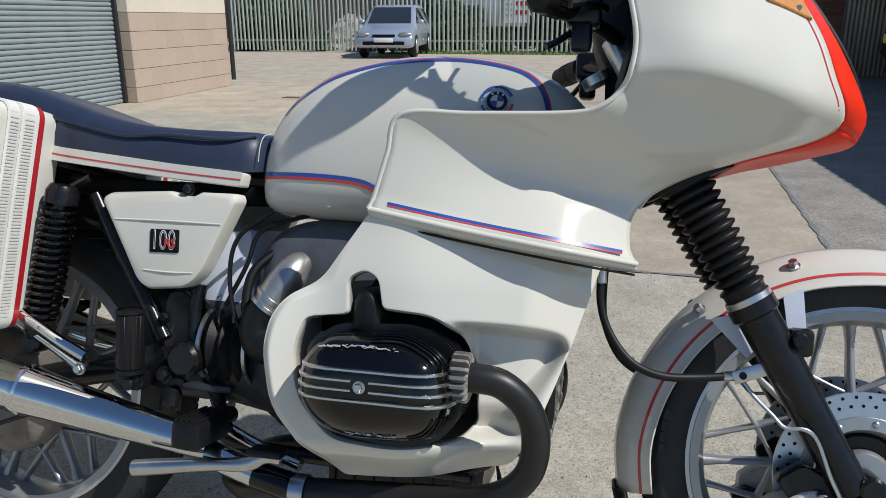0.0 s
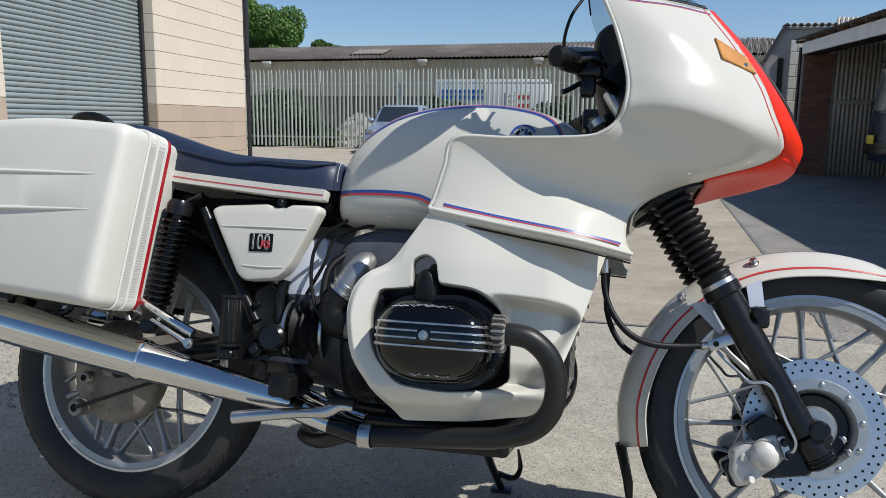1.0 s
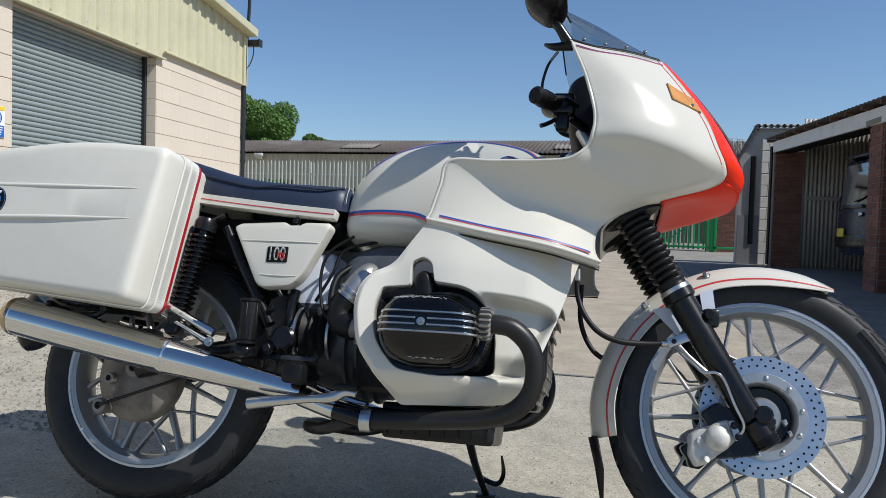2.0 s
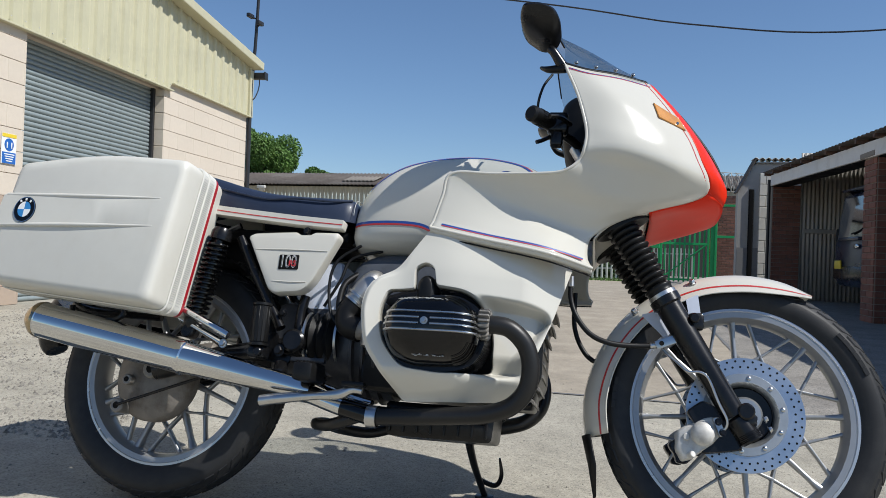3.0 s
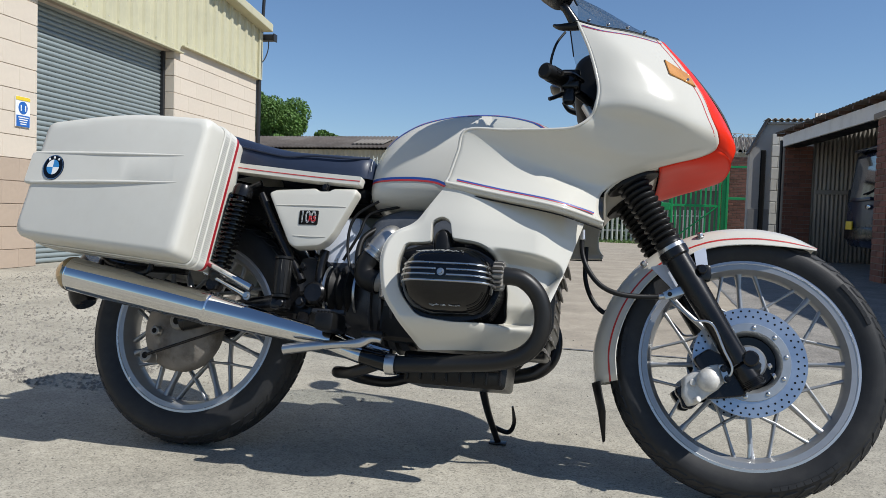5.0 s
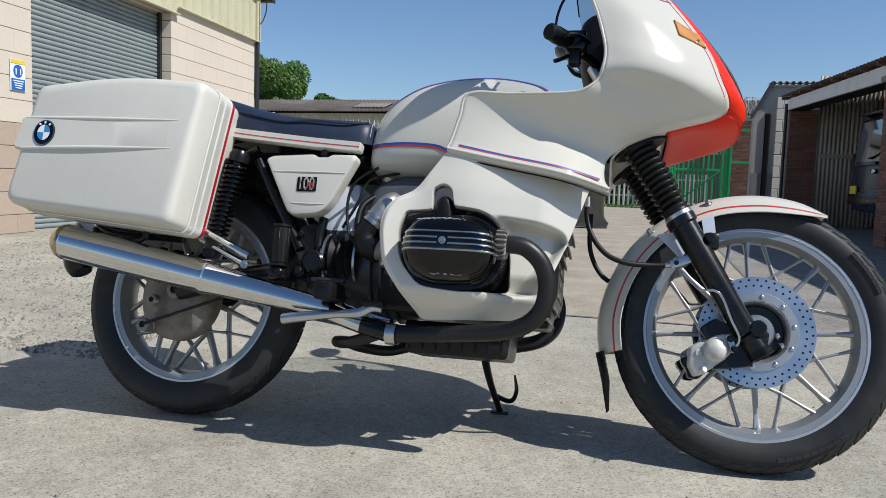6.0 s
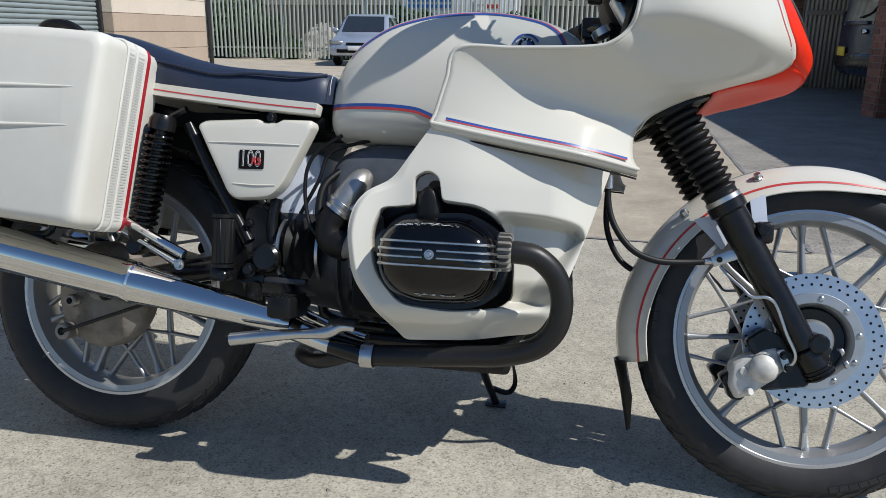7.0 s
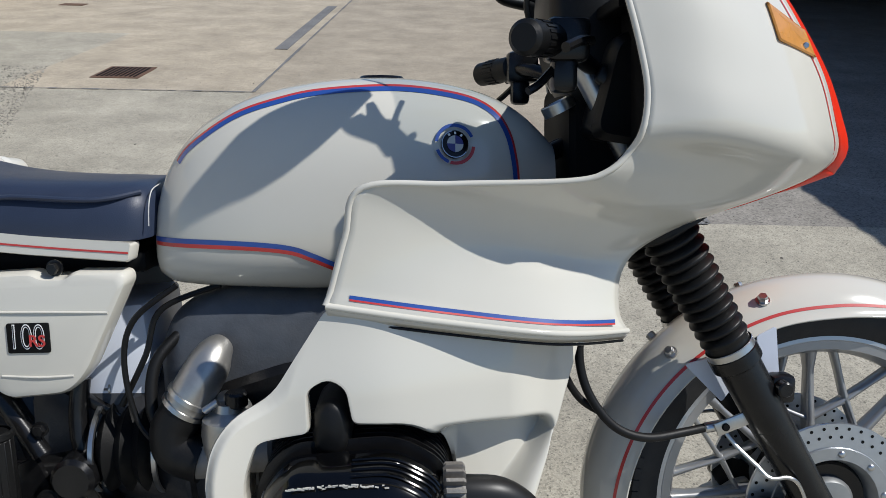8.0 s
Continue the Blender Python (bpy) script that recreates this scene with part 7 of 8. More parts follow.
    rng = random.Random(7)
    bm = bmesh.new()
    for k in range(90):
        up = k < 62
        x = rng.uniform(-0.005, 0.105) if up else rng.uniform(0.03, 0.10)
        z = (0.4700 + 0.004 * math.sin(x * 25) if up else 0.3535) + rng.gauss(0, 0.0008)
        box(bm, (x, s * (0.3385 + rng.uniform(0, 0.0006) - 0.42 * max(0.0, 0.405 - z)), z), (rng.uniform(0.0015, 0.006), 0.0022, rng.uniform(0.0005, 0.0011)), 0, Matrix.Rotation(rng.gauss(0, 0.15), 3, "Y"))
    tagged(part("scuff_mark", bm, CALIPER, cov, "worn bare-metal scuffs", smooth=False), kind="stuff")
    part("cover_nut", nut(bmesh.new(), (0.058, s * 0.350, 0.4225), 0.0062, 0.010, (0, s, 0)), STEEL, cov)
    # plug cap in the fairing's slot
    shape("plug_cap", RUBBER, lambda bm: slab(bm, fillet([(0.000, 0.495), (0.002, 0.545), (0.018, 0.560), (0.036, 0.556), (0.046, 0.535), (0.046, 0.50), (0.03, 0.485)], 0.012, 4), [(s * 0.20, 0), (s * 0.262, 0.0), (s * 0.272, 0.004), (s * 0.276, 0.01)]), parent=bike)
    # black sheet added behind the cutout, standing in for the deep shade there
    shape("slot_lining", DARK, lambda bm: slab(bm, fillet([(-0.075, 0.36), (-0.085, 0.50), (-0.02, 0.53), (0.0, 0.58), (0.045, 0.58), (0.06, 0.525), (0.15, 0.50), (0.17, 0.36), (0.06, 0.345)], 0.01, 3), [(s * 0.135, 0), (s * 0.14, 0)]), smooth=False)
    # exhaust
    hp = [(0.150, s * 0.275, 0.452), (0.185, s * 0.277, 0.4525), (0.222, s * 0.272, 0.446), (0.256, s * 0.260, 0.415), (0.270, s * 0.248, 0.370), (0.262, s * 0.235, 0.318), (0.228, s * 0.222, 0.280), (0.170, s * 0.212, 0.260), (0.10, s * 0.205, 0.252), (-0.02, s * 0.200, 0.242), (-0.10, s * 0.198, 0.236)]
    ex = shape("exhaust_header", PIPE, lambda bm: tube(bm, hp, 0.0205, 20, n=70), label="matt black exhaust header pipe")
    def fins(bm):
        rows = []
        for x, f in ((0.152, 0.9), (0.155, 1.0), (0.175, 1.0), (0.178, 0.9)):
            rows.append([Vector((x, s * 0.276 + r * f * math.cos(a), 0.452 + r * f * math.sin(a))) for a, r in [(2 * math.pi * (k + o) / 17, r) for k in range(17) for o, r in ((0.0, 0.0350), (0.34, 0.0350), (0.46, 0.0245), (0.88, 0.0245))]])
        v = skin(bm, rows, True)
        bm.faces.new(v[0])
        bm.faces.new(v[-1])
    shape("finned_nut", CASTING, fins, parent=ex, label="bright finned exhaust nut", smooth=False)
    shape("pipe_joint", CHROME, lambda bm: tube(bm, [(-0.085, s * 0.199, 0.236), (-0.16, s * 0.198, 0.250), (-0.25, s * 0.198, 0.276)], [0.0225, 0.021, 0.0215], 20), parent=ex, label="chromed pipe joint, partly blackened")
    shape("pipe_clamp", STEEL, lambda bm: lathe(bm, [(0.0225, -0.012), (0.0255, -0.012), (0.0255, 0.012), (0.0225, 0.012)], 24, "X", (-0.092, s * 0.199, 0.2365)), parent=ex)
    shape("pipe_coating", BLACK, lambda bm: tube(bm, [(-0.104, s * 0.199, 0.2395), (-0.135, s * 0.1985, 0.2455), (-0.168, s * 0.198, 0.2525)], [0.0228, 0.0222, 0.0218], 24), parent=ex, label="worn black coating on the pipe joint")
    A, B = Vector((-0.25, s * 0.198, 0.277)), Vector((-1.055, s * 0.205, 0.405))
    d = (B - A).normalized()
    L = (B - A).length
    q = d.to_track_quat("Y", "Z").to_matrix()
    muf = part("silencer", lathe(bmesh.new(), [(0.0205, 0.0), (0.023, 0.02), (0.030, 0.16), (0.0365, 0.30), (0.040, 0.352), (0.0425, 0.356), (0.0425, 0.366), (0.041, 0.37), (0.0425, 0.5), (0.0445, 0.65), (0.0445, L - 0.02), (0.046, L - 0.018), (0.0455, L - 0.01), (0.042, L), (0.030, L + 0.016), (0.022, L + 0.018), (0.022, L - 0.06)], 48, "Y", A, q), CHROME, bike, "chromed tapered silencer", angle=22)
    part("end_cap", lathe(bmesh.new(), [(0.0462, L - 0.016), (0.0468, L - 0.012), (0.0435, L + 0.001), (0.031, L + 0.018), (0.0225, L + 0.020), (0.0225, L - 0.05)], 48, "Y", A, q), END_CAP, muf, "heat-stained silencer end cap")
    part("silencer_bracket", tube(bmesh.new(), [(-0.50, s * 0.19, 0.395), (-0.56, s * 0.19, 0.42), (-0.66, s * 0.175, 0.46)], 0.010, 10), CHROME, muf)


cylinder_side(-1)
cylinder_side(1)
for ob in bike.children:
    if ob.name.split(".")[0] in ("cylinder_head", "rocker_cover"):
        ob.location = (-0.008, 0, COVER_RISE)
shape("balance_pipe", PIPE, lambda bm: [tube(bm, [(-0.13, -0.19, 0.235), (-0.20, -0.165, 0.212), (-0.262, -0.10, 0.214), (-0.272, 0, 0.22), (-0.262, 0.10, 0.214), (-0.20, 0.165, 0.212), (-0.13, 0.19, 0.235)], 0.015, 12)])
for k, x in enumerate((0.256, 0.268, 0.274, 0.274, 0.275, 0.281, 0.291, 0.299)):
    shape("timing_cover_fin", CASTING, lambda bm: slab(bm, fillet([(x - 0.05, 0.300 + 0.031 * k), (x - 0.045, 0.306 + 0.031 * k), (x, 0.314 + 0.031 * k), (x + 0.006, 0.309 + 0.031 * k), (x + 0.0065, 0.300 + 0.031 * k), (x + 0.003, 0.300 + 0.031 * k), (x - 0.001, 0.307 + 0.031 * k)], 0.002, 3), [(-0.085, 0.0015), (-0.082, 0), (0.082, 0), (0.085, 0.0015)]))
shape("timing_cover", ENGINE, lambda bm: slab(bm, fillet([(0.18, 0.29), (0.258, 0.29), (0.268, 0.36), (0.272, 0.44), (0.292, 0.52), (0.22, 0.54)], 0.01, 4), [(-0.075, 0.008), (-0.065, 0), (0.065, 0), (0.075, 0.008)]))

# ---- frame, swinging arm, suspension ----
shape("frame_tube", SATIN, lambda bm: [tube(bm, pts, 0.013, 12) for s in (-1, 1) for pts in (
    [(-0.540, s * 0.128, 0.676), (-0.492, s * 0.130, 0.596), (-0.440, s * 0.132, 0.518), (-0.384, s * 0.14, 0.436)],
    [(-0.345, s * 0.10, 0.53), (-0.35, s * 0.105, 0.47), (-0.34, s * 0.11, 0.42), (-0.30, s * 0.10, 0.33), (-0.25, s * 0.10, 0.26), (0.15, s * 0.09, 0.25)],
    [(-0.24, s * 0.05, 0.69), (-0.50, s * 0.09, 0.69), (-0.82, s * 0.10, 0.75)],
    [(-0.24, s * 0.05, 0.69), (0.20, s * 0.04, 0.80), (0.36, 0, 0.86)],
    [(0.13, s * 0.09, 0.25), (0.20, s * 0.08, 0.32), (0.25, s * 0.05, 0.60), (0.33, 0, 0.78)])], label="black tubular steel frame")
shape("frame_gusset", SATIN, lambda bm: [slab(bm, fillet([(-0.448, 0.410), (-0.397, 0.428), (-0.376, 0.376), (-0.346, 0.366), (-0.356, 0.346), (-0.456, 0.358)], 0.008, 4), [(s * 0.125, 0), (s * 0.134, 0)]) for s in (-1, 1)])
shape("swing_pivot", SATIN, lambda bm: [rod(bm, (-0.342, s * 0.09, 0.405), (-0.342, s * 0.158, 0.405), 0.030) for s in (-1, 1)])
shape("under_seat_tray", DARK, lambda bm: [box(bm, (-0.48, 0, 0.69), (0.46, 0.20, 0.03), 0.008), box(bm, (-0.66, 0, 0.66), (0.30, 0.14, 0.10), 0.02)])
shape("rear_mudguard", SATIN, lambda bm: [skin(bm, [[Vector((RX + r * math.cos(a), y, AZ + r * math.sin(a))) for y, r in ((-0.08, 0.345), (-0.07, 0.362), (0, 0.37), (0.07, 0.362), (0.08, 0.345))] for a in [radians(25 + 7 * k) for k in range(20)]])])
shape("battery", BATT, lambda bm: box(bm, (-0.315, 0, 0.54), (0.125, 0.17, 0.17), 0.008, Matrix.Rotation(radians(-6), 3, "Y")), label="pale blue-white battery")
shape("battery_strap", SATIN, lambda bm: [box(bm, (-0.31, -0.094, 0.478), (0.15, 0.012, 0.014), 0.002, Matrix.Rotation(radians(32), 3, "Y"))])
shape("swing_arm", SATIN, lambda bm: [tube(bm, [(-0.345, s * 0.095, 0.40), (-0.55, s * 0.105, 0.36), (RX, s * 0.105, AZ)], 0.026, 14) for s in (-1, 1)])
shape("final_drive", DRIVE_CASE, lambda bm: [lathe(bm, [(0, -0.122), (0.05, -0.122), (0.075, -0.117), (0.106, -0.102), (0.116, -0.09), (0.116, -0.06), (0, -0.06)], 48, "Y", (-0.765 + 0.02, 0, 0.328 - 0.04)), rod(bm, (-0.765 + 0.05, -0.10, 0.328), (-0.765 + 0.20, -0.10, 0.328 + 0.025), 0.035)], label="weathered cast final drive housing")
for bx, bz, br in ((-0.815, 0.205, 0.018), (-0.799, 0.272, 0.014), (-0.735, 0.303, 0.024)):
    boss = shape("drive_boss", CASTING, lambda bm: rod(bm, (bx, -0.09, bz), (bx, -0.142, bz), br))
    shape("boss_centre", DARK, lambda bm: rod(bm, (bx, -0.13, bz), (bx, -0.144, bz), br * 0.5), parent=boss)
shape("torque_rod", SATIN, lambda bm: tube(bm, [(-0.808, -0.146, 0.207), (-0.58, -0.146, 0.290)], 0.004, 8))


shape("mudguard_tail", SATIN, lambda bm: tube(bm, [(-1.115, 0, 0.47), (-1.145, 0, 0.42), (-1.155, 0, 0.375), (-1.145, 0, 0.350)], [0.062, 0.062, 0.055, 0.030], 16), label="black rubber tail of the rear mudguard")


def shock(s):
    top, bot = Vector((-0.585, s * 0.165, 0.672)), Vector((-0.632, s * 0.155, 0.405))
    d = (bot - top).normalized()
    q = d.to_track_quat("Y", "Z").to_matrix()
    L = (bot - top).length
    body = part("shock_absorber", lathe(bmesh.new(), [(0.0, -0.012), (0.022, -0.012), (0.028, 0.0), (0.028, 0.02), (0.014, 0.022), (0.014, L - 0.05), (0.025, L - 0.045), (0.025, L - 0.02), (0.016, L), (0, L)], 24, "Y", top, q), SATIN, bike, "black coil-spring shock absorber")
    u = d.orthogonal().normalized()
    w = d.cross(u)
    turns = 15
    pts = []
    for i in range(turns * 14 + 1):
        a = 2 * math.pi * i / 14
        pts.append(top + d * (0.025 + (L - 0.075) * i / (turns * 14)) + 0.0265 * (math.cos(a) * u + math.sin(a) * w))
    shape("spring", BLACK, lambda bm: tube(bm, pts, 0.0044, 8, n=len(pts)), parent=body)
    part("shock_eye", rod(bmesh.new(), bot + Vector((0, -0.02, 0)), bot + Vector((0, 0.02, 0)), 0.018), SATIN, body)


shock(-1)
shock(1)

# ---- foot controls ----
def peg(name, a, b, r, label):
    a, b = Vector(a), Vector(b)
    p = shape(name, RUBBER, lambda bm: rod(bm, a, b, r, 20, 0.004), label=label)
    d = (b - a)
    q = d.to_track_quat("Y", "Z").to_matrix()
    def ribs(bm):
        for k in range(16):
            t = 2 * math.pi * k / 16
            box(bm, a.lerp(b, 0.5) + q @ Vector((r * math.cos(t), 0, r * math.sin(t))), (0.0042, d.length * 0.84, 0.009), 0.001, q @ Matrix.Rotation(-t, 3, "Y"), 1)
        for e in (0.03, 0.97):
            lathe(bm, [(r, -0.004), (r + 0.004, -0.003), (r + 0.004, 0.003), (r, 0.004)], 24, "Y", a.lerp(b, e), q)
    shape("peg_rib", RUBBER, ribs, parent=p)
    return p


rear_peg = peg("passenger_footrest", (-0.432, -0.195, 0.394), (-0.434, -0.20, 0.500), 0.0200, "folded black rubber passenger footrest")
shape("footrest_hinge", SATIN, lambda bm: [box(bm, (-0.436, -0.18, 0.380), (0.045, 0.04, 0.03), 0.006), rod(bm, (-0.425, -0.215, 0.378), (-0.425, -0.16, 0.378), 0.010)], parent=rear_peg)
shape("silencer_stay", CHROME, lambda bm: tube(bm, [(-0.67, -0.17, 0.455), (-0.60, -0.18, 0.425), (-0.525, -0.19, 0.392)], [0.009, 0.008, 0.011], 12))
part("stay_bolt", nut(bmesh.new(), (-0.525, -0.198, 0.393), 0.008, 0.01), STEEL, bike)
rider_peg = shape("rider_footrest", RUBBER, lambda bm: box(bm, (-0.246, -0.235, 0.318), (0.050, 0.10, 0.043), 0.009), label="square-ended black rubber rider footrest")
for k in range(5):
    part("peg_rib", box(bmesh.new(), (-0.264 + 0.009 * k, -0.235, 0.340), (0.004, 0.092, 0.005), 0.001), RUBBER, rider_peg)
part("peg_bar", rod(bmesh.new(), (-0.250, -0.13, 0.318), (-0.248, -0.20, 0.318), 0.014), SATIN, rider_peg)
shape("footrest_bolt", SATIN, lambda bm: [nut(bm, (-0.375, -0.15, 0.378), 0.011, 0.014), rod(bm, (-0.372, -0.13, 0.345), (-0.36, -0.16, 0.315), 0.018), nut(bm, (-0.382, -0.145, 0.474), 0.008, 0.01)])
lever = shape("brake_lever", STEEL, lambda bm: tube(bm, [(-0.355, -0.242, 0.246), (-0.31, -0.244, 0.254), (-0.23, -0.242, 0.266), (-0.165, -0.24, 0.274), (-0.135, -0.238, 0.288), (-0.11, -0.235, 0.286)], [0.013, 0.0125, 0.011, 0.010, 0.012, 0.009], 12), label="brushed alloy brake lever")
shape("lever_pad", RUBBER, lambda bm: box(bm, (-0.128, -0.245, 0.298), (0.055, 0.035, 0.012), 0.004), parent=lever)
shape("lever_rod", CHROME, lambda bm: tube(bm, [(-0.29, -0.14, 0.315), (-0.20, -0.16, 0.285), (-0.10, -0.18, 0.262)], 0.010, 10))
shape("cable", RUBBER, lambda bm: [tube(bm, pts, 0.004, 8) for pts in (
    [(-0.20, -0.13, 0.665), (-0.255, -0.14, 0.62), (-0.27, -0.14, 0.56), (-0.255, -0.14, 0.48), (-0.215, -0.15, 0.44)],
    [(-0.15, -0.10, 0.66), (-0.225, -0.12, 0.63), (-0.245, -0.13, 0.57), (-0.28, -0.13, 0.50)],
    [(-0.10, -0.08, 0.65), (-0.13, -0.09, 0.61), (-0.08, -0.10, 0.58)])])
stand = shape("side_stand", SATIN, lambda bm: [tube(bm, [(0.075, 0.10, 0.235), (0.088, 0.19, 0.150), (0.112, 0.275, 0.068)], [0.012, 0.010, 0.009], 10), tube(bm, [(0.100, 0.245, 0.11), (0.140, 0.265, 0.098), (0.158, 0.25, 0.125), (0.152, 0.235, 0.172)], [0.007, 0.007, 0.006, 0.003], 8)], label="black steel side stand")
shape("stand_foot", SATIN, lambda bm: box(bm, (0.112, 0.276, 0.0665), (0.050, 0.034, 0.006), 0.002, Matrix.Rotation(radians(LEAN_ANGLE), 3, "X")), parent=stand)

# ---- cockpit ----
bars = shape("handlebar", SATIN, lambda bm: tube(bm, [(0.262, -0.205, 0.971), (0.295, -0.15, 0.965), (0.345, -0.08, 0.945), (0.345, 0.08, 0.945), (0.295, 0.15, 0.965), (0.262, 0.205, 0.971)], 0.011, 12, n=40))
for s in (-1, 1):
    a, b = Vector((0.274, s * 0.188, 0.972)), Vector((0.226, s * 0.266, 0.966))
    g = shape("handlebar_grip", RUBBER, lambda bm: rod(bm, a, b, 0.0198, 28, 0.005), parent=bars, label="ribbed black rubber grip")
    q = (b - a).to_track_quat("Y", "Z").to_matrix()
    shape("grip_rib", RUBBER, lambda bm: [box(bm, b.lerp(a, 0.45) + q @ Vector((0.0196 * math.cos(t), 0, 0.0196 * math.sin(t))), (0.0026, 0.026, 0.0036), 0, q @ Matrix.Rotation(-t, 3, "Y")) for t in [2 * math.pi * k / 18 for k in range(18)]], parent=g)
    shape("switch_unit", SATIN, lambda bm: [box(bm, a + Vector((0.012, 0, 0.0)), (0.05, 0.045, 0.05), 0.008), box(bm, a + Vector((0.01, 0, -0.035)), (0.03, 0.03, 0.05), 0.008), tube(bm, [a + Vector((0.01, s * -0.01, -0.02)), a + Vector((-0.02, s * 0.02, -0.05)), a + Vector((-0.035, s * 0.03, -0.06))], 0.005, 8)], parent=bars)
    shape("hand_lever", SATIN, lambda bm: tube(bm, [a + Vector((0.04, 0, 0.0)), a + Vector((0.02, s * 0.05, -0.005)), b + Vector((0.045, 0, -0.01))], [0.007, 0.006, 0.006], 8), parent=bars)
shape("instrument_pod", RUBBER, lambda bm: [slab(bm, fillet([(0.318, 1.112), (0.290, 1.085), (0.284, 1.03), (0.298, 0.955), (0.325, 0.905), (0.42, 0.90), (0.43, 1.09)], 0.022, 5), [(-0.085, 0.02), (-0.075, 0.006), (-0.06, 0), (0.06, 0), (0.075, 0.006), (0.085, 0.02)])] + [slab(bm, fillet([(0.33, 0.86), (0.36, 0.99), (0.44, 1.0), (0.46, 0.84)], 0.02, 4), [(-0.13, 0.01), (-0.12, 0), (0.12, 0), (0.13, 0.01)])], label="black instrument cluster behind the screen")
# dash coloured near-black to hold the cockpit's shade
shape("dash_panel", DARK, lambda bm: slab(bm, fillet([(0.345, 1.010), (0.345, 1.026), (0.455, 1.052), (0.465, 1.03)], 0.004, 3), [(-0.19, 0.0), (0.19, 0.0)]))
# black blocks added to fill the cockpit with shade and close see-through gaps
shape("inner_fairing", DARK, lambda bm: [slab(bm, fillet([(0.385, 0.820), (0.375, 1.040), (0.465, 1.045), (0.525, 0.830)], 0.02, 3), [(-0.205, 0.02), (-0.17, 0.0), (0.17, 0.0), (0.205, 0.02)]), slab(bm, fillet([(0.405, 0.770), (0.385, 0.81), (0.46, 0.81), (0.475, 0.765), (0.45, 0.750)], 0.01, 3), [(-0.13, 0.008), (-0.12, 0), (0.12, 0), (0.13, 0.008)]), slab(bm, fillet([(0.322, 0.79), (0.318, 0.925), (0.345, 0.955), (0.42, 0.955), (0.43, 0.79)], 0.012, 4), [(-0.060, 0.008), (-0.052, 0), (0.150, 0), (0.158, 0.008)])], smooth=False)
q = Vector((-0.46, 0, 0.88)).to_track_quat("Y", "Z").to_matrix()
shape("steering_damper", STEEL, lambda bm: lathe(bm, [(0.0, 0.004), (0.020, 0.004), (0.0225, 0.007), (0.0240, 0.006), (0.0240, -0.008), (0.0, -0.008)], 32, "Y", (0.306, -0.045, 0.902), q), label="round steel damper knob")
shape("steering_head", SATIN, lambda bm: [rod(bm, (0.36, 0, 0.93), (0.47, 0, 0.74), 0.032), box(bm, (0.440, 0, 0.800), (0.07, 0.24, 0.03), 0.008, Matrix.Rotation(radians(28), 3, "Y")), box(bm, (0.375, 0, 0.925), (0.07, 0.25, 0.025), 0.006, Matrix.Rotation(radians(28), 3, "Y"))])
shape("fork_tube", STEEL, lambda bm: [rod(bm, (0.326, s * 0.098, 0.951), F_TOP + Vector((0, s * 0.098, 0)), 0.016) for s in (-1, 1)])


def mirror(s):
    base = Vector((0.298, s * 0.262, 1.092))
    c = Vector((0.250, s * 0.290, 1.175))
    loop = fillet([(0.206, 1.190), (0.250, 1.192), (0.287, 1.180), (0.298, 1.158), (0.284, 1.138), (0.252, 1.132), (0.212, 1.150), (0.200, 1.170)], 0.018, 6)

    def head(bm):
        slab(bm, loop, [(s * 0.258, 0.012), (s * 0.262, 0.004), (s * 0.272, 0.0), (s * 0.310, 0.0005), (s * 0.328, 0.004), (s * 0.340, 0.010), (s * 0.347, 0.019), (s * 0.350, 0.028)])
        for v in bm.verts:
            v.co.y += s * (v.co.z - 1.16) * 1.5
            v.co.z += 0.009
    m = shape("mirror", SATIN, head, label="black fairing-mounted mirror")
    shape("mirror_arm", SATIN, lambda bm: tube(bm, [base, base + Vector((-0.02, s * 0.01, 0.03)), c + Vector((0.02, s * -0.02, -0.045))], [0.013, 0.011, 0.010], 12), parent=m)
    shape("mirror_foot", RUBBER, lambda bm: tube(bm, [base + Vector((0.01, s * 0.005, -0.012)), base + Vector((-0.03, s * -0.01, -0.006)), base + Vector((-0.05, s * -0.03, 0.01))], [0.011, 0.009, 0.004], 10), parent=m)


mirror(-1)
mirror(1)
shape("clutch_cable", RUBBER, lambda bm: tube(bm, [(0.275, -0.22, 1.09), (0.255, -0.23, 1.05), (0.245, -0.22, 1.0), (0.262, -0.205, 0.965)], 0.0032, 8))


def split_pieces(names):
    """Turns every loose piece of the named parts into a part of its own."""
    for ob in [o for o in scene.objects if o.type == "MESH" and o.name.split(".")[0] in names]:
        src = bmesh.new()
        src.from_mesh(ob.data)
        seen, groups = set(), []
        for v in src.verts:
            if v in seen:
                continue
            todo, comp = [v], []
            seen.add(v)
            while todo:
                w = todo.pop()
                comp.append(w)
                for e in w.link_edges:
                    o = e.other_vert(w)
                    if o not in seen:
                        seen.add(o)
                        todo.append(o)
            groups.append(comp)
        base = ob.name.split(".")[0]
        if len(groups) > 1:
            for k, comp in enumerate(groups):
                ids = {v: i for i, v in enumerate(comp)}
                fs = [f for f in src.faces if f.verts[0] in ids]
                me = bpy.data.meshes.new(base)
                me.from_pydata([tuple(v.co) for v in comp], [], [[ids[v] for v in f.verts] for f in fs])
                for m in ob.data.materials:
                    me.materials.append(m)
                me.polygons.foreach_set("use_smooth", [f.smooth for f in fs])
                me.set_sharp_from_angle(angle=radians(40))
                if k == 0:
                    ob.data = me
                else:
                    q = new(base, me)
                    q.parent = ob.parent
        src.free()


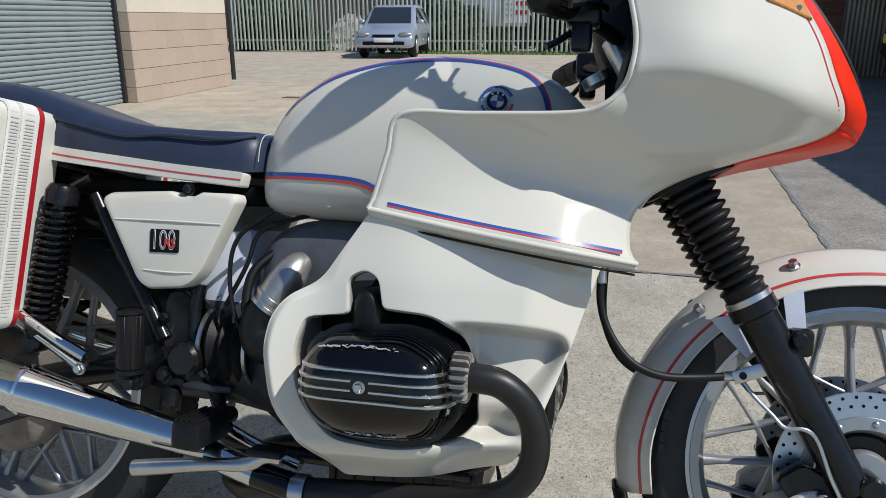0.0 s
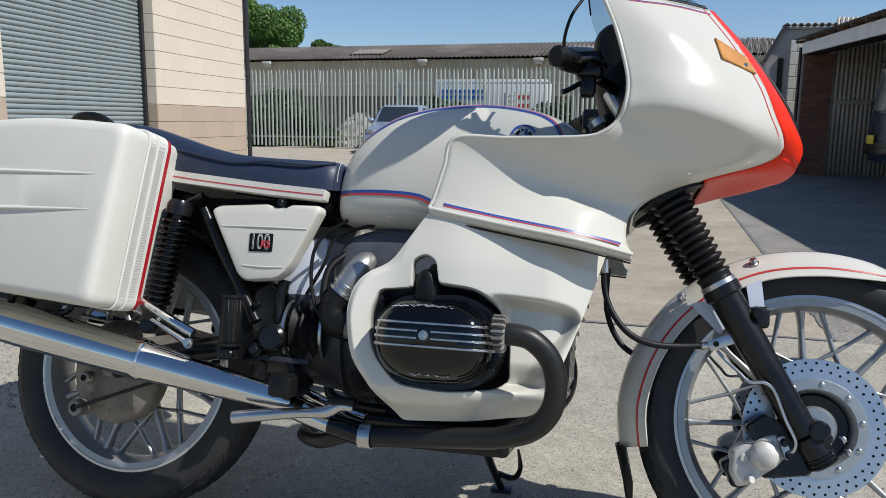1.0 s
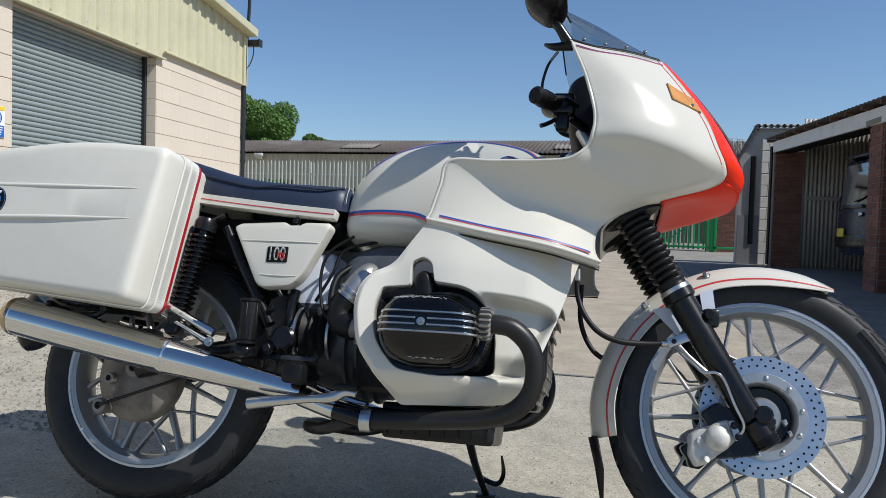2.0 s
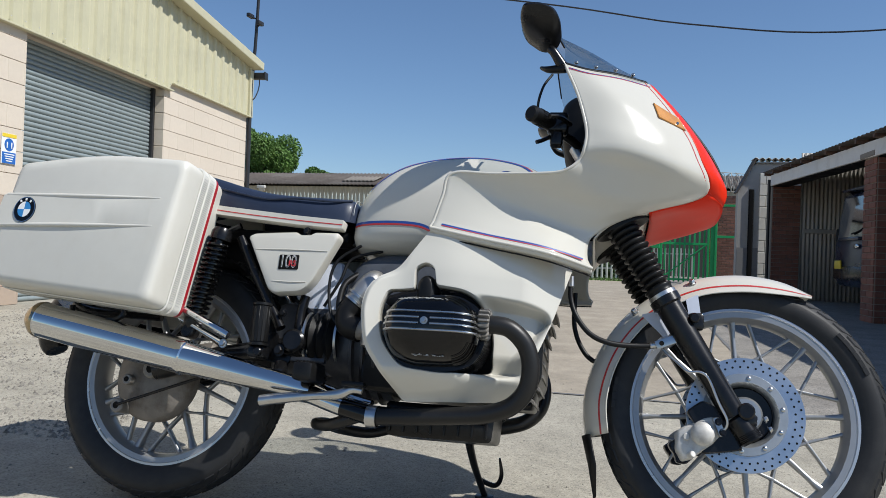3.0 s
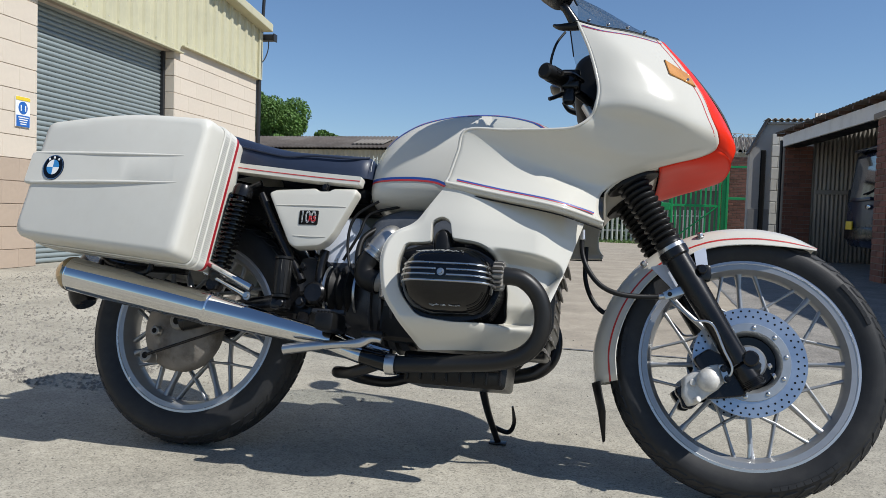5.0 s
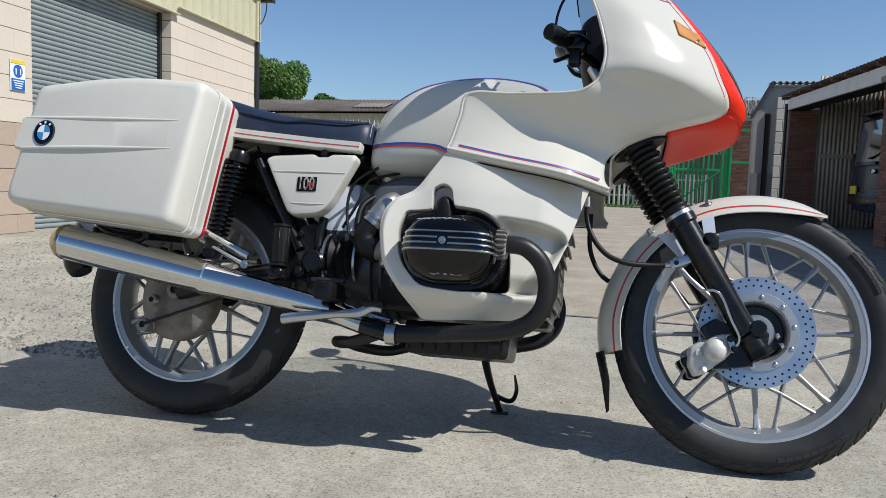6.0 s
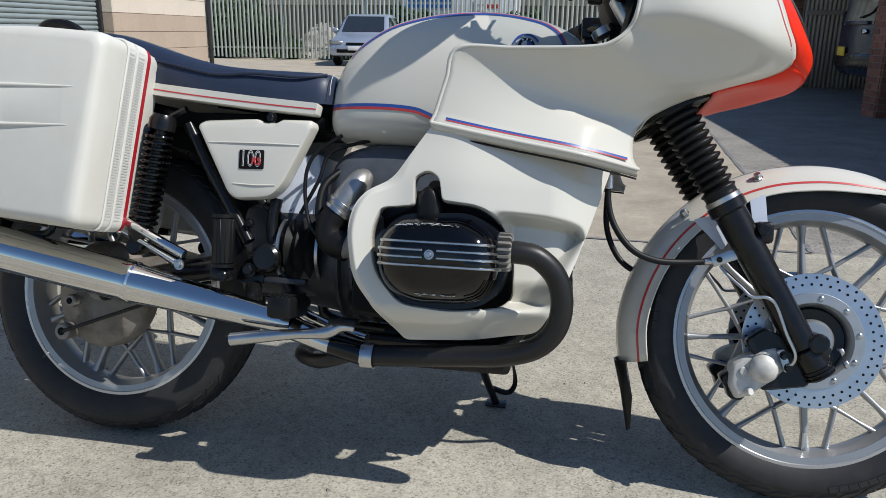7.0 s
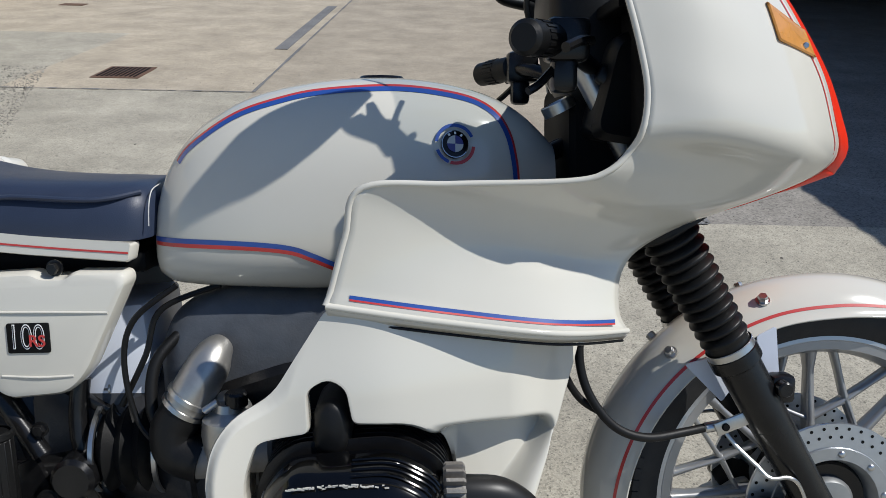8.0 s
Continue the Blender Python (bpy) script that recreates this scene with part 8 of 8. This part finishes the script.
split_pieces({"axle_lug", "cooling_fin", "frame_gusset", "swing_pivot", "frame_tube", "swing_arm", "oil_pan_fin", "housing_rib", "rivet", "dark_rib", "pinch_bolt", "catch", "case_frame", "cable", "fork_tube", "headlamp_seal", "screen_screw", "clip_bolt", "strip_screw", "footrest_bolt", "hose_union", "balance_pipe", "instrument_pod", "inner_fairing", "under_seat_tray", "text_bar", "pictogram"})

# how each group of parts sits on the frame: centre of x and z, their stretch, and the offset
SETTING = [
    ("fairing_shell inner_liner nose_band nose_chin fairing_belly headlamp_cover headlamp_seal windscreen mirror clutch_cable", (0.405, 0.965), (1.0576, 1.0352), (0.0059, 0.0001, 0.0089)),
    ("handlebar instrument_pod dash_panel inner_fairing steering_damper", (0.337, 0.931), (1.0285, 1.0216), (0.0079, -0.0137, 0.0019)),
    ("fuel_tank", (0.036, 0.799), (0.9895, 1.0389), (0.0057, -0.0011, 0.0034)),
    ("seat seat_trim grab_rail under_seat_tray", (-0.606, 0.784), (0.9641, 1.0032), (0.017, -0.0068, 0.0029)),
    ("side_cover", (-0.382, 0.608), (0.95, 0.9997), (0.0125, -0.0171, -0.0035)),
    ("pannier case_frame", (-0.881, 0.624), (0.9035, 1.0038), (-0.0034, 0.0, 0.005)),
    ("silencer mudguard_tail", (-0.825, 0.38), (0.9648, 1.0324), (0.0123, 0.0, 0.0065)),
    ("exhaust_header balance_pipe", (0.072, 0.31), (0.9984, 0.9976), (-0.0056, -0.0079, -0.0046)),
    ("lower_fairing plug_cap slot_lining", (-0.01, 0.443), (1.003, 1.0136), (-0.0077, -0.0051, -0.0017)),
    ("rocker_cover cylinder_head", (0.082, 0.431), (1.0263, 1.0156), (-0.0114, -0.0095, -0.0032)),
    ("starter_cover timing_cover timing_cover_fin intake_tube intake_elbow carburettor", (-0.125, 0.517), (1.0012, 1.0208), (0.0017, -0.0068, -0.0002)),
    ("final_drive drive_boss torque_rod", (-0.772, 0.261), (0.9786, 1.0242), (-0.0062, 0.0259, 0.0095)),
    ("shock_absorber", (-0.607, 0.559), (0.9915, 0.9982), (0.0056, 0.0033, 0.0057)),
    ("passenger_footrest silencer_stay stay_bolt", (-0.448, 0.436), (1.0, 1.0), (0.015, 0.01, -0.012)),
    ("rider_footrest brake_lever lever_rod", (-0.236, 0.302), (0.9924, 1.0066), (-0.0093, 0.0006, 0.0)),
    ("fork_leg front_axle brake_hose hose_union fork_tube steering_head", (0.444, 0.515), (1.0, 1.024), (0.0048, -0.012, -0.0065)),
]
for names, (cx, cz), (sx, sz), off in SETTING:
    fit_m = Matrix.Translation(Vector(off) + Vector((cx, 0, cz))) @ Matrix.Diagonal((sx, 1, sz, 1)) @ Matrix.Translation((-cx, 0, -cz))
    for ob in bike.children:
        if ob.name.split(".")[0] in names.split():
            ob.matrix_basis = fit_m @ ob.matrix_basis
